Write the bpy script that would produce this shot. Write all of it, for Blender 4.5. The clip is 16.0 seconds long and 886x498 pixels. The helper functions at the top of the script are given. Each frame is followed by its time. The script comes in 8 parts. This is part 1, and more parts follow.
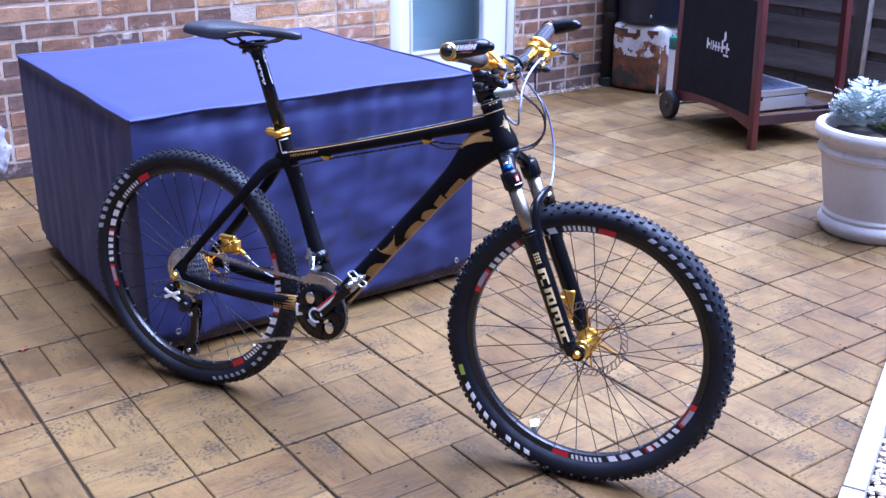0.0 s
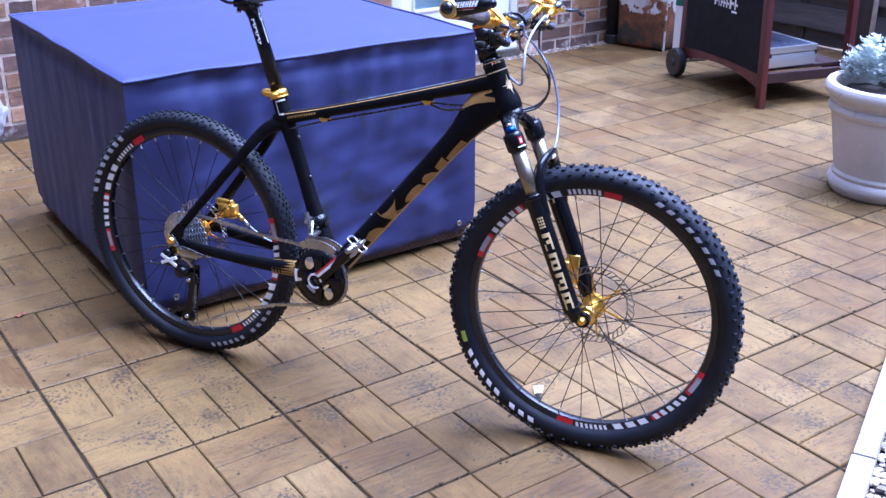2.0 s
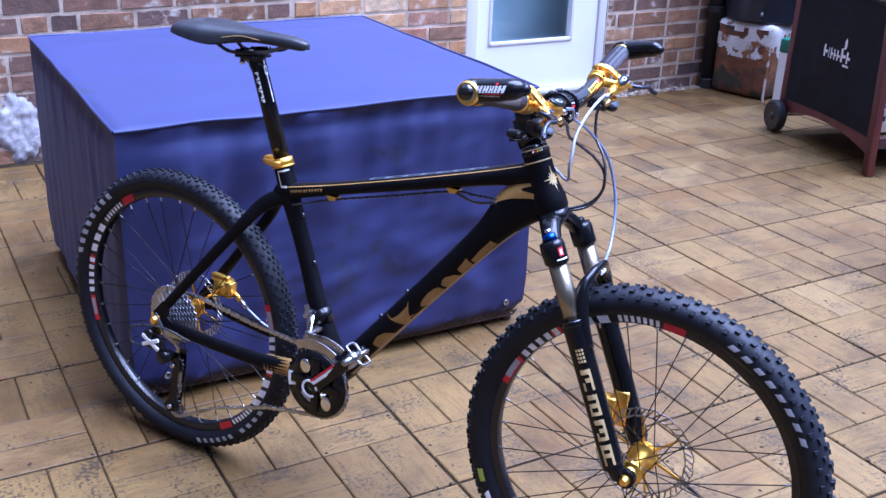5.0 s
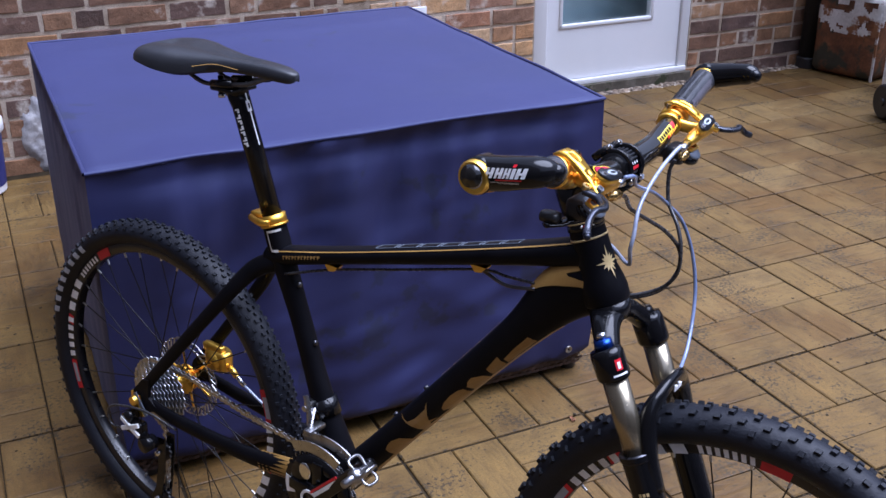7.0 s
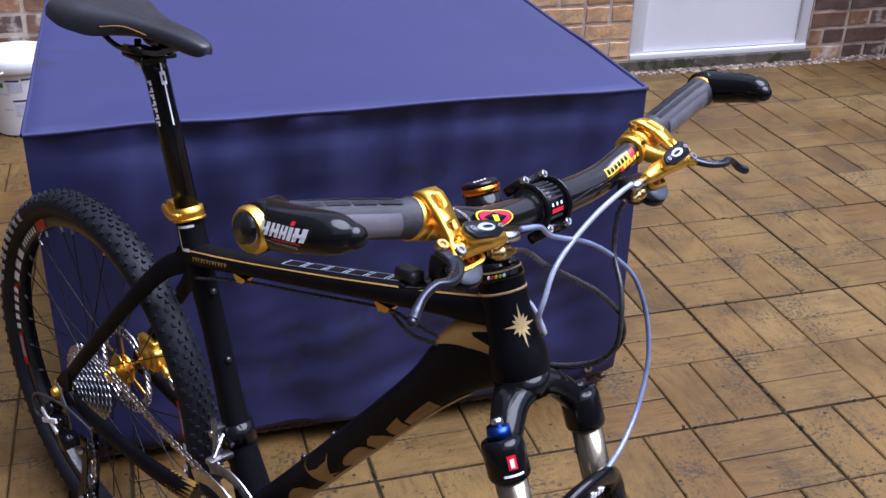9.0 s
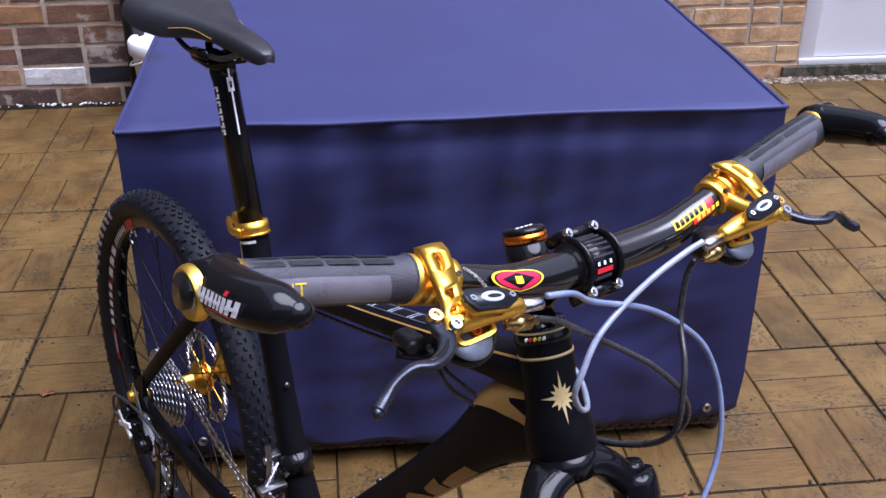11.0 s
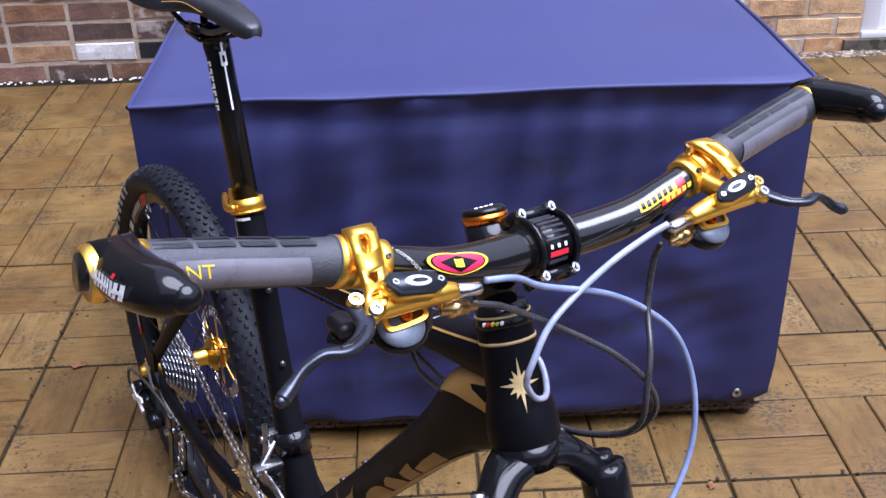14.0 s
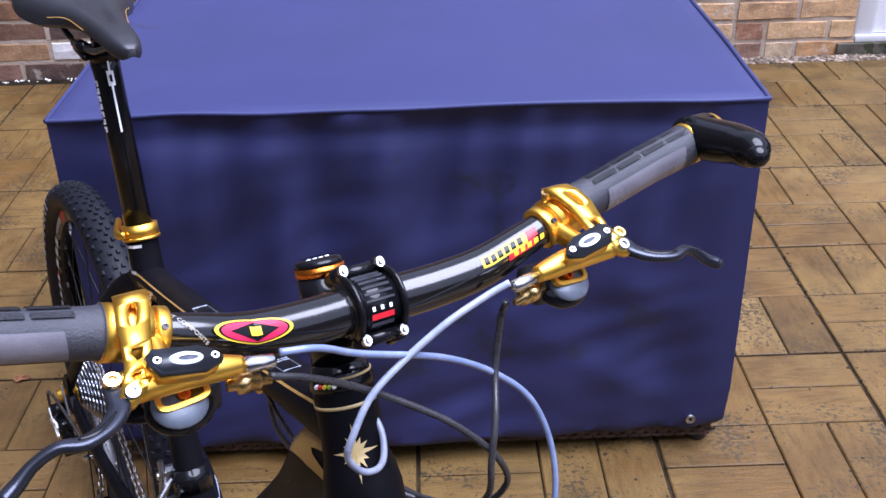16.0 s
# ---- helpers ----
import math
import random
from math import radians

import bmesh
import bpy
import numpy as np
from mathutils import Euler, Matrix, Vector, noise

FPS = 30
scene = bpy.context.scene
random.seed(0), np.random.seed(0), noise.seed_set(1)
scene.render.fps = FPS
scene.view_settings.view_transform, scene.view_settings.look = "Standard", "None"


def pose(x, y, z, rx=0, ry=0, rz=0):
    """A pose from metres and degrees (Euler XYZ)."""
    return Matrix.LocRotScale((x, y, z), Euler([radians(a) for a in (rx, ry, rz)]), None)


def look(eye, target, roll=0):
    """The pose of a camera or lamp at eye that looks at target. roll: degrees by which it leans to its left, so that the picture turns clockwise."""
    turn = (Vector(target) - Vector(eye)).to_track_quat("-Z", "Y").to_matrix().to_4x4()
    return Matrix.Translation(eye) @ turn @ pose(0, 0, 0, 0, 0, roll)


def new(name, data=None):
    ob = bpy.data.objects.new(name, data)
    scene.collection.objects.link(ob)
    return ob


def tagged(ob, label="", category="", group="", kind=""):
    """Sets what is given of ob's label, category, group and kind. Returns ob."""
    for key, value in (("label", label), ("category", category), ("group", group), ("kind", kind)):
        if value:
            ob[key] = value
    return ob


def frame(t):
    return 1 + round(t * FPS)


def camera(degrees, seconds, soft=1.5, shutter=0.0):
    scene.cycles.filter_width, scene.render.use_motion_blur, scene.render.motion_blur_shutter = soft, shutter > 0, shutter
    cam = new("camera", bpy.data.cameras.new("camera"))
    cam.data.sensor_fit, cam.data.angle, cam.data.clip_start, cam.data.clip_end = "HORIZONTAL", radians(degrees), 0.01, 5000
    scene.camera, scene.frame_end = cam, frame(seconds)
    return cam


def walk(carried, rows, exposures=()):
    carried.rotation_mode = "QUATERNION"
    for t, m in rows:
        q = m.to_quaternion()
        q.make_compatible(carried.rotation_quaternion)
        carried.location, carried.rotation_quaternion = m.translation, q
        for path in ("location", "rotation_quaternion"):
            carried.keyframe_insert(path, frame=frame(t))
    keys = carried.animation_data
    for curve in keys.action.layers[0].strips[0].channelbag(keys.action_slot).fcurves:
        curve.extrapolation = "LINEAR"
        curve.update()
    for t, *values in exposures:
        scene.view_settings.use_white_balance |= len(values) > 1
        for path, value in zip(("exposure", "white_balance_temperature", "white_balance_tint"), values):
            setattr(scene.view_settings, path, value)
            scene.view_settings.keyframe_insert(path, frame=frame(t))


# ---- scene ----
cam = camera(46.0, 16.0)
PATH = [
    (0, (-0.499, -2.473, 1.35), (0.576, -0.943, 0.639), 0.2),
    (0.5, (-0.489, -2.47, 1.351), (0.577, -0.941, 0.626), 0.2),
    (1, (-0.49, -2.462, 1.35), (0.58, -0.935, 0.626), 0.1),
    (1.5, (-0.485, -2.462, 1.345), (0.566, -0.93, 0.605), 0.0),
    (2, (-0.46, -2.429, 1.339), (0.591, -0.918, 0.556), -0.1),
    (2.5, (-0.419, -2.334, 1.328), (0.672, -0.829, 0.59), 0.5),
    (3, (-0.39, -2.217, 1.345), (0.808, -0.78, 0.639), 0.4),
    (3.5, (-0.378, -2.181, 1.357), (0.785, -0.721, 0.639), 0.4),
    (4, (-0.319, -2.159, 1.351), (0.77, -0.653, 0.613), 0.5),
    (4.5, (-0.184, -2.134, 1.344), (0.756, -0.519, 0.631), 0.9),
    (4.7, (-0.145, -2.126, 1.348), (0.779, -0.516, 0.603), 1.7),
    (6.8, (0.15, -1.751, 1.361), (0.984, -0.129, 0.541), 0.3),
    (7, (0.203, -1.726, 1.351), (0.963, -0.072, 0.523), -0.3),
    (7.5, (0.374, -1.679, 1.348), (0.969, 0.03, 0.496), 1.0),
    (8, (0.482, -1.634, 1.337), (1.049, 0.068, 0.452), 0.3),
    (8.2, (0.49, -1.614, 1.333), (1.064, 0.084, 0.446), 0.7),
    (10.3, (0.665, -1.479, 1.32), (0.982, 0.236, 0.341), -0.3),
    (10.5, (0.658, -1.471, 1.321), (0.945, 0.262, 0.366), -1.2),
    (11, (0.7, -1.436, 1.314), (0.898, 0.317, 0.371), 0.2),
    (11.5, (0.751, -1.424, 1.317), (0.89, 0.328, 0.362), -0.4),
    (12, (0.758, -1.435, 1.316), (0.794, 0.32, 0.359), -0.5),
    (12.5, (0.76, -1.437, 1.316), (0.755, 0.317, 0.355), -1.4),
    (13, (0.758, -1.435, 1.314), (0.746, 0.315, 0.346), -1.4),
    (13.5, (0.767, -1.428, 1.309), (0.77, 0.317, 0.332), -1.5),
    (14, (0.794, -1.414, 1.302), (0.855, 0.327, 0.319), -1.4),
    (14.5, (0.831, -1.385, 1.302), (0.919, 0.348, 0.309), -2.0),
    (15, (0.869, -1.361, 1.307), (0.969, 0.38, 0.328), -1.3),
    (15.5, (0.909, -1.345, 1.306), (0.971, 0.39, 0.314), -0.9),
    (16, (0.934, -1.335, 1.304), (0.96, 0.4, 0.31), -1.4),
]
walk(cam, [(t, look(eye, target, roll)) for t, eye, target, roll in PATH],
     exposures=[(0, 2.15, 4430, 29), (3, 2.15, 4380, 29), (4, 1.80, 4430, 29), (4.7, 1.95, 4430, 29), (7, 1.07, 5100, 22), (10.5, 1.13, 5400, 25), (11.7, 1.16, 5400, 25), (13, 1.55, 5400, 24), (15, 1.55, 5300, 23), (16, 1.40, 5300, 24)])

# ---- world and light ----
def build_sky():
    world = bpy.data.worlds.new("sky")
    world.use_nodes = True
    nt = world.node_tree
    nt.nodes.clear()
    out = nt.nodes.new("ShaderNodeOutputWorld")
    bg = nt.nodes.new("ShaderNodeBackground")
    sky = nt.nodes.new("ShaderNodeTexSky")
    sky.sky_type = "NISHITA"
    sky.sun_disc = False
    sky.sun_elevation = radians(SUN_UP)
    sky.sun_rotation = radians(SUN_TURN)
    sky.air_density, sky.dust_density, sky.ozone_density = 1.0, 4.0, 1.0
    pale = nt.nodes.new("ShaderNodeMix")
    pale.data_type = "RGBA"
    pale.inputs[0].default_value = 0.65
    pale.inputs[7].default_value = (9.0, 9.2, 9.8, 1)
    nt.links.new(sky.outputs[0], pale.inputs[6])
    nt.links.new(pale.outputs[2], bg.inputs[0])
    bg.inputs[1].default_value = 0.055
    nt.links.new(bg.outputs[0], out.inputs[0])
    scene.world = world


SUN_UP, SUN_TURN = 70.6, 106.4
build_sky()
sun = new("sun", bpy.data.lights.new("sun", "SUN"))
sun.data.energy, sun.data.angle, sun.data.color = 3.6, radians(55), (1.0, 0.98, 0.95)
# high light spread wide by thin cloud
sun.matrix_world = look((2.6, -0.3, 5.0), (0.9, 0.2, 0.0))

# ---- materials ----
MATS = {}


def mat(name, a, b=None, c=None, scale=12.0, rough=0.5, rvar=0.12, metal=0.0, bump=0.15, bscale=90.0, fine=0.25, coat=0.0, rand="", ramp=None,
        spots=None, spot_scale=40.0, spot_at=0.62, soft=0.045, stretch=(1, 1, 1), sheen=0.0, stain=0.0, spec=0.5, tint=None):
    """One procedural surface: colour varied at two scales, roughness variation, fine relief, and spots with a shape of their own."""
    m = bpy.data.materials.new(name)
    m.use_nodes = True
    nt = m.node_tree
    N, L = nt.nodes, nt.links
    p = N["Principled BSDF"]
    b = b or tuple(v * 0.8 for v in a)
    c = c or tuple(min(1, v * 1.15) for v in a)
    geo = N.new("ShaderNodeNewGeometry")
    mp = N.new("ShaderNodeMapping")
    mp.inputs["Scale"].default_value = stretch
    L.new(geo.outputs["Position"], mp.inputs[0])

    def tex(s, detail=4.0, r=0.55):
        t = N.new("ShaderNodeTexNoise")
        t.inputs["Scale"].default_value, t.inputs["Detail"].default_value, t.inputs["Roughness"].default_value = s, detail, r
        L.new(mp.outputs[0], t.inputs["Vector"])
        return t.outputs["Fac"]

    def rampof(fac, stops):
        r = N.new("ShaderNodeValToRGB")
        el = r.color_ramp.elements
        while len(el) < len(stops):
            el.new(0.5)
        for e, (at, col) in zip(el, stops):
            e.position, e.color = at, (*col, 1)
        L.new(fac, r.inputs[0])
        return r.outputs[0]

    def mix(fac, x, y, mode="MIX"):
        n = N.new("ShaderNodeMix")
        n.data_type, n.blend_type = "RGBA", mode
        for v, i in ((fac, 0), (x, 6), (y, 7)):
            if isinstance(v, (int, float)):
                n.inputs[i].default_value = v
            elif isinstance(v, tuple):
                n.inputs[i].default_value = (*v, 1)
            else:
                L.new(v, n.inputs[i])
        return n.outputs[2]

    col = rampof(tex(scale, 5), [(0.3, b), (0.5, a), (0.72, c)])
    if rand:
        rnd = N.new("ShaderNodeObjectInfo").outputs["Random"] if rand == "object" else geo.outputs["Random Per Island"]
        if ramp:
            base = rampof(rnd, ramp)
            tone = rampof(tex(scale, 5), [(0.25, (0.62, 0.6, 0.6)), (0.5, (1, 1, 1)), (0.75, (1.3, 1.25, 1.2))])
            col = mix(1.0, base, tone, "MULTIPLY")
        else:
            ends = ((0.9, 0.89, 0.88), (1.08, 1.06, 1.02)) if rand == "soft" else ((0.72, 0.72, 0.74), (1.22, 1.16, 1.06))
            col = mix(1.0, col, rampof(rnd, [(0, ends[0]), (0.5, (1, 1, 1)), (1, ends[1])]), "MULTIPLY")
    if fine:
        col = mix(fine, col, rampof(tex(bscale * 2.2, 3, 0.7), [(0.3, (0.45, 0.45, 0.45)), (0.7, (1.5, 1.5, 1.5))]), "MULTIPLY")
    if stain:
        col = mix(stain, col, rampof(tex(1.7, 6, 0.62), [(0.36, (0.5, 0.47, 0.43)), (0.52, (1, 1, 1)), (0.7, (1.15, 1.12, 1.05))]), "MULTIPLY")
    if spots:
        n1 = N.new("ShaderNodeMath")
        n1.operation = "MULTIPLY_ADD"
        L.new(tex(spot_scale, 3, 0.6), n1.inputs[0])
        n1.inputs[1].default_value = 0.6
        n2 = N.new("ShaderNodeMath")
        n2.operation = "MULTIPLY"
        L.new(tex(spot_scale * 0.13, 3), n2.inputs[0])
        n2.inputs[1].default_value = 0.55
        L.new(n2.outputs[0], n1.inputs[2])
        edge = rampof(n1.outputs[0], [(spot_at, (0, 0, 0)), (spot_at + soft, (1, 1, 1))])
        col = mix(edge, col, spots)
    L.new(col, p.inputs["Base Color"])
    rr = N.new("ShaderNodeMapRange")
    rr.inputs["To Min"].default_value, rr.inputs["To Max"].default_value = max(0.02, rough - rvar), min(1, rough + rvar)
    L.new(tex(scale * 2.3, 4), rr.inputs["Value"])
    L.new(rr.outputs[0], p.inputs["Roughness"])
    p.inputs["Metallic"].default_value = metal
    p.inputs["Coat Weight"].default_value = coat
    p.inputs["Coat Roughness"].default_value = 0.06
    p.inputs["Specular IOR Level"].default_value = spec
    if tint:
        p.inputs["Specular Tint"].default_value = (*tint, 1)
    if sheen:
        p.inputs["Sheen Weight"].default_value = sheen
        p.inputs["Sheen Roughness"].default_value = 0.36
        p.inputs["Sheen Tint"].default_value = (0.62, 0.67, 1.0, 1)
    if bump:
        bp = N.new("ShaderNodeBump")
        bp.inputs["Strength"].default_value, bp.inputs["Distance"].default_value = bump, 0.004
        L.new(tex(bscale, 6, 0.65), bp.inputs["Height"])
        L.new(bp.outputs[0], p.inputs["Normal"])
    MATS[name] = m
    return m


mat("soil", (0.045, 0.036, 0.026), scale=30, rough=0.95, bump=0.8, bscale=60)
mat("joint", (0.022, 0.016, 0.009), (0.010, 0.008, 0.005), (0.045, 0.032, 0.016), scale=14, rough=0.95, spec=0.1, bump=0.6, bscale=120)
mat("gravel", (0.36, 0.30, 0.23), scale=20, rough=0.8, rand="island", ramp=[(0, (0.16, 0.13, 0.10)), (0.35, (0.34, 0.27, 0.19)), (0.7, (0.5, 0.44, 0.36)), (1, (0.66, 0.63, 0.58))], bump=0.3)
mat("damp_concrete", (0.10, 0.085, 0.062), (0.06, 0.052, 0.036), (0.16, 0.14, 0.11), scale=16, rough=0.8, bump=0.8, bscale=60, spots=(0.035, 0.040, 0.015), spot_scale=26, spot_at=0.60)
mat("gravel_dull", (0.2, 0.15, 0.1), scale=20, rough=0.8, rand="island", ramp=[(0, (0.05, 0.04, 0.028)), (0.4, (0.14, 0.10, 0.065)), (0.75, (0.26, 0.20, 0.14)), (1, (0.42, 0.36, 0.28))], bump=0.3)
mat("dirt_crumb", (0.030, 0.022, 0.012), (0.018, 0.014, 0.008), (0.05, 0.036, 0.018), scale=60, rough=0.9, spec=0.2, bump=0.3, rand="island")
mat("edging", (0.30, 0.28, 0.25), scale=9, rough=0.85, bump=0.5, bscale=80, spots=(0.16, 0.15, 0.11), spot_at=0.66)
DARK = [(0.0, (0.090, 0.060, 0.05)), (0.22, (0.175, 0.098, 0.062)), (0.4, (0.262, 0.138, 0.068)), (0.55, (0.13, 0.082, 0.068)), (0.7, (0.355, 0.190, 0.082)), (0.85, (0.235, 0.130, 0.092)), (1.0, (0.445, 0.270, 0.130))]
YELLOW = [(0.0, (0.27, 0.165, 0.115)), (0.18, (0.45, 0.245, 0.105)), (0.38, (0.61, 0.41, 0.21)), (0.56, (0.53, 0.32, 0.155)), (0.72, (0.67, 0.51, 0.32)), (0.86, (0.38, 0.19, 0.105)), (1.0, (0.31, 0.19, 0.135))]
mat("brick_dark", (0.1, 0.07, 0.07), scale=17, rough=0.85, bump=0.9, bscale=70, fine=0.4, rand="object", ramp=DARK, spots=(0.50, 0.44, 0.37), spot_scale=17, spot_at=0.645, soft=0.09)
mat("brick_yellow", (0.4, 0.3, 0.15), scale=17, rough=0.85, bump=0.9, bscale=70, fine=0.4, rand="object", ramp=YELLOW, spots=(0.66, 0.58, 0.48), spot_scale=15, spot_at=0.60, soft=0.13)
mat("brick_dark_far", (0.1, 0.07, 0.07), scale=17, rough=0.85, bump=0.9, bscale=70, fine=0.4, rand="island", ramp=DARK, spots=(0.50, 0.44, 0.37), spot_scale=17, spot_at=0.645, soft=0.09)
mat("brick_yellow_far", (0.4, 0.3, 0.15), scale=17, rough=0.85, bump=0.9, bscale=70, fine=0.4, rand="island", ramp=YELLOW, spots=(0.66, 0.58, 0.48), spot_scale=15, spot_at=0.60, soft=0.13)
mat("brick_white", (0.75, 0.74, 0.72), scale=20, rough=0.7, bump=0.6, bscale=60, spots=(0.3, 0.2, 0.16), spot_at=0.71)
mat("brick_black", (0.02, 0.022, 0.028), scale=20, rough=0.6, bump=0.7, bscale=70)
mat("mortar", (0.49, 0.40, 0.30), (0.32, 0.25, 0.18), (0.62, 0.53, 0.43), scale=9, rough=0.95, bump=0.9, bscale=110, fine=0.4)
mat("render_patch", (0.40, 0.39, 0.40), (0.28, 0.27, 0.28), (0.52, 0.50, 0.48), scale=14, rough=0.9, bump=1.0, bscale=40)
mat("white_paint", (0.80, 0.81, 0.82), (0.77, 0.78, 0.79), (0.83, 0.83, 0.84), scale=3, rough=0.32, rvar=0.05, bump=0.02, fine=0.03)
mat("cover_cloth", (0.0082, 0.0080, 0.060), (0.0070, 0.0068, 0.052), (0.0096, 0.0094, 0.067), scale=3.2, rough=0.68, rvar=0.06, bump=0.10, bscale=420, fine=0.12, spec=1.0, tint=(0.66, 0.73, 1.0), sheen=0.06,
    spots=(0.005, 0.005, 0.030), spot_scale=16, spot_at=0.69)
mat("rattan", (0.05, 0.03, 0.024), (0.03, 0.018, 0.016), (0.085, 0.05, 0.038), scale=60, rough=0.55, bump=0.5, rand="island")
mat("brass_eyelet", (0.52, 0.50, 0.44), scale=40, rough=0.32, metal=1.0, bump=0.05)
mat("terracotta", (0.52, 0.115, 0.042), (0.45, 0.09, 0.03), (0.58, 0.15, 0.06), scale=8, rough=0.62, bump=0.12, bscale=120, fine=0.1)
mat("bucket_plastic", (0.78, 0.78, 0.77), (0.74, 0.74, 0.73), (0.8, 0.8, 0.79), scale=6, rough=0.38, bump=0.03, fine=0.04)
mat("label_blue", (0.03, 0.035, 0.16), scale=10, rough=0.45, bump=0)
mat("label_green", (0.02, 0.22, 0.13), scale=10, rough=0.45, bump=0)
mat("label_grey", (0.55, 0.58, 0.66), scale=10, rough=0.5, bump=0)
mat("black_plastic", (0.012, 0.012, 0.014), scale=20, rough=0.42, bump=0.1, bscale=200, fine=0.1)
mat("navy_plastic", (0.012, 0.016, 0.028), scale=6, rough=0.4, bump=0.1)
mat("flaking_white", (0.62, 0.60, 0.58), (0.50, 0.48, 0.45), (0.72, 0.70, 0.68), scale=9, rough=0.6, bump=0.4, bscale=40, spots=(0.20, 0.085, 0.030), spot_scale=16, spot_at=0.66)
mat("rusty_steel", (0.145, 0.058, 0.022), (0.075, 0.036, 0.018), (0.24, 0.10, 0.036), scale=11, rough=0.85, bump=0.6, bscale=40, spots=(0.045, 0.040, 0.024), spot_scale=9, spot_at=0.58)
mat("bbq_wood", (0.085, 0.016, 0.014), (0.052, 0.012, 0.010), (0.12, 0.026, 0.019), scale=14, rough=0.5, bump=0.3, bscale=70, stretch=(1, 1, 0.12), fine=0.3)
mat("shelf_wood", (0.030, 0.012, 0.012), (0.020, 0.009, 0.009), (0.045, 0.018, 0.016), scale=14, rough=0.55, bump=0.3, bscale=70, stretch=(1, 1, 0.12), fine=0.3)
mat("bbq_cloth", (0.009, 0.010, 0.016), scale=9, rough=0.7, bump=0.2, bscale=350)
mat("grill_enamel", (0.008, 0.008, 0.009), scale=9, rough=0.25, bump=0.03, coat=0.5)
mat("aluminium", (0.62, 0.64, 0.66), (0.55, 0.57, 0.6), (0.7, 0.72, 0.73), scale=12, rough=0.38, metal=0.85, bump=0.06, stretch=(0.1, 1, 1), fine=0.1)
mat("slate_panel", (0.055, 0.062, 0.095), (0.045, 0.05, 0.08), (0.07, 0.078, 0.115), scale=20, rough=0.3, bump=0.05, fine=0.1)
mat("fence_wood", (0.125, 0.108, 0.098), (0.078, 0.068, 0.062), (0.18, 0.157, 0.142), scale=9, rough=0.9, bump=0.8, bscale=55, stretch=(1, 0.07, 1), fine=0.5, rand="object")
mat("fence_post_wood", (0.065, 0.054, 0.046), scale=9, rough=0.9, bump=0.8, bscale=55, stretch=(1, 1, 0.07), fine=0.5)
mat("pole_white", (0.86, 0.86, 0.87), scale=20, rough=0.4, bump=0.05)
mat("planter_stone", (0.50, 0.47, 0.43), (0.44, 0.41, 0.37), (0.56, 0.53, 0.49), scale=6, rough=0.8, bump=0.35, bscale=140, fine=0.2, spots=(0.36, 0.34, 0.30), spot_scale=20, spot_at=0.69)
mat("leaf_silver", (0.36, 0.42, 0.40), (0.26, 0.32, 0.30), (0.48, 0.53, 0.50), scale=40, rough=0.8, bump=0.2, rand="island", sheen=0.3)
mat("leaf_lime", (0.30, 0.36, 0.035), (0.22, 0.28, 0.03), (0.40, 0.42, 0.06), scale=40, rough=0.6, rand="island", bump=0.2)
mat("leaf_green", (0.05, 0.10, 0.03), (0.035, 0.07, 0.02), (0.08, 0.13, 0.05), scale=40, rough=0.6, rand="island", bump=0.2)
mat("dead_leaf", (0.30, 0.13, 0.06), scale=60, rough=0.8, bump=0.3)
mat("pale_scrap", (0.72, 0.71, 0.66), scale=60, rough=0.8, bump=0.3)
mat("red_plastic", (0.55, 0.02, 0.025), scale=20, rough=0.4, bump=0.03)
mat("green_plastic", (0.02, 0.16, 0.10), scale=20, rough=0.45, bump=0.03)
mat("room_wall", (0.30, 0.40, 0.46), scale=2, rough=0.7, bump=0.03, fine=0.05)
mat("room_floor", (0.02, 0.022, 0.026), scale=6, rough=0.8, bump=0.2)
mat("sign_white", (0.72, 0.72, 0.72), scale=60, rough=0.55, bump=0, fine=0.05)


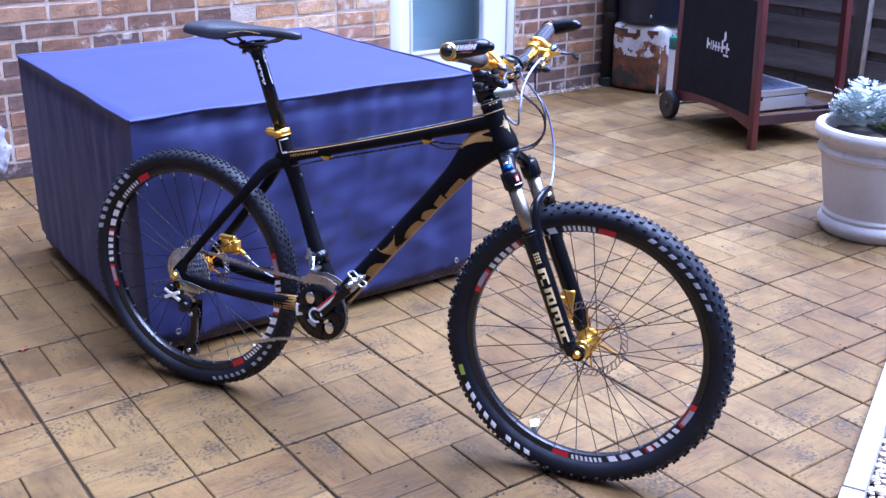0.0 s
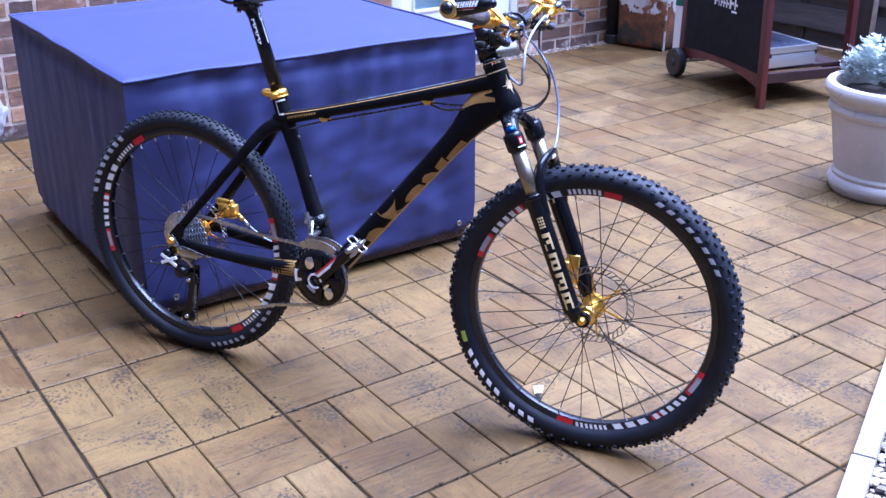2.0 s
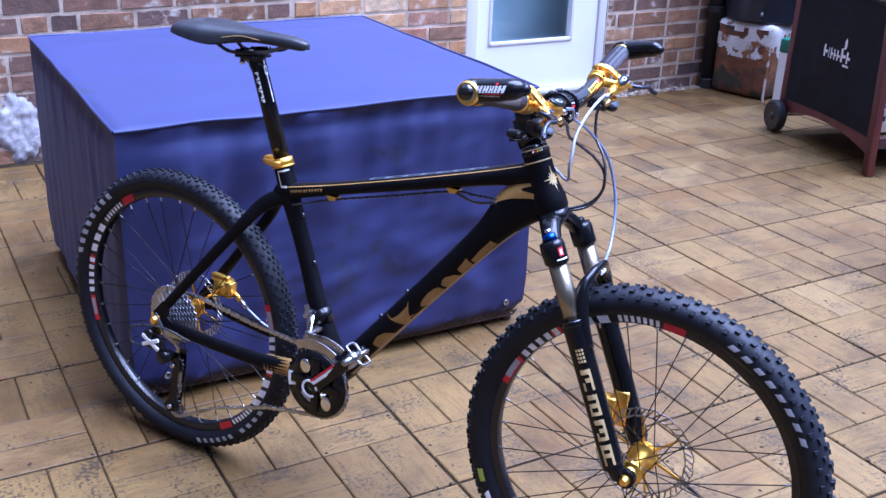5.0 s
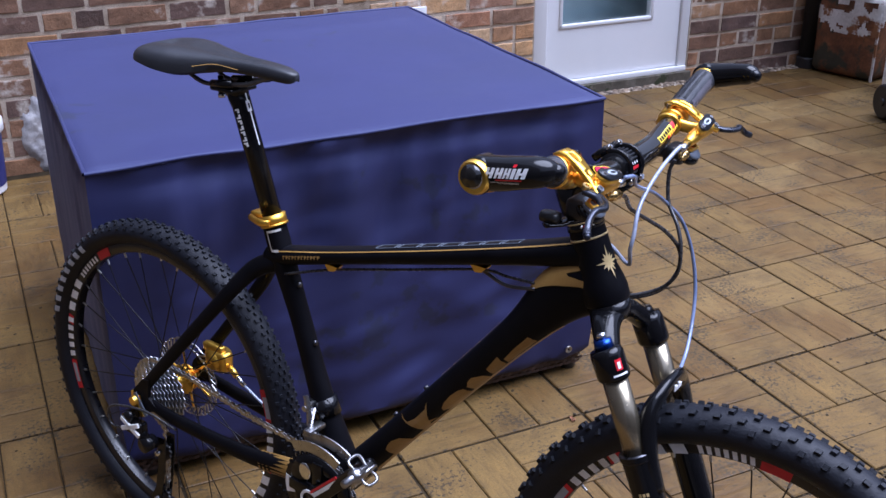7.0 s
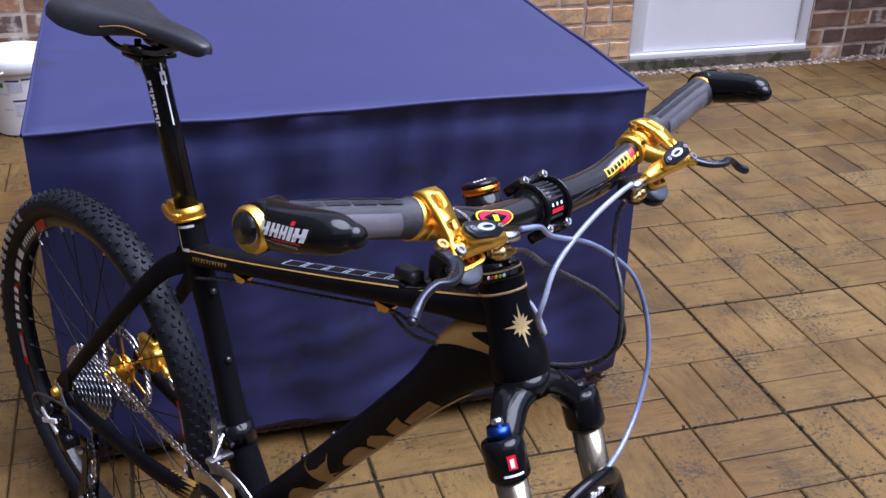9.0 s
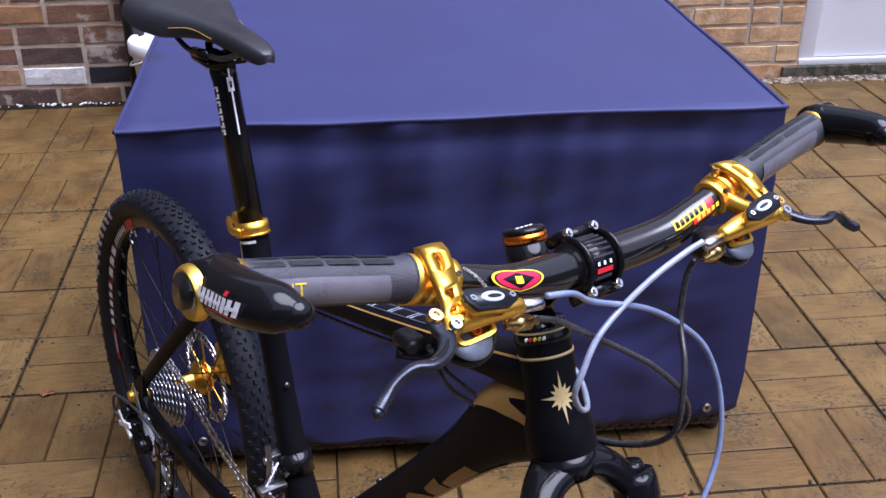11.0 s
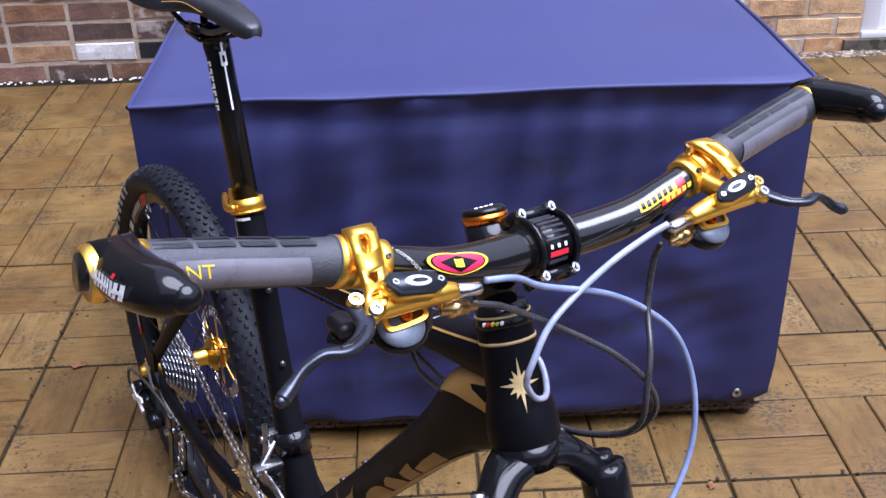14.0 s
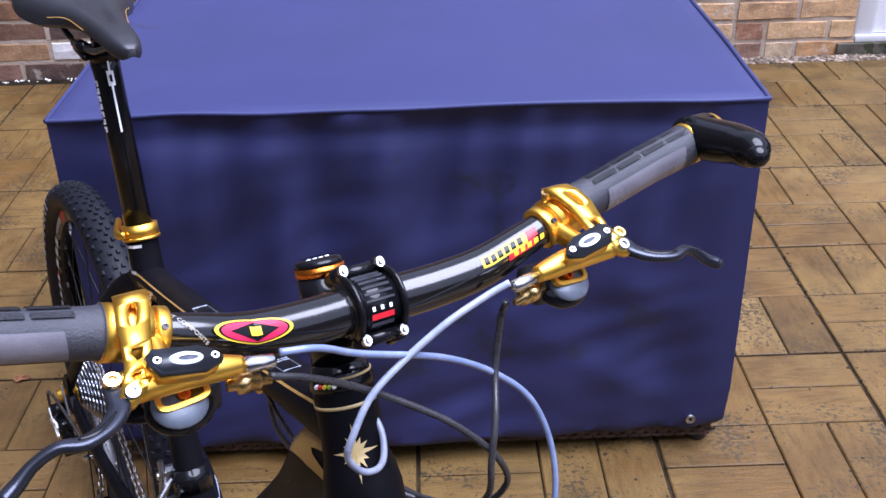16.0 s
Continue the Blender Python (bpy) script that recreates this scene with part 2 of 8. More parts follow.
def paver_mat(name, grain):
    """Riven buff concrete, darker where it holds damp and moss; every moulded brick has a tone of its own and a grain along its length."""
    m = bpy.data.materials.new(name)
    m.use_nodes = True
    nt = m.node_tree
    N, L = nt.nodes, nt.links
    p = N["Principled BSDF"]
    geo = N.new("ShaderNodeNewGeometry")
    mp = N.new("ShaderNodeMapping")
    mp.inputs["Scale"].default_value = grain
    L.new(geo.outputs["Position"], mp.inputs[0])

    def noise_of(scale, detail, rough, along=False):
        t = N.new("ShaderNodeTexNoise")
        t.inputs["Scale"].default_value, t.inputs["Detail"].default_value, t.inputs["Roughness"].default_value = scale, detail, rough
        L.new(mp.outputs[0] if along else geo.outputs["Position"], t.inputs["Vector"])
        return t.outputs["Fac"]

    def math_of(op, a, b):
        n = N.new("ShaderNodeMath")
        n.operation = op
        for v, k in ((a, 0), (b, 1)):
            if isinstance(v, (int, float)):
                n.inputs[k].default_value = v
            else:
                L.new(v, n.inputs[k])
        return n.outputs[0]

    def ramp_of(fac, *stops):
        r = N.new("ShaderNodeValToRGB")
        el = r.color_ramp.elements
        while len(el) < len(stops):
            el.new(0.5)
        for e, (at, col) in zip(el, stops):
            e.position, e.color = at, (*col, 1)
        L.new(fac, r.inputs[0])
        return r.outputs[0]

    def mix_of(fac, a, b, mode="MULTIPLY"):
        n = N.new("ShaderNodeMix")
        n.data_type, n.blend_type = "RGBA", mode
        for v, k in ((fac, 0), (a, 6), (b, 7)):
            if isinstance(v, (int, float)):
                n.inputs[k].default_value = v
            elif isinstance(v, tuple):
                n.inputs[k].default_value = (*v, 1)
            else:
                L.new(v, n.inputs[k])
        return n.outputs[2]

    own = math_of("FRACT", math_of("ADD", geo.outputs["Random Per Island"], N.new("ShaderNodeObjectInfo").outputs["Random"]), 0.0)
    col = ramp_of(own, (0.0, (0.096, 0.056, 0.0140)), (0.15, (0.124, 0.074, 0.0191)), (0.5, (0.133, 0.081, 0.0208)), (0.8, (0.139, 0.085, 0.0232)), (1.0, (0.164, 0.106, 0.0350)))
    col = mix_of(0.9, col, ramp_of(noise_of(5.5, 6, 0.66), (0.3, (0.55, 0.52, 0.49)), (0.5, (1, 1, 1)), (0.72, (1.18, 1.15, 1.10))))
    streak = noise_of(70, 5, 0.62, True)
    col = mix_of(0.55, col, ramp_of(streak, (0.33, (0.56, 0.53, 0.50)), (0.5, (1, 1, 1)), (0.7, (1.22, 1.2, 1.16))))
    grit = noise_of(260, 3, 0.7)
    col = mix_of(0.4, col, ramp_of(grit, (0.32, (0.5, 0.5, 0.5)), (0.68, (1.4, 1.4, 1.4))))
    # damp patches, a pace or so across, with ragged edges
    damp = ramp_of(math_of("ADD", math_of("MULTIPLY", noise_of(1.5, 4, 0.55), 0.7), math_of("MULTIPLY", noise_of(9, 5, 0.6), 0.3)), (0.43, (1, 1, 1)), (0.55, (0, 0, 0)))
    col = mix_of(damp, col, mix_of(1.0, col, (0.74, 0.66, 0.57)), "MIX")
    # dark flecks of moss and dirt, in drifts
    fleck = ramp_of(math_of("ADD", math_of("MULTIPLY", noise_of(105, 3, 0.6), 0.62), math_of("MULTIPLY", noise_of(7, 3, 0.5), 0.48)), (0.606, (0, 0, 0)), (0.655, (1, 1, 1)))
    col = mix_of(fleck, col, (0.046, 0.030, 0.012), "MIX")
    L.new(col, p.inputs["Base Color"])
    wet = N.new("ShaderNodeMapRange")
    wet.inputs["To Min"].default_value, wet.inputs["To Max"].default_value = 0.68, 0.55
    L.new(damp, wet.inputs["Value"])
    L.new(math_of("ADD", wet.outputs[0], math_of("MULTIPLY", math_of("SUBTRACT", streak, 0.5), 0.35)), p.inputs["Roughness"])
    p.inputs["Specular IOR Level"].default_value = 0.28
    bp = N.new("ShaderNodeBump")
    bp.inputs["Strength"].default_value, bp.inputs["Distance"].default_value = 0.8, 0.004
    L.new(math_of("ADD", math_of("MULTIPLY", streak, 0.8), math_of("MULTIPLY", grit, 0.2)), bp.inputs["Height"])
    L.new(bp.outputs[0], p.inputs["Normal"])
    MATS[name] = m


paver_mat("paver", (0.22, 1, 1))
paver_mat("paver_cross", (1, 0.22, 1))


def glass_mat():
    m = bpy.data.materials.new("window_glass")
    m.use_nodes = True
    p = m.node_tree.nodes["Principled BSDF"]
    p.inputs["Transmission Weight"].default_value = 1.0
    p.inputs["Roughness"].default_value = 0.01
    p.inputs["IOR"].default_value = 1.5
    p.inputs["Base Color"].default_value = (0.92, 0.97, 0.96, 1)
    MATS["window_glass"] = m


glass_mat()


# ---- mesh helpers ----
def part(name, bm, material, parent=None, label="", smooth=None):
    """Links a bmesh as one mesh object; under a thing or part if given."""
    me = bpy.data.meshes.new(name)
    if smooth is not None:
        lim = radians(smooth)
        for f in bm.faces:
            f.smooth = True
        for e in bm.edges:
            if len(e.link_faces) == 2 and e.calc_face_angle(0) > lim:
                e.smooth = False
    bm.to_mesh(me)
    bm.free()
    me.materials.append(MATS[material])
    ob = new(name, me)
    if parent is not None:
        ob.parent = parent
    if label:
        tagged(ob, label)
    return ob


def shared(name, mesh, m, parent, label=""):
    """One more object on a mesh that is there already."""
    ob = new(name, mesh)
    ob.parent = parent
    ob.matrix_basis = m
    if label:
        tagged(ob, label)
    return ob


def thing(name, m, label, category, group="", kind=""):
    ob = new(name)
    ob.empty_display_size = 0.05
    ob.matrix_basis = m
    return tagged(ob, label, category, group, kind)


def box_bm(x0, x1, y0, y1, z0, z1, bevel=0.0, seg=2, bm=None):
    own = bm is None
    b = bmesh.new() if own or bevel else bm
    vs = [b.verts.new(v) for v in ((x0, y0, z0), (x1, y0, z0), (x1, y1, z0), (x0, y1, z0), (x0, y0, z1), (x1, y0, z1), (x1, y1, z1), (x0, y1, z1))]
    for q in ((0, 3, 2, 1), (4, 5, 6, 7), (0, 1, 5, 4), (1, 2, 6, 5), (2, 3, 7, 6), (3, 0, 4, 7)):
        b.faces.new([vs[i] for i in q])
    if bevel:
        bmesh.ops.bevel(b, geom=list(b.edges), offset=bevel, segments=seg, affect="EDGES", profile=0.6)
        if not own:
            join(bm, b)
            return bm
    return b


def join(bm, other, m=None):
    """Adds other's faces to bm and frees other."""
    if m is not None:
        bmesh.ops.transform(other, matrix=m, verts=other.verts)
    key = {v: bm.verts.new(v.co) for v in other.verts}
    for f in other.faces:
        try:
            g = bm.faces.new([key[v] for v in f.verts])
            g.smooth, g.material_index = f.smooth, f.material_index
        except ValueError:
            pass
    other.free()
    return bm


def lathe(profile, seg=32, axis="z", centre=(0, 0, 0), close=False, arc=360.0, bm=None):
    """Turns (radius, height) pairs round an axis through centre."""
    bm = bm or bmesh.new()
    rings = []
    n = seg if arc >= 360 else seg + 1
    for r, h in profile:
        ring = []
        for i in range(n):
            a = radians(arc) * i / seg
            c, s = r * math.cos(a), r * math.sin(a)
            v = {"z": (c, s, h), "y": (c, h, -s), "x": (h, c, s)}[axis]
            ring.append(bm.verts.new((v[0] + centre[0], v[1] + centre[1], v[2] + centre[2])))
        rings.append(ring)
    pairs = list(zip(rings, rings[1:])) + ([(rings[-1], rings[0])] if close else [])
    for p, q in pairs:
        for i in range(n if arc >= 360 else n - 1):
            j = (i + 1) % n
            bm.faces.new((p[i], p[j], q[j], q[i]))
    if not close and arc >= 360:
        if profile[0][0] > 1e-6:
            bm.faces.new(list(reversed(rings[0])))
        if profile[-1][0] > 1e-6:
            bm.faces.new(rings[-1])
    bmesh.ops.remove_doubles(bm, verts=bm.verts, dist=1e-6)
    return bm


def smooth_path(pts, n):
    """A Catmull-Rom curve through the points, n steps a span."""
    P = [Vector(p) for p in pts]
    P = [P[0] * 2 - P[1]] + P + [P[-1] * 2 - P[-2]]
    out = []
    for i in range(1, len(P) - 2):
        a, b, c, d = P[i - 1:i + 3]
        for k in range(n):
            t = k / n
            out.append(0.5 * ((2 * b) + (c - a) * t + (2 * a - 5 * b + 4 * c - d) * t * t + (3 * b - a - 3 * c + d) * t ** 3))
    return out + [P[-2]]


def tube(pts, radii, seg=16, up=(0, 1, 0), smooth=0, caps=True, bm=None, power=2.0):
    """A tube along points. radii: one number, or for each point a number or (across, along up); power over 2 squares the section off."""
    bm = bm or bmesh.new()
    P = [Vector(p) for p in pts]
    if not isinstance(radii, (list, tuple)):
        radii = [radii] * len(P)
    R = [r if isinstance(r, (list, tuple)) else (r, r) for r in radii]
    if smooth:
        ext = smooth_path([(a, b, 0) for a, b in R], smooth)
        R = [(v[0], v[1]) for v in ext]
        P = smooth_path(P, smooth)
    rings = []
    for i, p in enumerate(P):
        d = (P[min(i + 1, len(P) - 1)] - P[max(i - 1, 0)]).normalized()
        u = Vector(up)
        side = d.cross(u)
        if side.length < 1e-4:
            side = d.cross(Vector((1, 0, 0.01)))
        side.normalize()
        top = side.cross(d).normalized()
        ring = []
        for k in range(seg):
            a = 2 * math.pi * k / seg
            c, s = math.cos(a), math.sin(a)
            c, s = math.copysign(abs(c) ** (2 / power), c), math.copysign(abs(s) ** (2 / power), s)
            ring.append(bm.verts.new(p + side * (c * R[i][0]) + top * (s * R[i][1])))
        rings.append(ring)
    for p, q in zip(rings, rings[1:]):
        for i in range(seg):
            j = (i + 1) % seg
            bm.faces.new((p[i], p[j], q[j], q[i]))
    if caps:
        bm.faces.new(list(reversed(rings[0])))
        bm.faces.new(rings[-1])
    return bm


def prism(outline, thick, m=None, bm=None, bevel=0.0):
    """A flat outline (x, y) thickened along z from 0."""
    b = bmesh.new()
    lo = [b.verts.new((x, y, 0)) for x, y in outline]
    hi = [b.verts.new((x, y, thick)) for x, y in outline]
    n = len(lo)
    b.faces.new(list(reversed(lo)))
    top = b.faces.new(hi)
    for i in range(n):
        b.faces.new((lo[i], lo[(i + 1) % n], hi[(i + 1) % n], hi[i]))
    if bevel:
        bmesh.ops.bevel(b, geom=list(top.edges), offset=bevel, segments=2, affect="EDGES")
    bmesh.ops.recalc_face_normals(b, faces=b.faces)
    if bm is None:
        if m is not None:
            bmesh.ops.transform(b, matrix=m, verts=b.verts)
        return b
    return join(bm, b, m)


def ball(c, r, bm=None, seg=12, squash=(1, 1, 1)):
    b = bmesh.new()
    bmesh.ops.create_uvsphere(b, u_segments=seg, v_segments=max(6, seg // 2), radius=r)
    m = Matrix.Translation(c) @ Matrix.Diagonal((*squash, 1))
    if bm is None:
        bmesh.ops.transform(b, matrix=m, verts=b.verts)
        return b
    return join(bm, b, m)



def holed_plate(outer, holes, thick, place):
    """A plate with holes, thick below its face; place(u, v, h) gives the spot of each corner."""
    bm = bmesh.new()
    edges = []
    for loop in (outer, *holes):
        vs = [bm.verts.new((u, v, 0)) for u, v in loop]
        edges += [bm.edges.new((vs[i], vs[(i + 1) % len(vs)])) for i in range(len(vs))]
    bmesh.ops.triangle_fill(bm, use_beauty=True, edges=edges)
    low = bmesh.ops.extrude_face_region(bm, geom=bm.faces[:])["geom"]
    for v in low:
        if isinstance(v, bmesh.types.BMVert):
            v.co.z = -thick
    for v in bm.verts:
        v.co = place(*v.co)
    bmesh.ops.recalc_face_normals(bm, faces=bm.faces)
    return bm


def text_bm(body, size):
    """Flat letters in the x, y plane, from the built-in font."""
    cu = bpy.data.curves.new("print", "FONT")
    cu.body, cu.size, cu.resolution_u = body, size, 2
    ob = bpy.data.objects.new("print", cu)
    me = bpy.data.meshes.new_from_object(ob)
    bm = bmesh.new()
    bm.from_mesh(me)
    bpy.data.objects.remove(ob)
    bpy.data.curves.remove(cu)
    bpy.data.meshes.remove(me)
    return bm


def ellipse(cu, cv, ru, rv, n=14):
    return [(cu + ru * math.cos(2 * math.pi * k / n), cv + rv * math.sin(2 * math.pi * k / n)) for k in range(n)]


# ---- ground and patio ----
SLAB = 0.45
EDGE_A, EDGE_D = Vector((1.385, -1.352, 0)), Vector((0.900, 0.436, 0)).normalized()
EDGE_N = Vector((EDGE_D.y, -EDGE_D.x, 0))
WALL_Y = 2.27


def build_ground():
    bm = bmesh.new()
    bmesh.ops.create_grid(bm, x_segments=8, y_segments=8, size=60)
    bmesh.ops.translate(bm, verts=bm.verts, vec=(0, 0, -0.035))
    tagged(part("ground", bm, "soil"), "dark bare soil under and beyond the patio", "ground", kind="structure")
    bm = bmesh.new()
    # sanded bed, seen only in the joints between the slabs
    q = [Vector((-1.36, -2.70, 0)), EDGE_A + EDGE_D * -3.04, EDGE_A + EDGE_D * 4.6, Vector((5.9, WALL_Y, 0)), Vector((-1.36, WALL_Y, 0))]
    q = [bm.verts.new((v.x, v.y, -0.0055)) for v in q]
    bm.faces.new(q)
    bmesh.ops.recalc_face_normals(bm, faces=bm.faces)
    return tagged(part("patio", bm, "joint"), "patio of damp buff slabs moulded as basket-weave bricks", "patio", kind="structure")


def slab_bm(rng):
    """A concrete slab moulded as four squares of two bricks, laid in basket weave."""
    bm = bmesh.new()
    q, g = SLAB / 4, 0.0016
    for cx in range(2):
        for cy in range(2):
            along_x = (cx + cy) % 2 == 0
            for k in range(2):
                x0, y0 = cx * SLAB / 2, cy * SLAB / 2
                x1, y1 = x0 + SLAB / 2, y0 + SLAB / 2
                if along_x:
                    y0, y1 = y0 + k * q, y0 + (k + 1) * q
                else:
                    x0, x1 = x0 + k * q, x0 + (k + 1) * q
                e = 0.0031 + rng.uniform(0, 0.0010)
                x0, x1 = x0 + (e if x0 < 1e-6 else g), x1 - (e if x1 > SLAB - 1e-6 else g)
                y0, y1 = y0 + (e if y0 < 1e-6 else g), y1 - (e if y1 > SLAB - 1e-6 else g)
                h = 0.0 - rng.uniform(0, 0.0012)
                c = 0.0026
                lo = [bm.verts.new((x, y, -0.009)) for x, y in ((x0, y0), (x1, y0), (x1, y1), (x0, y1))]
                hi = [bm.verts.new((x, y, h - 0.0022 + rng.uniform(-0.0004, 0.0004))) for x, y in ((x0, y0), (x1, y0), (x1, y1), (x0, y1))]
                tp = [bm.verts.new((x, y, h + rng.uniform(-0.0005, 0.0005))) for x, y in ((x0 + c, y0 + c), (x1 - c, y0 + c), (x1 - c, y1 - c), (x0 + c, y1 - c))]
                made = [bm.faces.new(tp)]
                for i in range(4):
                    j = (i + 1) % 4
                    made += [bm.faces.new((lo[i], lo[j], hi[j], hi[i])), bm.faces.new((hi[i], hi[j], tp[j], tp[i]))]
                for f in made:
                    f.material_index = 0 if along_x else 1
    return bm


def build_patio(patio):
    rng = random.Random(4)
    meshes = []
    for _ in range(6):
        bm = slab_bm(rng)
        me = bpy.data.meshes.new("paving_slab")
        bm.to_mesh(me)
        bm.free()
        me.materials.append(MATS["paver"])
        me.materials.append(MATS["paver_cross"])
        meshes.append(me)
    far = bmesh.new()
    for i in range(-3, 13):
        for j in range(-10, 5):
            x, y = i * SLAB, j * SLAB
            corners = [Vector((x + a * SLAB, y + b * SLAB, 0)) for a in (0, 1) for b in (0, 1)]
            side = [(c - EDGE_A).dot(EDGE_N) for c in corners]
            if min(side) > 0:
                continue
            m = pose(x, y, 0, 0, 0, 0)
            if max(side) > 0 or j == 4:
                bm = slab_bm(rng)
                bmesh.ops.transform(bm, matrix=m, verts=bm.verts)
                for at, no in ((EDGE_A, EDGE_N), (Vector((0, 2.205, 0)), Vector((0, 1, 0)))):
                    bmesh.ops.bisect_plane(bm, geom=bm.verts[:] + bm.edges[:] + bm.faces[:], plane_co=at, plane_no=no, clear_outer=True)
                if not bm.faces:
                    bm.free()
                elif -3 <= i <= 9 and j >= -6:
                    part("paving_slab", bm, "paver", patio).data.materials.append(MATS["paver_cross"])
                else:
                    join(far, bm)
            elif -4 <= i <= 9 and -6 <= j:
                shared("paving_slab", rng.choice(meshes), m, patio)
            else:
                join(far, slab_bm(rng), m)
    rest = tagged(part("outer_slabs", far, "paver", patio), kind="stuff")
    rest.data.materials.append(MATS["paver_cross"])


def pebbles(name, n, place, size, rng, label, material="gravel", parent=None, flat=0.7):
    """Many small rounded stones in one mesh."""
    proto = []
    for _ in range(6):
        b = bmesh.new()
        bmesh.ops.create_icosphere(b, subdivisions=1, radius=1)
        for v in b.verts:
            v.co *= rng.uniform(0.75, 1.1)
        proto.append(([v.co.copy() for v in b.verts], [[v.index for v in f.verts] for f in b.faces]))
        b.free()
    vs, fs = [], []
    for _ in range(n):
        co, idx = rng.choice(proto)
        x, y, z = place(rng)
        s = rng.uniform(*size)
        m = Matrix.Translation((x, y, z + s * flat * 0.6)) @ Matrix.Rotation(rng.uniform(0, 6.3), 4, "Z") @ Matrix.Diagonal((s * rng.uniform(0.8, 1.5), s, s * flat, 1))
        k = len(vs)
        vs += [tuple(m @ c) for c in co]
        fs += [[k + i for i in f] for f in idx]
    me = bpy.data.meshes.new(name)
    me.from_pydata(vs, [], fs)
    me.materials.append(MATS[material])
    ob = new(name, me)
    ob.parent = parent
    return tagged(ob, label, "gravel" if parent is None else "", kind="stuff")


def build_edging():
    a, d, n = EDGE_A, EDGE_D, EDGE_N
    kerb = thing("path_edging", Matrix.Identity(4), "pale concrete edging strip between patio and gravel bed", "edging", kind="structure")
    ang = math.degrees(math.atan2(d.y, d.x))
    L = 0.9
    bm = box_bm(0.003, L - 0.003, -0.05, 0.0, -0.12, 0.028, bevel=0.006)
    for v in bm.verts:
        v.co += noise.noise_vector(v.co * 9) * 0.002
    first = part("edging_stone", bm, "edging", kerb, smooth=40)
    first.matrix_basis = pose(*(a + d * (-1.8)), 0, 0, ang)
    for k in range(1, 6):
        shared("edging_stone", first.data, pose(*(a + d * (-1.8 + k * L)), 0, 0, ang), kerb)
    bm = bmesh.new()
    q = [a + n * 0.05 + d * -3, a + n * 3 + d * -3, a + n * 3 + d * 4, a + n * 0.05 + d * 4]
    bm.faces.new([bm.verts.new((v.x, v.y, -0.014)) for v in q])
    bmesh.ops.recalc_face_normals(bm, faces=bm.faces)
    tagged(part("gravel_bed", bm, "soil"), "dark soil bed under loose gravel", "bed", kind="structure")

    def place(rng):
        v = a + d * rng.uniform(-0.6, 2.2) + n * (0.055 + 0.9 * rng.random() ** 1.3)
        return v.x, v.y, -0.014 + rng.uniform(0, 0.012)
    pebbles("gravel", 6500, place, (0.006, 0.013), random.Random(8), "loose mixed buff and brown gravel beside the edging")


patio = build_ground()
build_patio(patio)
build_edging()
pebbles("wall_gravel", 2600, lambda r: (r.uniform(1.6, 4.1), 2.208 + 0.055 * r.random(), -0.012 + 0.006 * r.random()), (0.006, 0.014), random.Random(9), "strip of small dull stones along the house wall", "gravel_dull")
pebbles("wall_grit", 120, lambda r: (r.uniform(-1.3, -0.05), 2.235 + 0.028 * r.random(), -0.004), (0.003, 0.007), random.Random(10), "crumbs of white render along the wall foot", "pale_scrap")




def crumb_spot(rng):
    """A place for a crumb of dirt or moss: mostly in and beside the joints, some drifted over the slabs."""
    x, y = rng.uniform(-0.9, 3.6), rng.uniform(-1.9, 2.1)
    if rng.random() < 0.72:
        if rng.random() < 0.5:
            x = round(x / SLAB) * SLAB + rng.gauss(0, 0.009)
        else:
            y = round(y / SLAB) * SLAB + rng.gauss(0, 0.009)
    if (Vector((x, y, 0)) - EDGE_A).dot(EDGE_N) > -0.02 or noise.noise(Vector((x * 1.3, y * 1.3, 3))) < -0.12:
        return crumb_spot(rng)
    return x, y, -0.002


pebbles("moss_crumbs", 2600, crumb_spot, (0.0016, 0.0052), random.Random(17), "dark crumbs of moss and dirt scattered along the slab joints", "dirt_crumb", flat=0.45)


# ---- house wall, door ----
DOOR = (2.49, 3.335, 0.055, 2.07)
SEAM = 1.597


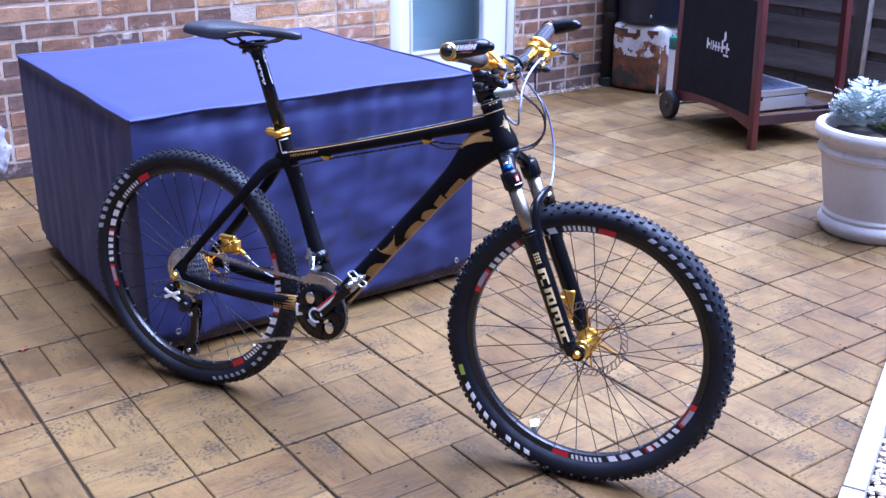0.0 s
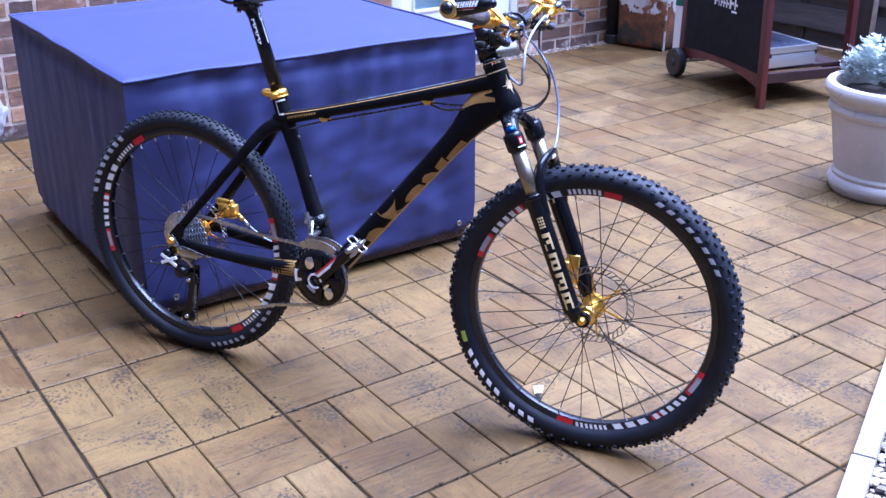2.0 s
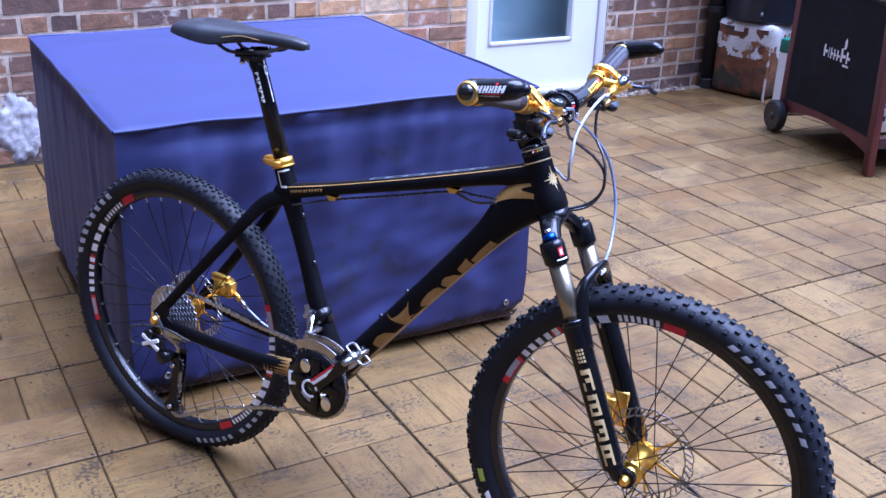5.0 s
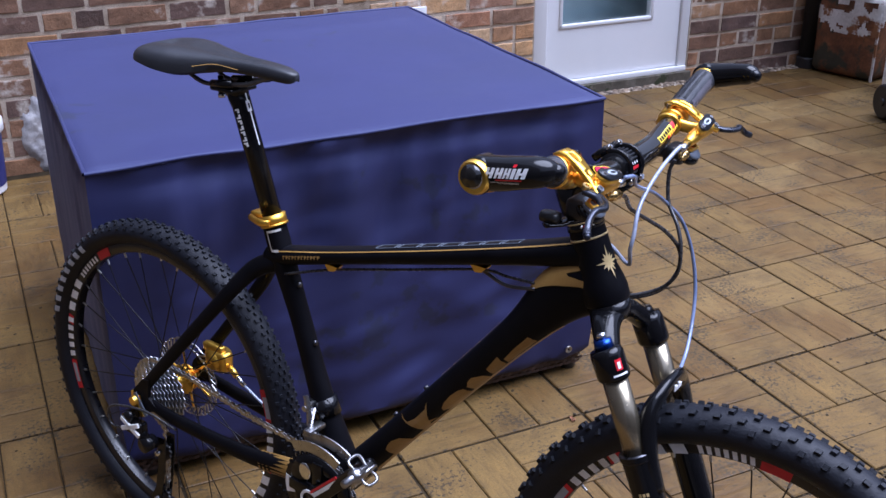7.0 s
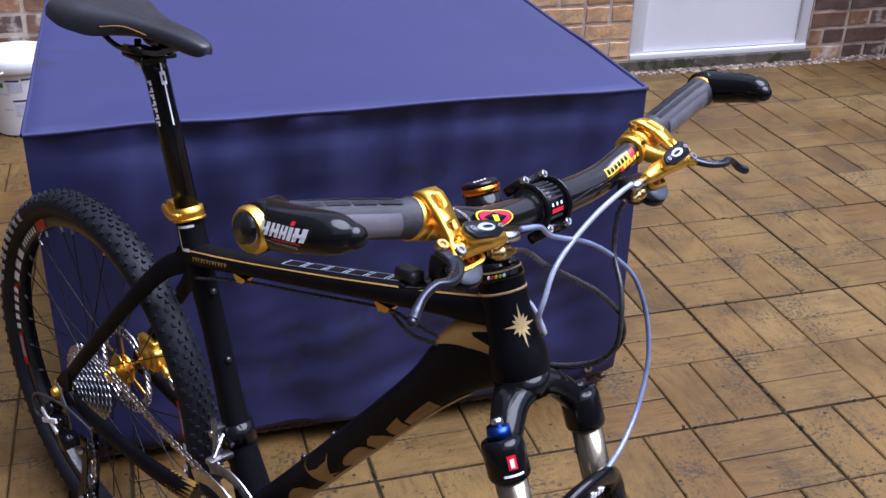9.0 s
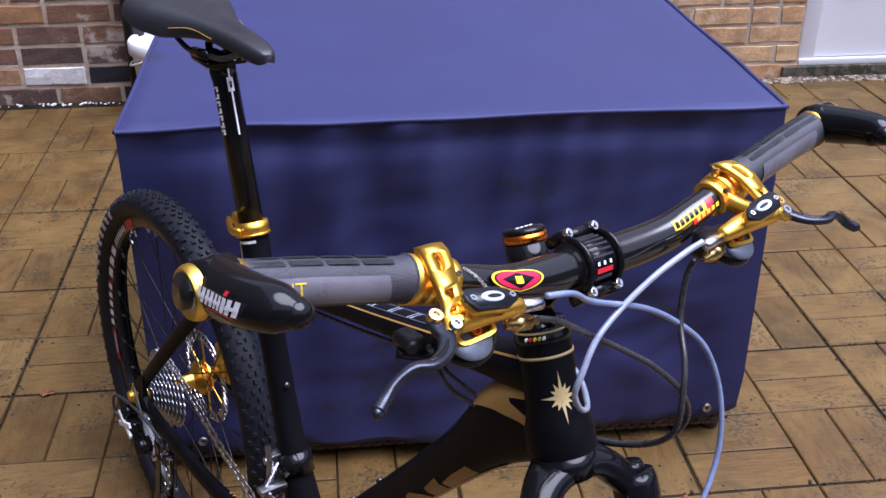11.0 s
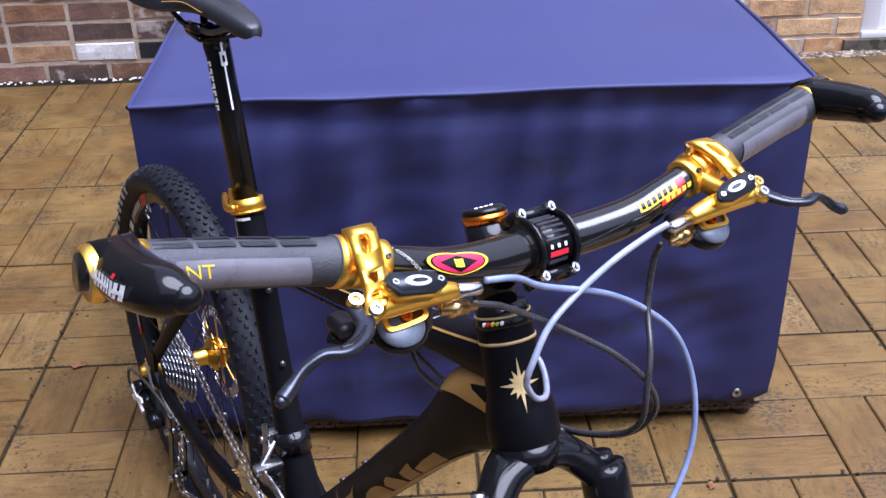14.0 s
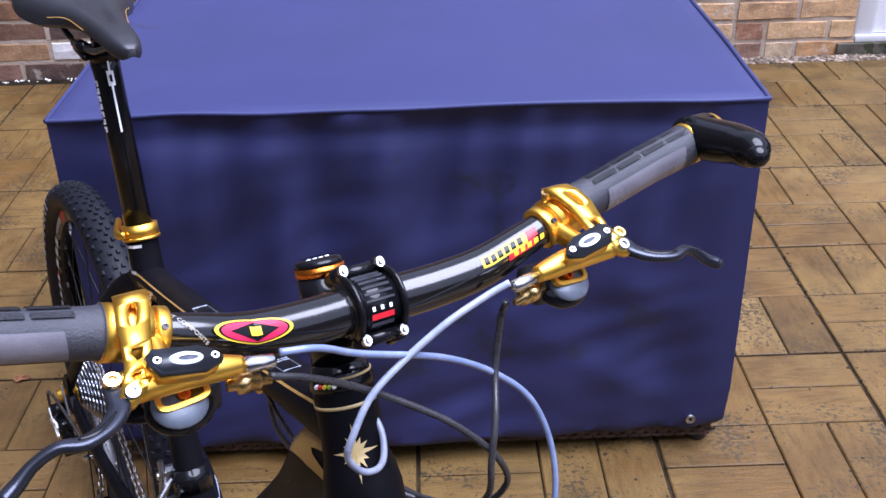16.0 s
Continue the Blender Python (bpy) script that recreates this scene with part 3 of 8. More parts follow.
def build_wall():
    wall = thing("wall_north", Matrix.Identity(4), "house wall of old stock bricks, purple-brown beside yellow", "wall", kind="structure")
    x0, x1, top = -4.5, 5.9, 2.7
    bm = bmesh.new()
    for a, b, lo, hi in ((x0, DOOR[0], -0.1, top), (DOOR[1], x1, -0.1, top), (DOOR[0], DOOR[1], -0.1, DOOR[2]), (DOOR[0], DOOR[1], DOOR[3], top)):
        box_bm(a, b, WALL_Y + 0.0062, WALL_Y + 0.30, lo, hi, bm=bm)
    part("mortar_bed", bm, "mortar", wall)
    rng = random.Random(21)
    near, far = [], {"brick_dark_far": bmesh.new(), "brick_yellow_far": bmesh.new()}
    ranges = ((x0, SEAM - 0.008), (SEAM + 0.008, x1))
    for row in range(36):
        z0 = -0.012 + row * 0.075
        for side, (ra, rb) in enumerate(ranges):
            x = ra + (0.0 if row % 2 else 0.1125)
            if side == 0:
                # the courses on this side are set out from the painted brick
                x = -0.394 - 0.225 * 18 + (0 if row == 1 else rng.choice((0, 0.1125, 0.06)))
            while x < rb - 0.03:
                w = 0.1035 if rng.random() < 0.28 and not (row == 1 and x < 0.2) else 0.216
                a, b = max(x, ra), min(x + w, rb)
                x += w + 0.0095
                if b - a < 0.03 or (a < DOOR[1] - 0.005 and b > DOOR[0] + 0.005 and z0 + 0.06 > DOOR[2] and z0 < DOOR[3]):
                    pa, pb = (a, DOOR[0] - 0.004), (DOOR[1] + 0.004, b)
                    pieces = [p for p in (pa, pb) if p[1] - p[0] > 0.03]
                else:
                    pieces = [(a, b)]
                for a2, b2 in pieces:
                    near.append((a2, b2, z0, side, row))
    picked = [k for k in near if -1.15 < k[0] < 4.0 and k[4] < 12 and not (0.62 < k[0] and k[1] < 1.35 and k[4] < 4)]
    picked = set(picked[:: 1][:300]) if len(picked) <= 300 else set(random.Random(3).sample(picked, 300))
    meshes = {}
    for k in near:
        a, b, z0, side, row = k
        w = round(b - a, 3)
        if k in picked:
            special = "brick_white" if row == 1 and abs(a + 0.394) < 0.01 else "brick_black" if (row < 2 and -0.19 < a < 0.0) else ""
            if special or w not in (0.216, 0.103, 0.104):
                me = brick_mesh(w, rng)
            else:
                me = meshes.setdefault((w, rng.randrange(5)), None) or brick_mesh(w, rng)
                meshes[(w, rng.randrange(5))] = me
            ob = new("brick", me)
            ob.parent = wall
            ob.matrix_basis = pose(a, WALL_Y + 0.012 + rng.uniform(-0.0025, 0.002), z0, 0, 0, 0)
            ob.data = me.copy() if special else me
            m = special or ("brick_dark" if side == 0 or a > DOOR[1] - 0.01 else "brick_yellow")
            if not ob.data.materials:
                ob.data.materials.append(MATS[m])
            elif ob.data.materials[0] != MATS[m]:
                ob.data = ob.data.copy()
                ob.data.materials[0] = MATS[m]
        else:
            bm = far["brick_dark_far" if side == 0 or a > DOOR[1] - 0.01 else "brick_yellow_far"]
            c = 0.004
            d = rng.uniform(-0.002, 0.002)
            y = WALL_Y + 0.012 + d
            v = [bm.verts.new(p) for p in ((a, y, z0), (b, y, z0), (b, y, z0 + 0.066), (a, y, z0 + 0.066),
                                           (a + c, y - 0.011, z0 + c), (b - c, y - 0.011, z0 + c), (b - c, y - 0.011, z0 + 0.062), (a + c, y - 0.011, z0 + 0.062))]
            for q in ((4, 5, 6, 7), (0, 1, 5, 4), (1, 2, 6, 5), (2, 3, 7, 6), (3, 0, 4, 7)):
                bm.faces.new([v[i] for i in q])
    for m, bm in far.items():
        tagged(part("upper_bricks", bm, m, wall), kind="stuff")
    # lump of old render low on the wall
    bm = bmesh.new()
    bmesh.ops.create_grid(bm, x_segments=26, y_segments=30, size=0.5)
    for v in bm.verts:
        u, t = v.co.x, v.co.y
        r = math.hypot(u * 1.7, t * 1.65) + 0.16 * noise.noise(Vector((u * 5, t * 5, 2)))
        depth = max(-0.004, 0.016 * min(1, (0.78 - r) * 5) + 0.007 * noise.noise(Vector((u * 11, t * 11, 7))))
        v.co = Vector((0.415 + u * 0.19, WALL_Y + 0.006 - depth, 0.135 + t * 0.30))
    part("render_patch", bm, "render_patch", wall, "rough grey patch of old render", smooth=60)
    # small white vent cover
    part("vent_cover", box_bm(1.885, 1.965, WALL_Y - 0.014, WALL_Y + 0.002, 0.40, 0.475, bevel=0.004), "white_paint", wall, "small white plastic cover", smooth=30)
    return wall


def brick_mesh(w, rng):
    bm = bmesh.new()
    h, c = 0.066, 0.0045
    xs = [0.0, c] + [w * k / 4 for k in (1, 2, 3)] + [w - c, w]
    rows = []
    for zi in (0, c, h * 0.5, h - c, h):
        row = []
        for x in xs:
            edge = zi in (0, h) or x in (0.0, w)
            y = 0.0 if edge else -0.0085
            row.append(bm.verts.new((x + rng.uniform(-0.0014, 0.0014), y + rng.uniform(-0.0014, 0.0014), zi + rng.uniform(-0.0018, 0.0018))))
        rows.append(row)
    for p, q in zip(rows, rows[1:]):
        for i in range(len(xs) - 1):
            bm.faces.new((p[i], p[i + 1], q[i + 1], q[i]))
    me = bpy.data.meshes.new("brick")
    bm.to_mesh(me)
    bm.free()
    return me


def build_door():
    x0, x1, z0, z1 = DOOR
    door = thing("door_1", Matrix.Identity(4), "white plastic back door with one clear glass pane, shut", "door", kind="structure")
    yf = WALL_Y + 0.012
    bm = bmesh.new()
    for a, b, lo, hi in ((x0, x0 + 0.068, z0, z1), (x1 - 0.05, x1, z0, z1), (x0 + 0.068, x1 - 0.05, z1 - 0.07, z1)):
        box_bm(a, b, yf - 0.004, yf + 0.07, lo, hi, bevel=0.006, bm=bm)
    part("door_frame", bm, "white_paint", door, smooth=30)
    lx0, lx1, lz0, lz1 = x0 + 0.072, x1 - 0.054, z0 + 0.018, z1 - 0.074
    gx0, gx1, gz0, gz1 = 2.625, 3.128, 0.312, 1.9
    leaf = bmesh.new()
    for a, b, lo, hi in ((lx0, gx0, lz0, lz1), (gx1, lx1, lz0, lz1), (gx0, gx1, lz0, gz0), (gx0, gx1, gz1, lz1)):
        box_bm(a, b, yf + 0.006, yf + 0.06, lo, hi, bm=leaf)
    panel = part("door_leaf", leaf, "white_paint", door)
    bead = bmesh.new()
    for a, b, lo, hi in ((gx0 - 0.003, gx0 + 0.014, gz0, gz1), (gx1 - 0.014, gx1 + 0.003, gz0, gz1), (gx0, gx1, gz0 - 0.003, gz0 + 0.014), (gx0, gx1, gz1 - 0.014, gz1 + 0.003)):
        box_bm(a, b, yf + 0.001, yf + 0.02, lo, hi, bevel=0.003, bm=bead)
    part("glazing_bead", bead, "white_paint", panel, smooth=30)
    pane = part("pane", box_bm(gx0, gx1, yf + 0.03, yf + 0.036, gz0, gz1), "window_glass", panel)
    pane.visible_shadow = False
    part("sill", box_bm(x0 + 0.004, x1 - 0.004, yf - 0.012, yf + 0.07, z0 - 0.010, z0 + 0.014, bevel=0.003), "white_paint", door, smooth=30)
    # the plain room behind the glass
    room = bmesh.new()
    box_bm(1.9, 4.2, WALL_Y + 0.31, WALL_Y + 3.2, 0.05, 2.5, bm=room)
    for f in list(room.faces):
        if f.normal.y < -0.5 or f.normal.z < -0.5:
            room.faces.remove(f)
    bmesh.ops.reverse_faces(room, faces=room.faces)
    tagged(part("room_wall", room, "room_wall"), "plain blue-grey room walls behind the glass", "wall", kind="structure")
    tagged(part("room_floor", box_bm(1.9, 4.2, WALL_Y + 0.3, WALL_Y + 3.2, 0.0, 0.05), "room_floor"), "dark floor of the room indoors", "floor", kind="structure")
    step = box_bm(x0 - 0.06, x1 + 0.02, WALL_Y - 0.012, WALL_Y + 0.02, -0.02, z0 - 0.011, bevel=0.004)
    tagged(part("door_step", step, "damp_concrete"), "rough grey concrete threshold below the door", "step", kind="structure")


build_wall()
build_door()


def drainpipe(x, y, r, low, label):
    pipe = thing("drainpipe", pose(x, y, 0), label, "drainpipe")
    part("pipe", tube([(0, 0, low), (0, 0, 2.6)], r, 20), "black_plastic", pipe, smooth=40)
    for z in (0.42, 1.6):
        part("bracket", lathe([(r + 0.001, z), (r + 0.007, z + 0.003), (r + 0.007, z + 0.03), (r + 0.001, z + 0.033)], 20, close=True), "black_plastic", pipe, smooth=40)
    shoe = lathe([(r, low), (r + 0.008, low + 0.004), (r + 0.008, low + 0.06), (r, low + 0.065)], 20, close=True)
    part("socket", shoe, "black_plastic", pipe, smooth=40)


drainpipe(0.03, 2.215, 0.036, -0.01, "black plastic drainpipe beside the white bucket")
drainpipe(4.03, 2.205, 0.045, -0.01, "black plastic drainpipe in the far corner")


# ---- covered garden furniture ----
CX0, CX1, CY0, CY1, CH = 0.355, 1.465, 0.160, 1.265, 0.700


def build_cover():
    """A fitted cloth cover: top, four hanging sides with soft folds, rolled seam."""
    nt, nh = 66, 44
    bm = bmesh.new()

    def wob(x, y, z, s):
        return noise.noise(Vector((x * s, y * s, z * s)))

    def corner(u):
        return (CX0 + u * (CX1 - CX0))

    def top(u, v):
        x, y = corner(u), CY0 + v * (CY1 - CY0)
        edge = min(u, 1 - u, v, 1 - v)
        z = CH - 0.006 * min(1, edge * 7) + 0.005 * wob(x, y, 0, 2.3) * min(1, edge * 9) - (0.004 - 0.005 * wob(x, y, 3, 5.5) if edge == 0 else 0)
        # one low ridge where the furniture's back presses from below
        z += 0.005 * math.exp(-((v - 0.86) / 0.05) ** 2) * min(1, edge * 9)
        return Vector((x, y, z))

    grid = [[bm.verts.new(top(i / nt, j / nt)) for i in range(nt + 1)] for j in range(nt + 1)]
    for j in range(nt):
        for i in range(nt):
            bm.faces.new((grid[j][i], grid[j][i + 1], grid[j + 1][i + 1], grid[j + 1][i]))
    ring = [grid[0][i] for i in range(nt)] + [grid[j][nt] for j in range(nt)] + [grid[nt][nt - i] for i in range(nt)] + [grid[nt - j][0] for j in range(nt)]
    outs = [(0, -1)] * nt + [(1, 0)] * nt + [(0, 1)] * nt + [(-1, 0)] * nt
    n = len(ring)
    prev = ring
    for h in range(1, nh + 1):
        t = h / nh
        row = []
        for k in range(n):
            base = ring[k].co
            o = Vector((*outs[k], 0))
            at_corner = min(k % nt, nt - k % nt) / nt
            free = min(1, at_corner * 8)
            if k % nt == 0:
                o = (Vector((*outs[k], 0)) + Vector((*outs[k - 1], 0))).normalized()
            s = base.x + base.y * 1.7
            fold = 0.021 * noise.noise(Vector((s * 8.5, t * 0.45, 4))) * (0.45 + 0.8 * t) + 0.014 * noise.noise(Vector((s * 17 + t * 3, t * 2.4, 9))) * math.exp(-((t - 0.20) / 0.26) ** 2) * 1.6
            fold += 0.0045 * noise.noise(Vector((s * 5 + t * 4, t * 5, 1))) + 0.0040 * (1 - abs(noise.noise(Vector((s * 3.2 - t * 2.2, t * 1.6, 21))) * 3.2)) * (0.3 + t)
            fold += 0.0022 * noise.noise(Vector((s * 13 + t * 12, t * 15, 7)))
            fold += 0.0036 * (1 - 2.4 * abs(noise.noise(Vector((s * 6.5 + t * 5.5, t * 6.0 - s * 2.0, 31))))) * (0.5 + 0.7 * t) * min(1, max(0, t - 0.06) * 5)
            crease = -0.010 * math.exp(-((t - 0.05) / 0.035) ** 2)
            low = 0.042 + 0.005 * noise.noise(Vector((s * 3.1, 0, 5)))
            if at_corner < 0.06:
                low += 0.014 * (1 - at_corner / 0.06)
            z = base.z + (low - base.z) * t
            fold *= 0.2 if outs[k] == (-1, 0) else 1.0
            push = (fold * free + crease * free) + 0.004 * t - 0.012 * (t > 0.999) - 0.05 * max(0, t - 0.86) * (at_corner < 0.06)
            row.append(bm.verts.new((base.x + o.x * push, base.y + o.y * push, z)))
        for k in range(n):
            a, b = k, (k + 1) % n
            bm.faces.new((prev[b], prev[a], row[a], row[b]))
        prev = row
    # hem turned under
    inner = []
    for k in range(n):
        o = Vector((*outs[k], 0))
        if k % nt == 0:
            o = (Vector((*outs[k], 0)) + Vector((*outs[k - 1], 0))).normalized()
        inner.append(bm.verts.new(prev[k].co - o * 0.012 + Vector((0, 0, 0.02))))
    for k in range(n):
        a, b = k, (k + 1) % n
        bm.faces.new((prev[b], prev[a], inner[a], inner[b]))
    bmesh.ops.recalc_face_normals(bm, faces=bm.faces)
    edge = [v.co.copy() for v in ring]
    cover = tagged(part("furniture_cover", bm, "cover_cloth", smooth=38), "navy blue cloth cover fitted over square garden furniture", "cover")
    loop = edge + [edge[0]]
    pts = [p + Vector((0, 0, 0.001)) for p in loop[::2]]
    part("seam_piping", tube(pts, 0.0042, 8, up=(0.01, 0, 1), caps=False), "cover_cloth", cover, smooth=60)
    for x in (1.40, 0.43):
        b = lathe([(0.0035, -0.001), (0.0085, -0.003), (0.0095, 0.0), (0.0085, 0.002), (0.0035, 0.001)], 16, axis="y", centre=(x, CY0 - 0.008, 0.078), close=True)
        part("eyelet", b, "brass_eyelet", cover, "silver metal eyelet", smooth=40)
    return cover


def build_rattan():
    """Woven garden furniture; only its foot shows below the cover."""
    x0, x1, y0, y1 = CX0 + 0.016, CX1 - 0.014, CY0 + 0.020, CY1 - 0.02
    body = box_bm(x0 + 0.02, x1 - 0.02, y0 + 0.02, y1 - 0.02, 0.015, CH - 0.03)
    sofa = tagged(part("garden_furniture", body, "rattan"), "dark brown woven rattan furniture under the navy cover", "furniture")
    rng = random.Random(5)
    for name, p, q, out in (("front_weave", (x0, y0), (x1, y0), (0, -1)), ("side_weave", (x0, y1), (x0, y0), (-1, 0)), ("side_weave", (x1, y0), (x1, y1), (1, 0))):
        bm = bmesh.new()
        P, Q = Vector((*p, 0)), Vector((*q, 0))
        d = (Q - P).normalized()
        L = (Q - P).length
        cells = int(L / 0.011)
        for r in range(13):
            z = 0.018 + r * 0.009
            for c in range(cells):
                if (c + r) % 2:
                    continue
                a = P + d * (c * 0.011) + Vector((*out, 0)) * 0.0
                b = a + d * 0.0205
                o = Vector((*out, 0)) * 0.0022
                m = (a + b) / 2
                lo = [bm.verts.new((v.x, v.y, z)) for v in (a, m + o, b)]
                hi = [bm.verts.new((v.x, v.y, z + 0.0078)) for v in (a, m + o, b)]
                for i in range(2):
                    bm.faces.new((lo[i], lo[i + 1], hi[i + 1], hi[i]))
        part(name, bm, "rattan", sofa, "woven rattan strands")
    for x in (x0 + 0.03, x1 - 0.022):
        for y in (y0 + 0.022, y1 - 0.03):
            part("foot", lathe([(0.017, -0.001), (0.02, 0.003), (0.02, 0.03)], 14, centre=(x, y, 0)), "black_plastic", sofa, smooth=40)


build_cover()
build_rattan()


# ---- pots and bucket along the wall ----
def build_bucket(x, y):
    b = thing("bucket", pose(x, y, 0, 0, 0, -20), "white plastic tub with lid, printed label and handle, by the wall", "bucket")
    part("tub", lathe([(0.0, 0.001), (0.098, 0.001), (0.103, 0.006), (0.116, 0.225), (0.118, 0.226), (0.118, 0.24)], 40), "bucket_plastic", b, smooth=40)
    part("lid", lathe([(0.124, 0.222), (0.127, 0.226), (0.127, 0.262), (0.122, 0.268), (0.112, 0.266), (0.11, 0.258), (0.0, 0.258)], 40), "bucket_plastic", b, smooth=40)

    def wrap(name, a0, a1, z0, z1, material, off=0.0006):
        bm = bmesh.new()
        n = max(2, int(abs(a1 - a0) / 6))
        rows = []
        for z in (z0, z1):
            r = 0.103 + (0.116 - 0.103) * (z - 0.006) / 0.219 + off
            rows.append([bm.verts.new((r * math.cos(radians(a0 + (a1 - a0) * i / n)), r * math.sin(radians(a0 + (a1 - a0) * i / n)), z)) for i in range(n + 1)])
        for i in range(n):
            bm.faces.new((rows[0][i], rows[0][i + 1], rows[1][i + 1], rows[1][i]))
        part(name, bm, material, b)

    wrap("blue_panel", -22, 25, 0.03, 0.215, "label_blue")
    wrap("label_mark", -104, -92, 0.176, 0.192, "label_green")
    for a0, a1, z0, z1, m in ((-88, -66, 0.196, 0.202, "label_blue"), (-62, -44, 0.199, 0.205, "label_blue"), (-80, -58, 0.126, 0.132, "label_blue"), (-102, -84, 0.15, 0.156, "label_grey"),
                              (-78, -56, 0.075, 0.118, "label_grey"), (-86, -62, 0.16, 0.19, "label_grey"), (-98, -82, 0.095, 0.102, "label_grey")):
        wrap("print_bar", a0, a1, z0, z1, m)
    for k in range(6):
        wrap("print_bar", -44, -34, 0.08 + k * 0.008, 0.084 + k * 0.008, "label_blue")
    pts = [(0.126 * math.cos(radians(a)), 0.126 * math.sin(radians(a)), 0.232 - 0.055 * math.sin(radians(a - 95))) for a in range(95, 276, 12)]
    part("handle", tube(pts, 0.004, 8, up=(0, 0, 1)), "bucket_plastic", b, smooth=50)


def build_terracotta(x, y):
    p = thing("plant_pot", pose(x, y, 0) @ Matrix.Diagonal((1, 1, 0.93, 1)), "orange terracotta-coloured pot with soil, cane and label", "plant pot")
    part("pot", lathe([(0, 0.0), (0.112, 0.0), (0.118, 0.004), (0.150, 0.262), (0.152, 0.266), (0.166, 0.268), (0.170, 0.276), (0.168, 0.305), (0.160, 0.312), (0.152, 0.308), (0.149, 0.26), (0.147, 0.25), (0, 0.25)], 48), "terracotta", p, smooth=35)
    bm = bmesh.new()
    bmesh.ops.create_circle(bm, cap_ends=True, cap_tris=True, segments=36, radius=0.146)
    bmesh.ops.subdivide_edges(bm, edges=bm.edges[:], cuts=3)
    for v in bm.verts:
        v.co.z = 0.262 + 0.008 * noise.noise(v.co * 30)
    part("soil", bm, "soil", p, smooth=60)
    part("cane", tube([(0.03, 0.02, 0.2), (-0.005, 0.035, 0.75)], 0.0045, 8), "black_plastic", p, smooth=50)
    part("plant_label", box_bm(0.052, 0.055, 0.0, 0.03, 0.24, 0.335), "pole_white", p, "white plastic plant label")


build_bucket(0.145, 2.132)
build_terracotta(-0.680, 1.76)


# ---- planter with silver foliage ----
def leaf_cloud(name, parent, n, centre, spread, size, material, rng, lobes=5, lift=0.6):
    """Many small lobed leaves on short stalks, each a bent blade with side lobes."""
    vs, fs = [], []
    for _ in range(n):
        a = rng.uniform(0, 6.283)
        r = spread[0] * math.sqrt(rng.random())
        base = Vector(centre) + Vector((math.cos(a) * r, math.sin(a) * r * spread[1] / spread[0], spread[2] * rng.random() * (1 - 0.55 * (r / spread[0]) ** 2)))
        out = Vector((math.cos(a), math.sin(a), lift + rng.uniform(-0.3, 0.7))).normalized()
        side = out.cross(Vector((rng.uniform(-0.3, 0.3), rng.uniform(-0.3, 0.3), 1))).normalized()
        s = size * rng.uniform(0.6, 1.25)
        for k in range(lobes):
            t = k / max(1, lobes - 1)
            mid = base + out * (s * t) + Vector((0, 0, -0.25 * s * t * t))
            w = s * 0.36 * (1 - 0.55 * t)
            for sg in (1, -1):
                tip = mid + side * (w * sg) + out * (s * 0.16) + Vector((0, 0, rng.uniform(-0.1, 0.12) * s))
                i = len(vs)
                vs += [tuple(mid - out * s * 0.06), tuple(mid + side * w * 0.5 * sg - out * s * 0.02), tuple(tip), tuple(mid + out * s * 0.12)]
                fs.append((i, i + 1, i + 2, i + 3))
    me = bpy.data.meshes.new(name)
    me.from_pydata(vs, [], fs)
    me.materials.append(MATS[material])
    ob = new(name, me)
    ob.parent = parent
    return ob


def build_planter(x, y):
    p = thing("planter", pose(x, y, 0), "round pale stone-coloured planter with banded rim and silver ragwort", "planter")
    prof = [(0, 0.0), (0.178, 0.0), (0.186, 0.008), (0.196, 0.03), (0.197, 0.045), (0.190, 0.058), (0.184, 0.062), (0.187, 0.075), (0.180, 0.086), (0.183, 0.10),
            (0.214, 0.285), (0.216, 0.30), (0.226, 0.306), (0.231, 0.318), (0.226, 0.332), (0.218, 0.338), (0.221, 0.352), (0.238, 0.362), (0.249, 0.378), (0.250, 0.396),
            (0.243, 0.410), (0.228, 0.414), (0.216, 0.408), (0.208, 0.39), (0.204, 0.35), (0, 0.35)]
    part("pot", lathe(prof, 64), "planter_stone", p, smooth=35)
    bm = bmesh.new()
    bmesh.ops.create_circle(bm, cap_ends=True, cap_tris=True, segments=40, radius=0.204)
    bmesh.ops.subdivide_edges(bm, edges=bm.edges[:], cuts=3)
    for v in bm.verts:
        v.co.z = 0.362 + 0.010 * noise.noise(v.co * 25)
    part("soil", bm, "soil", p, smooth=60)
    rng = random.Random(12)
    leaf_cloud("silver_ragwort", p, 420, (0.045, 0.120, 0.395), (0.135, 0.085, 0.150), 0.046, "leaf_silver", rng)
    leaf_cloud("lime_plant", p, 130, (0.10, 0.02, 0.37), (0.05, 0.05, 0.055), 0.026, "leaf_lime", rng, lobes=4)
    leaf_cloud("green_plant", p, 260, (0.16, 0.03, 0.37), (0.08, 0.11, 0.09), 0.036, "leaf_green", rng, lobes=4)
    leaf_cloud("grey_sprig", p, 60, (0.10, -0.11, 0.37), (0.05, 0.05, 0.06), 0.04, "leaf_silver", rng)
    part("stake", tube([(0.155, 0.03, 0.36), (0.19, -0.01, 0.62)], 0.004, 8), "black_plastic", p, smooth=50)
    flower = bmesh.new()
    for k in range(5):
        prism([(0, -0.006), (0.03, -0.014), (0.04, 0.0), (0.03, 0.014), (0, 0.006)], 0.002, Matrix.Translation((0.192, -0.012, 0.62)) @ Matrix.Rotation(k * 1.257, 4, "Z") @ Matrix.Rotation(-0.6, 4, "Y"), flower)
    part("red_ornament", flower, "red_plastic", p, "red plastic flower ornament")


build_planter(3.015, -0.325)


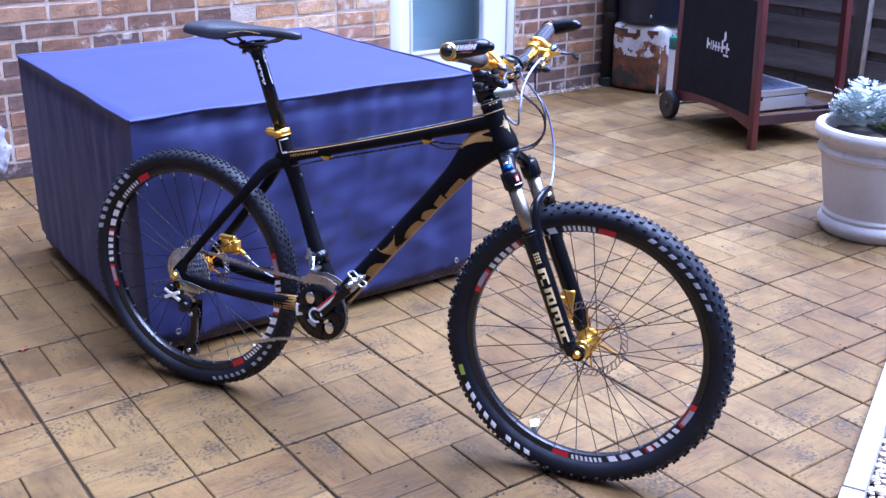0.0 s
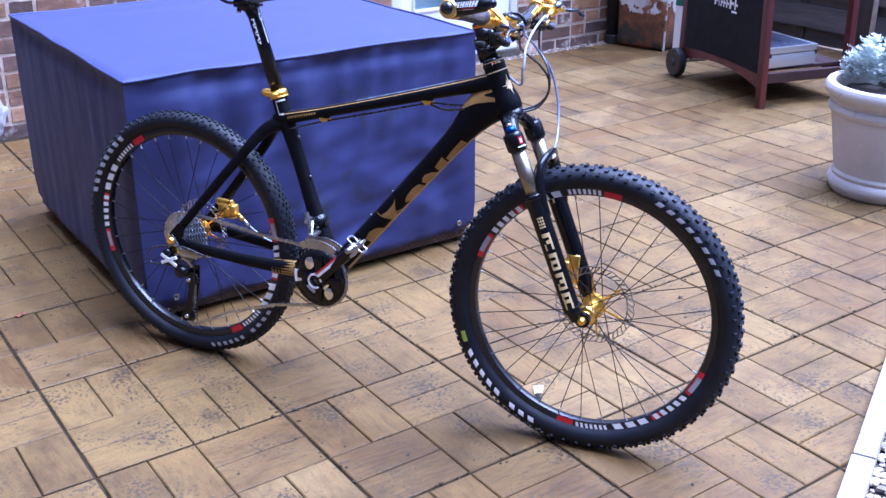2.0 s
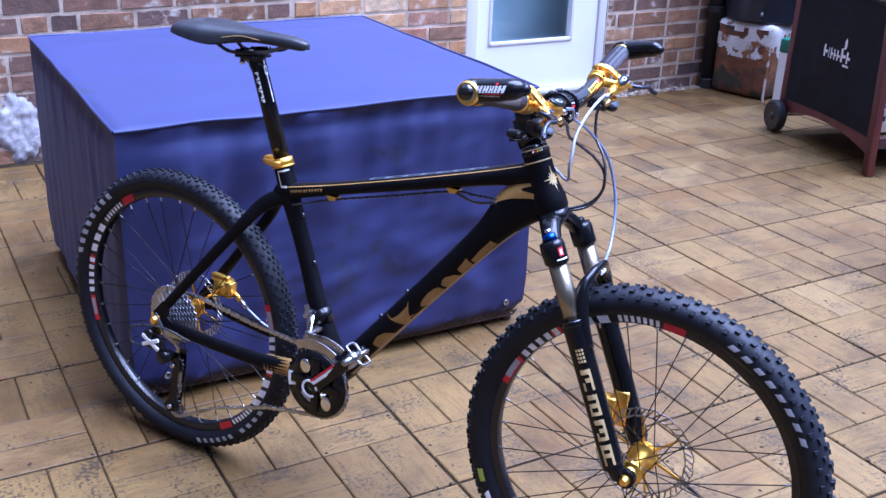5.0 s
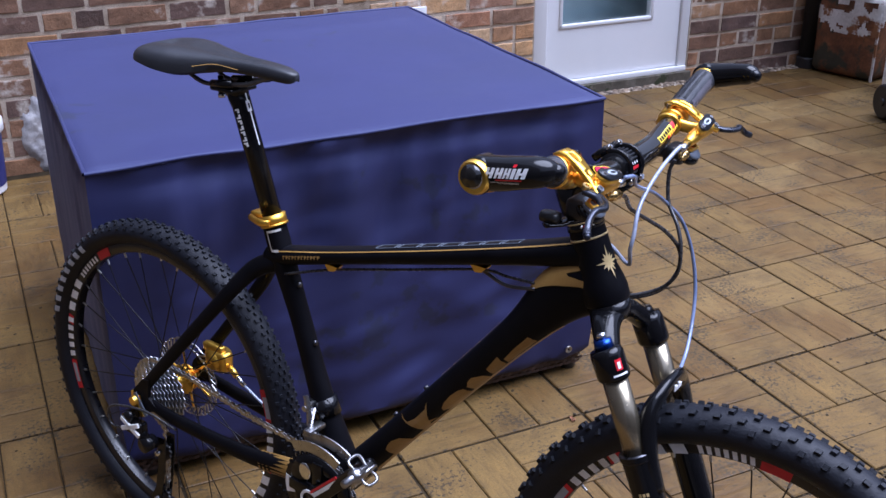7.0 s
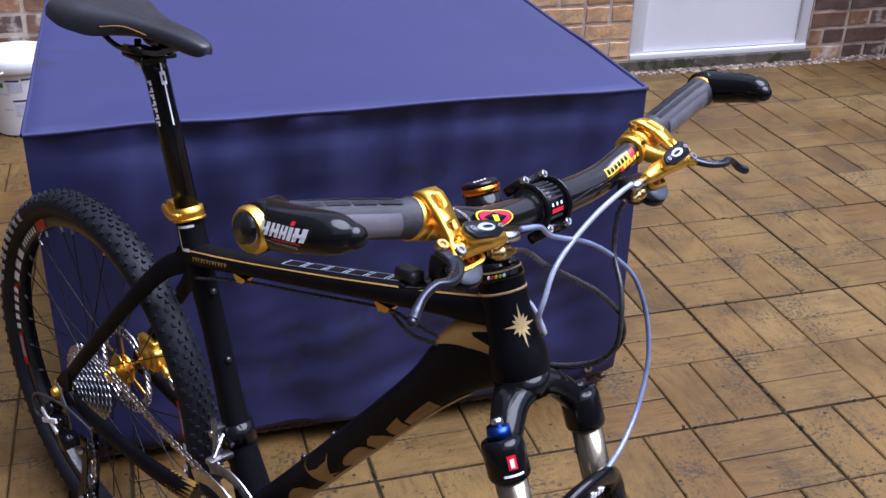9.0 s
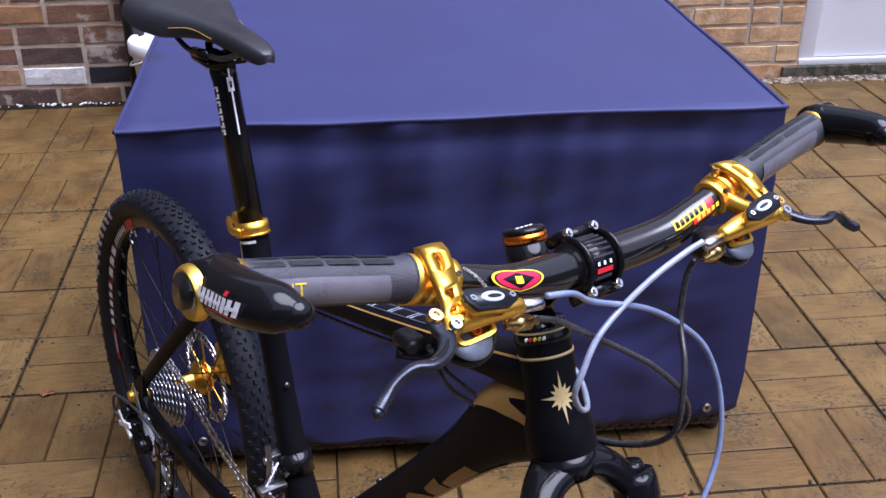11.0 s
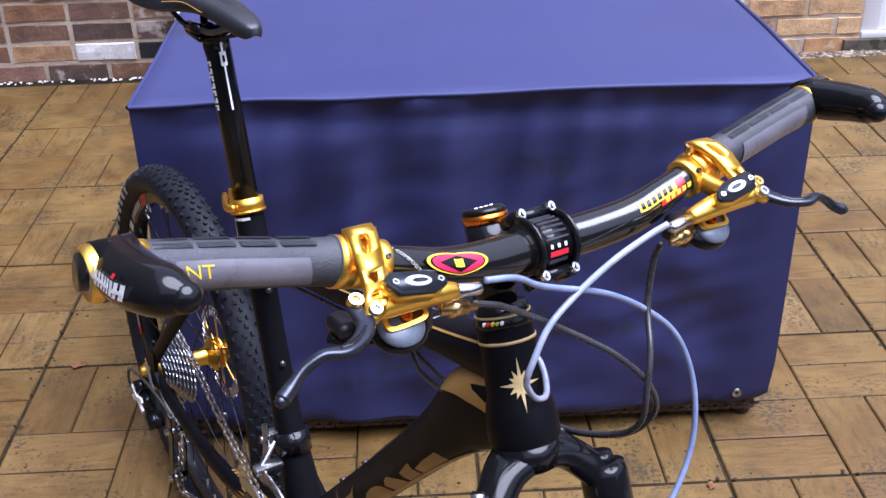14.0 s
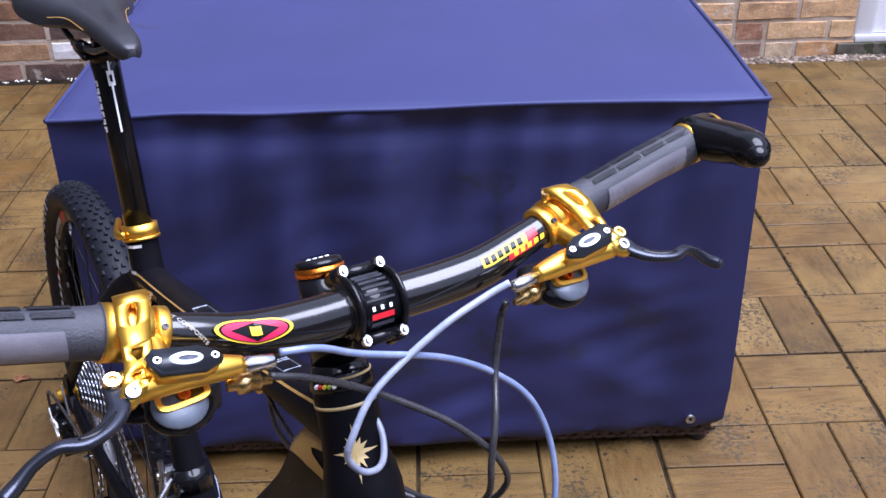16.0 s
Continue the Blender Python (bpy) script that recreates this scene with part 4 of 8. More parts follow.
# ---- barbecue corner ----
def build_barbecue():
    """A timber trolley: four legs, arched rails, cloth front, shelf, two wheels, black grill on top. Local x runs along the cloth front, y away."""
    base = pose(3.755, 1.385, 0, 0, 0, math.degrees(math.atan2(0.70 - 1.385, 3.565 - 3.755)))
    q = thing("barbecue_trolley", base, "red-stained wooden barbecue trolley with black cloth front and grill", "barbecue")
    L, D, H = 0.712, 0.48, 0.86

    def leg(x, y, lean):
        bm = box_bm(-0.021, 0.021, -0.016, 0.016, 0.0 if x > 0.3 else 0.05, H, bevel=0.004)
        for v in bm.verts:
            v.co.x += x + lean * v.co.z
            v.co.y += y
        part("leg", bm, "bbq_wood", q, smooth=30)

    for y in (0.0, D):
        leg(L, y, -0.045)
        leg(0.0, y, 0.02)

    def rail(name, y, z, sag, h):
        bm = bmesh.new()
        n = 18
        rows = []
        for i in range(n + 1):
            t = i / n
            arch = sag * 4 * t * (1 - t)
            x = 0.02 + (L - 0.04) * t
            rows.append([bm.verts.new(p) for p in ((x, y - 0.011, z + arch), (x, y + 0.011, z + arch), (x, y + 0.011, z + h + arch * 0.25), (x, y - 0.011, z + h + arch * 0.25))])
        for p, r in zip(rows, rows[1:]):
            for i in range(4):
                bm.faces.new((p[i], p[(i + 1) % 4], r[(i + 1) % 4], r[i]))
        bm.faces.new(rows[0])
        bm.faces.new(list(reversed(rows[-1])))
        bmesh.ops.recalc_face_normals(bm, faces=bm.faces)
        part(name, bm, "bbq_wood", q)

    rail("front_rail", 0.0, 0.09, 0.05, 0.075)
    rail("back_rail", D, 0.09, 0.05, 0.075)
    rail("top_rail", D, H - 0.08, 0.0, 0.06)
    for k in range(5):
        y = 0.018 + k * 0.0895
        part("shelf_slat", box_bm(0.03, L - 0.03, y, y + 0.087, 0.168, 0.184, bevel=0.002), "shelf_wood", q)
    for x in (0.0, L):
        part("side_rail", box_bm(x - 0.014, x + 0.014, 0.016, D - 0.016, 0.12, 0.168, bevel=0.003), "shelf_wood", q)
        part("upper_rail", box_bm(x - 0.014 - 0.035 * (x > 0), x + 0.014 - 0.035 * (x > 0), 0.016, D - 0.016, H - 0.07, H - 0.02, bevel=0.003), "bbq_wood", q)
    # cloth panel, a little slack
    bm = bmesh.new()
    n, r = 14, 14
    g = []
    for j in range(r + 1):
        row = []
        for i in range(n + 1):
            u, t = i / n, j / r
            x = 0.022 + (L - 0.044 - 0.035 * t) * u
            z0 = 0.16 + 0.05 * 4 * u * (1 - u) * 0.25
            z = z0 + (0.70 + 0.012 * math.sin(u * 3.14) - z0) * t
            row.append(bm.verts.new((x, -0.014 - 0.008 * math.sin(3.14 * u) * math.sin(3.14 * t) - 0.003 * noise.noise(Vector((u * 4, t * 4, 0))), z)))
        g.append(row)
    for j in range(r):
        for i in range(n):
            bm.faces.new((g[j][i], g[j][i + 1], g[j + 1][i + 1], g[j + 1][i]))
    bmesh.ops.solidify(bm, geom=bm.faces[:], thickness=0.003)
    cloth = part("cloth_front", bm, "bbq_cloth", q, "black cloth panel with a pale printed mark", smooth=50)
    # pale printed mark: a row of upright strokes with a small bird shape over it
    mark = bmesh.new()
    for k, (x, w, h) in enumerate(((0.0, 0.026, 0.052), (0.036, 0.008, 0.044), (0.052, 0.017, 0.046), (0.076, 0.017, 0.044), (0.1, 0.02, 0.044), (0.128, 0.034, 0.058), (0.17, 0.024, 0.05))):
        box_bm(x, x + w * 0.36, -0.001, 0.001, 0, h, bm=mark)
        if w > 0.01:
            box_bm(x + w * 0.36, x + w, -0.001, 0.001, h * 0.35, h * 0.58, bm=mark)
    prism([(0.138, 0.058), (0.148, 0.066), (0.146, 0.09), (0.154, 0.106), (0.16, 0.098), (0.164, 0.074), (0.156, 0.058)], 0.002, Matrix.Rotation(radians(90), 4, "X"), mark)
    box_bm(0.15, 0.19, -0.001, 0.001, -0.016, -0.007, bm=mark)
    bmesh.ops.translate(mark, verts=mark.verts, vec=(0.29, -0.0255, 0.425))
    part("printed_mark", mark, "sign_white", cloth)
    for y in (-0.045, D + 0.045):
        w = part("wheel", lathe([(0.02, -0.02), (0.066, -0.022), (0.074, -0.016), (0.076, 0.0), (0.074, 0.016), (0.066, 0.022), (0.02, 0.02)], 28, axis="y", centre=(0.012, y, 0.076)), "black_plastic", q, "black plastic wheel", smooth=35)
        part("hub_cap", lathe([(0.0, -0.027), (0.016, -0.026), (0.02, -0.02)], 16, axis="y", centre=(0.012, y, 0.076)), "black_plastic", w, smooth=35)
    part("axle", tube([(0.012, -0.03, 0.076), (0.012, D + 0.03, 0.076)], 0.006, 8, up=(0, 0, 1)), "aluminium", q)
    body = box_bm(-0.01, L - 0.03, 0.02, D - 0.02, 0.72, 0.90, bevel=0.02)
    grill = part("grill_body", body, "grill_enamel", q, "black enamelled grill box", smooth=40)
    part("control_panel", box_bm(0.0, L - 0.04, -0.03, 0.03, 0.715, 0.80, bevel=0.012), "grill_enamel", grill, smooth=40)
    for k in range(3):
        part("knob", lathe([(0.018, 0.0), (0.018, -0.016), (0.012, -0.02), (0, -0.02)], 18, axis="y", centre=(0.15 + 0.16 * k, -0.03, 0.757)), "aluminium", grill, smooth=35)
    lid = lathe([(0.0, -0.32), (0.22, -0.32), (0.225, -0.31), (0.225, 0.31), (0.22, 0.32), (0, 0.32)], 24, axis="x", centre=(0.33, 0.24, 0.90), arc=360)
    for v in lid.verts:
        v.co.z = max(v.co.z, 0.895)
    part("lid", lid, "grill_enamel", grill, smooth=40)
    return base


def build_case(base):
    c = thing("metal_case", base @ pose(0.50, 0.16, 0.184, 0, 0, 4), "flat silver aluminium case on the trolley shelf", "case")
    part("case_base", box_bm(-0.17, 0.19, -0.14, 0.14, 0.0, 0.062, bevel=0.006), "aluminium", c, smooth=30)
    part("case_lid", box_bm(-0.17, 0.19, -0.14, 0.14, 0.066, 0.092, bevel=0.006), "aluminium", c, smooth=30)
    part("lid_panel", box_bm(-0.155, 0.175, -0.125, 0.125, 0.090, 0.0955, bevel=0.002), "slate_panel", c, "dark blue-grey lid panel", smooth=30)
    for x0, x1, y0, y1 in ((-0.171, 0.191, -0.141, -0.125), (-0.171, 0.191, 0.125, 0.141), (-0.171, -0.155, -0.125, 0.125), (0.175, 0.191, -0.125, 0.125)):
        part("edge_strip", box_bm(x0, x1, y0, y1, 0.086, 0.098, bevel=0.003), "aluminium", c, smooth=30)
    for x in (-0.172, 0.180):
        for y in (-0.142, 0.130):
            part("corner_piece", box_bm(x, x + 0.012, y, y + 0.012, 0.050, 0.070, bevel=0.002), "black_plastic", c)
    for x in (-0.09, 0.11):
        part("catch", box_bm(x - 0.014, x + 0.014, -0.145, -0.139, 0.045, 0.085, bevel=0.002), "brass_eyelet", c)


def build_corner():
    butt = thing("old_tank", pose(4.20, 2.03, 0, 0, 0, 15), "square old tank with peeling white paint over rust", "tank")
    bm = box_bm(-0.17, 0.17, -0.17, 0.17, 0.0, 0.40, bevel=0.055, seg=4)
    for v in bm.verts:
        v.co += noise.noise_vector(v.co * 8) * 0.004
    part("tank_body", bm, "rusty_steel", butt, "rusted brown steel showing below the paint", smooth=40)
    # what is left of the white paint: a skin over the top and shoulders with a ragged lower edge
    skin = box_bm(-0.1725, 0.1725, -0.1725, 0.1725, 0.06, 0.4025, bevel=0.056, seg=4)
    bmesh.ops.subdivide_edges(skin, edges=[e for e in skin.edges if e.calc_length() > 0.05], cuts=24, use_grid_fill=True)
    gone = []
    for face in skin.faces:
        c = face.calc_center_median()
        edge = 0.215 + 0.13 * noise.noise(Vector((c.x * 7, c.y * 7, 3.0))) + 0.07 * noise.noise(c * 22) - 0.22 * (c.x + 0.02)
        hole = noise.noise(c * 13 + Vector((5, 2, 1))) > 0.42 and c.z < 0.36
        if c.z < edge or hole:
            gone.append(face)
    bmesh.ops.delete(skin, geom=gone, context="FACES")
    for v in skin.verts:
        v.co += noise.noise_vector(v.co * 8) * 0.004
    part("paint_skin", skin, "flaking_white", butt, "flaking white paint", smooth=40)
    part("corner_strip", box_bm(-0.161, -0.149, -0.161, -0.149, 0.0, 0.33, bevel=0.004), "flaking_white", butt, smooth=30)
    tub = thing("water_butt", pose(4.20, 2.03, 0.40), "dark plastic water butt standing on the peeling tank", "water butt")
    part("barrel", lathe([(0, 0), (0.19, 0), (0.2, 0.012), (0.225, 0.4), (0.23, 0.41), (0.23, 0.44), (0.225, 0.45), (0.23, 0.8), (0.0, 0.82)], 36), "navy_plastic", tub, smooth=35)
    part("tap", tube([(-0.16, -0.14, 0.06), (-0.18, -0.165, 0.06), (-0.185, -0.17, 0.03)], 0.012, 10), "black_plastic", tub, smooth=40)
    crate = thing("sprayer_bottle", pose(4.06, 1.655, 0, 0, 0, 14), "white plastic carrier with slots, green top and red cap", "container")
    bm = bmesh.new()
    for x in (-0.045, 0.035):
        box_bm(x, x + 0.012, -0.05, 0.05, 0.0, 0.30, bevel=0.002, bm=bm)
    for k in range(6):
        b = box_bm(-0.045, 0.047, -0.052, -0.044, -0.006, 0.006)
        bmesh.ops.transform(b, matrix=Matrix.Translation((0, 0, 0.03 + 0.052 * k)) @ Matrix.Rotation(radians(-28), 4, "Y"), verts=b.verts)
        join(bm, b)
    part("carrier", bm, "bucket_plastic", crate)
    # shade behind the slots, put in as a dark-coloured block
    part("liner", box_bm(-0.032, 0.034, -0.036, 0.044, 0.0, 0.299), "navy_plastic", crate, "dark block standing for the shade inside the carrier")
    part("top", box_bm(-0.048, 0.05, -0.052, 0.052, 0.30, 0.37, bevel=0.008), "green_plastic", crate, smooth=40)
    part("cap", tube([(0.0, 0, 0.37), (0.02, 0, 0.46)], [0.018, 0.013], 14), "red_plastic", crate, smooth=40)


def build_fence():
    f = thing("fence_east", Matrix.Identity(4), "weathered grey hit-and-miss board fence between dark posts", "fence", kind="structure")
    x = 4.95
    posts = (2.2, 1.09, -0.73, -2.55, -4.37)
    for y in posts:
        part("post", box_bm(x - 0.045, x + 0.045, y - 0.045, y + 0.045, -0.03, 1.85, bevel=0.006), "fence_post_wood", f, smooth=30)
    for a, b in zip(posts, posts[1:]):
        for k in range(19):
            z = 0.011 + k * 0.094
            back = 0.034 * (1 - k % 2)
            bm = bmesh.new()
            n = 12
            rows = []
            for i in range(n + 1):
                y = a - 0.045 + (b + 0.09 - a) * i / n
                w = 0.006 * noise.noise(Vector((y * 3, k * 5.1, a)))
                rows.append([bm.verts.new(p) for p in ((x - 0.022 + back, y, z + w), (x - 0.006 + back, y, z + w), (x - 0.006 + back, y, z + 0.132 + w), (x - 0.020 + back, y, z + 0.132 + w))])
            for p, r in zip(rows, rows[1:]):
                for i in range(4):
                    bm.faces.new((p[i], p[(i + 1) % 4], r[(i + 1) % 4], r[i]))
            bm.faces.new(rows[0])
            bm.faces.new(list(reversed(rows[-1])))
            bmesh.ops.recalc_face_normals(bm, faces=bm.faces)
            part("board", bm, "fence_wood", f)
        y = (a + b) / 2 - 0.1
        part("batten", box_bm(x - 0.005, x + 0.011, y - 0.025, y + 0.025, 0.03, 1.8, bevel=0.003), "fence_post_wood", f)
    pole = thing("garden_pole", pose(4.85, 1.00, 0), "thin white metal pole standing in front of the fence", "pole")
    part("shaft", tube([(0, 0, 0), (0.0, 0, 1.9)], 0.014, 14), "pole_white", pole, smooth=40)
    part("base_collar", lathe([(0.022, 0.0), (0.022, 0.05), (0.016, 0.055)], 14), "pole_white", pole, smooth=40)


def build_sky_blocks():
    """Unseen tall boards added behind and beside the camera to block low sky light."""
    for name, x0, x1, y0, y1 in (("sky_block_south", -0.94, 5.0, -4.6, -4.55), ("sky_block_west", -0.99, -0.94, -4.6, 2.27)):
        f = thing(name, Matrix.Identity(4), "unseen tall plain timber boards added to block low sky light", "fence", kind="structure")
        for k in range(18 if name == "sky_block_south" else 29):
            z = k * 0.165
            part("board", box_bm(x0, x1, y0 + 0.003 * (k % 2), y1, z, z + 0.163), "fence_post_wood", f)


build_sky_blocks()
build_case(build_barbecue())
build_corner()
build_fence()


# ---- scraps on the slabs ----
def scrap(name, x, y, s, material, label, rz=0):
    bm = bmesh.new()
    n = 9
    rng = random.Random(int((x + 7) * 1000))
    c = bm.verts.new((0, 0, 0.004))
    ring = [bm.verts.new((s * rng.uniform(0.55, 1.2) * math.cos(6.283 * k / n), s * 0.7 * rng.uniform(0.55, 1.2) * math.sin(6.283 * k / n), rng.uniform(0.0005, 0.007))) for k in range(n)]
    for k in range(n):
        bm.faces.new((c, ring[k], ring[(k + 1) % n]))
    bmesh.ops.solidify(bm, geom=bm.faces[:], thickness=0.001)
    ob = part(name, bm, material)
    ob.matrix_basis = pose(x, y, 0.001, 0, 0, rz)
    tagged(ob, label, "leaf" if "leaf" in name else "scrap")

# ---- the bicycle's surfaces ----
mat("carbon_matt", (0.0045, 0.0044, 0.0060), (0.0036, 0.0035, 0.0048), (0.0058, 0.0056, 0.0076), scale=25, rough=0.46, rvar=0.06, spec=0.09, bump=0.03, bscale=600, fine=0.15)
mat("carbon_gloss", (0.0055, 0.0052, 0.0052), scale=60, rough=0.16, rvar=0.04, spec=0.5, bump=0, fine=0.1, coat=0.35)
mat("gloss_black", (0.005, 0.005, 0.006), scale=20, rough=0.15, rvar=0.04, spec=0.24, bump=0, fine=0.05, coat=0.06)
mat("tyre_rubber", (0.0058, 0.0068, 0.0115), (0.004, 0.0047, 0.0085), (0.0095, 0.011, 0.016), scale=14, spec=0.3, rough=0.55, rvar=0.1, bump=0.25, bscale=260, fine=0.3)
mat("tread_rubber", (0.0085, 0.0098, 0.0145), (0.006, 0.007, 0.0105), (0.014, 0.0155, 0.021), scale=14, spec=0.3, rough=0.6, rvar=0.1, bump=0.3, bscale=260, fine=0.3)
mat("rim_black", (0.010, 0.010, 0.012), scale=20, rough=0.3, bump=0.02)
mat("gold_anodised", (0.94, 0.57, 0.075), (0.88, 0.50, 0.055), (0.97, 0.64, 0.12), scale=25, rough=0.35, rvar=0.06, metal=1.0, bump=0.03, bscale=300, fine=0.1)
mat("orange_anodised", (0.80, 0.24, 0.02), scale=25, rough=0.25, metal=1.0, bump=0.02, fine=0.1)
mat("gold_decal", (0.33, 0.19, 0.045), (0.28, 0.155, 0.035), (0.40, 0.24, 0.065), scale=22, rough=0.38, bump=0.02, fine=0.1)
mat("cream_decal", (0.52, 0.39, 0.17), scale=22, rough=0.4, bump=0, fine=0.05)
mat("silver_line", (0.62, 0.60, 0.56), scale=30, rough=0.4, bump=0, fine=0.05)
mat("white_decal", (0.88, 0.88, 0.88), scale=30, rough=0.4, bump=0, fine=0.05)
mat("grey_decal", (0.36, 0.37, 0.40), scale=30, rough=0.5, bump=0, fine=0.1)
mat("red_decal", (0.60, 0.012, 0.022), scale=30, rough=0.4, bump=0, fine=0.05)
mat("yellow_decal", (0.75, 0.55, 0.02), scale=30, rough=0.4, bump=0, fine=0.05)
mat("magenta_decal", (0.50, 0.012, 0.06), scale=30, rough=0.4, bump=0, fine=0.05)
mat("green_decal", (0.35, 0.45, 0.05), scale=30, rough=0.4, bump=0, fine=0.05)
mat("champagne", (0.27, 0.235, 0.165), (0.23, 0.20, 0.135), (0.31, 0.27, 0.20), scale=12, rough=0.26, rvar=0.05, metal=0.9, bump=0, fine=0.05)
mat("chrome", (0.72, 0.72, 0.73), (0.62, 0.62, 0.63), (0.8, 0.8, 0.8), scale=30, rough=0.2, rvar=0.08, metal=1.0, bump=0.03, fine=0.1)
mat("steel", (0.42, 0.42, 0.43), (0.32, 0.32, 0.33), (0.5, 0.5, 0.5), scale=40, rough=0.3, metal=1.0, bump=0.05, fine=0.2)
mat("cassette_steel", (0.46, 0.48, 0.52), (0.30, 0.31, 0.34), (0.60, 0.62, 0.66), scale=60, rough=0.36, metal=1.0, bump=0.05, fine=0.2)
mat("dark_steel", (0.10, 0.10, 0.11), (0.07, 0.07, 0.08), (0.15, 0.15, 0.15), scale=40, rough=0.35, metal=0.9, bump=0.05, fine=0.2)
mat("spoke_black", (0.018, 0.017, 0.017), scale=40, rough=0.35, metal=0.6, bump=0)
mat("nipple_metal", (0.62, 0.60, 0.55), scale=40, rough=0.35, metal=0.9, bump=0)
mat("grip_rubber", (0.030, 0.031, 0.038), (0.024, 0.025, 0.031), (0.040, 0.041, 0.050), scale=20, rough=0.48, bump=0.35, bscale=700, fine=0.2)
mat("grip_pale", (0.13, 0.122, 0.138), (0.09, 0.083, 0.097), (0.19, 0.175, 0.19), scale=18, rough=0.3, bump=0.15, bscale=700, fine=0.1, coat=0.5)
mat("saddle_vinyl", (0.017, 0.018, 0.022), (0.014, 0.015, 0.018), (0.022, 0.023, 0.028), scale=20, rough=0.42, rvar=0.06, bump=0.12, bscale=700, fine=0.15)
mat("hose_blue", (0.17, 0.21, 0.34), (0.13, 0.17, 0.29), (0.24, 0.28, 0.41), scale=60, rough=0.22, bump=0, coat=0.4, fine=0.05)
mat("hose_silver", (0.27, 0.30, 0.39), (0.21, 0.24, 0.33), (0.35, 0.38, 0.46), scale=60, rough=0.25, bump=0, coat=0.4, fine=0.05)
mat("cable_black", (0.030, 0.029, 0.031), scale=60, rough=0.28, bump=0)
mat("blue_anodised", (0.02, 0.06, 0.30), scale=30, rough=0.25, metal=0.9, bump=0)
mat("dark_grey_plate", (0.022, 0.024, 0.030), scale=30, rough=0.3, metal=0.3, bump=0.03)
mat("lever_grey", (0.040, 0.043, 0.056), (0.032, 0.035, 0.046), (0.056, 0.060, 0.074), scale=40, rough=0.28, rvar=0.06, metal=0.75, bump=0.02, fine=0.1)
mat("dark_gold", (0.16, 0.085, 0.012), scale=40, rough=0.4, metal=0.9, bump=0)
mat("grey_print", (0.45, 0.43, 0.38), scale=30, rough=0.5, bump=0, fine=0.1)
mat("plug_silver", (0.58, 0.50, 0.44), scale=40, rough=0.45, metal=0.15, bump=0.03, fine=0.1)
mat("brass", (0.74, 0.52, 0.20), scale=40, rough=0.26, metal=1.0, bump=0.02, fine=0.1)
mat("slate_dome", (0.13, 0.15, 0.185), scale=30, rough=0.35, metal=0.2, bump=0.02)
mat("pale_mark", (0.45, 0.49, 0.53), scale=30, rough=0.35, metal=0.3, bump=0)

# ---- the bicycle: x forward, y to its left, z up, from the rear tyre's foot ----
BIKE = pose(0.4175, -0.0145, 0, 0, 0, -60.45) @ pose(0, 0, 0, -3.2, 0, 0)
WR = 0.326
REAR, FRONT, BB = Vector((0, 0, 0.3205)), Vector((1.074, 0, WR)), Vector((0.428, 0, 0.302))
STEER_P, STEER_U = Vector((0.794, 0, 0.917)), Vector((-0.3907, 0, 0.9205))
WIDE = Matrix.Translation((-0.005, 0, -0.005)) @ Matrix.Diagonal((1, 1.065, 1, 1))
STEER = Matrix.Translation(STEER_P) @ Matrix.Rotation(radians(3.0), 4, STEER_U) @ Matrix.Translation(-STEER_P)


def on_axis(z, dx=0.0, y=0.0):
    """A point of the steering axis at height z, moved forward by dx."""
    return Vector((STEER_P.x + (STEER_P.z - z) / 2.356 + dx, y, z))


def ring_shape(r0, r1, y0, y1, a0=0.0, a1=360.0, seg=64, bm=None):
    """A flat ring or arc of a ring about the y axis."""
    b = bmesh.new() if bm is None else bm
    full = a1 - a0 >= 359.9
    n = seg if full else seg + 1
    rows = []
    for i in range(n):
        a = radians(a0 + (a1 - a0) * i / seg)
        c, s = math.cos(a), math.sin(a)
        rows.append([b.verts.new((r * c, y, r * s)) for r, y in ((r0, y0), (r1, y0), (r1, y1), (r0, y1))])
    for i in range(n if full else n - 1):
        p, q = rows[i], rows[(i + 1) % n]
        for k in range(4):
            b.faces.new((p[k], q[k], q[(k + 1) % 4], p[(k + 1) % 4]))
    if not full:
        b.faces.new(rows[0])
        b.faces.new(list(reversed(rows[-1])))
    return b


def between(p, q):
    """The pose that lays a mesh built along x from p to q."""
    d = (Vector(q) - Vector(p))
    return Matrix.Translation(p) @ d.to_track_quat("X", "Z").to_matrix().to_4x4()


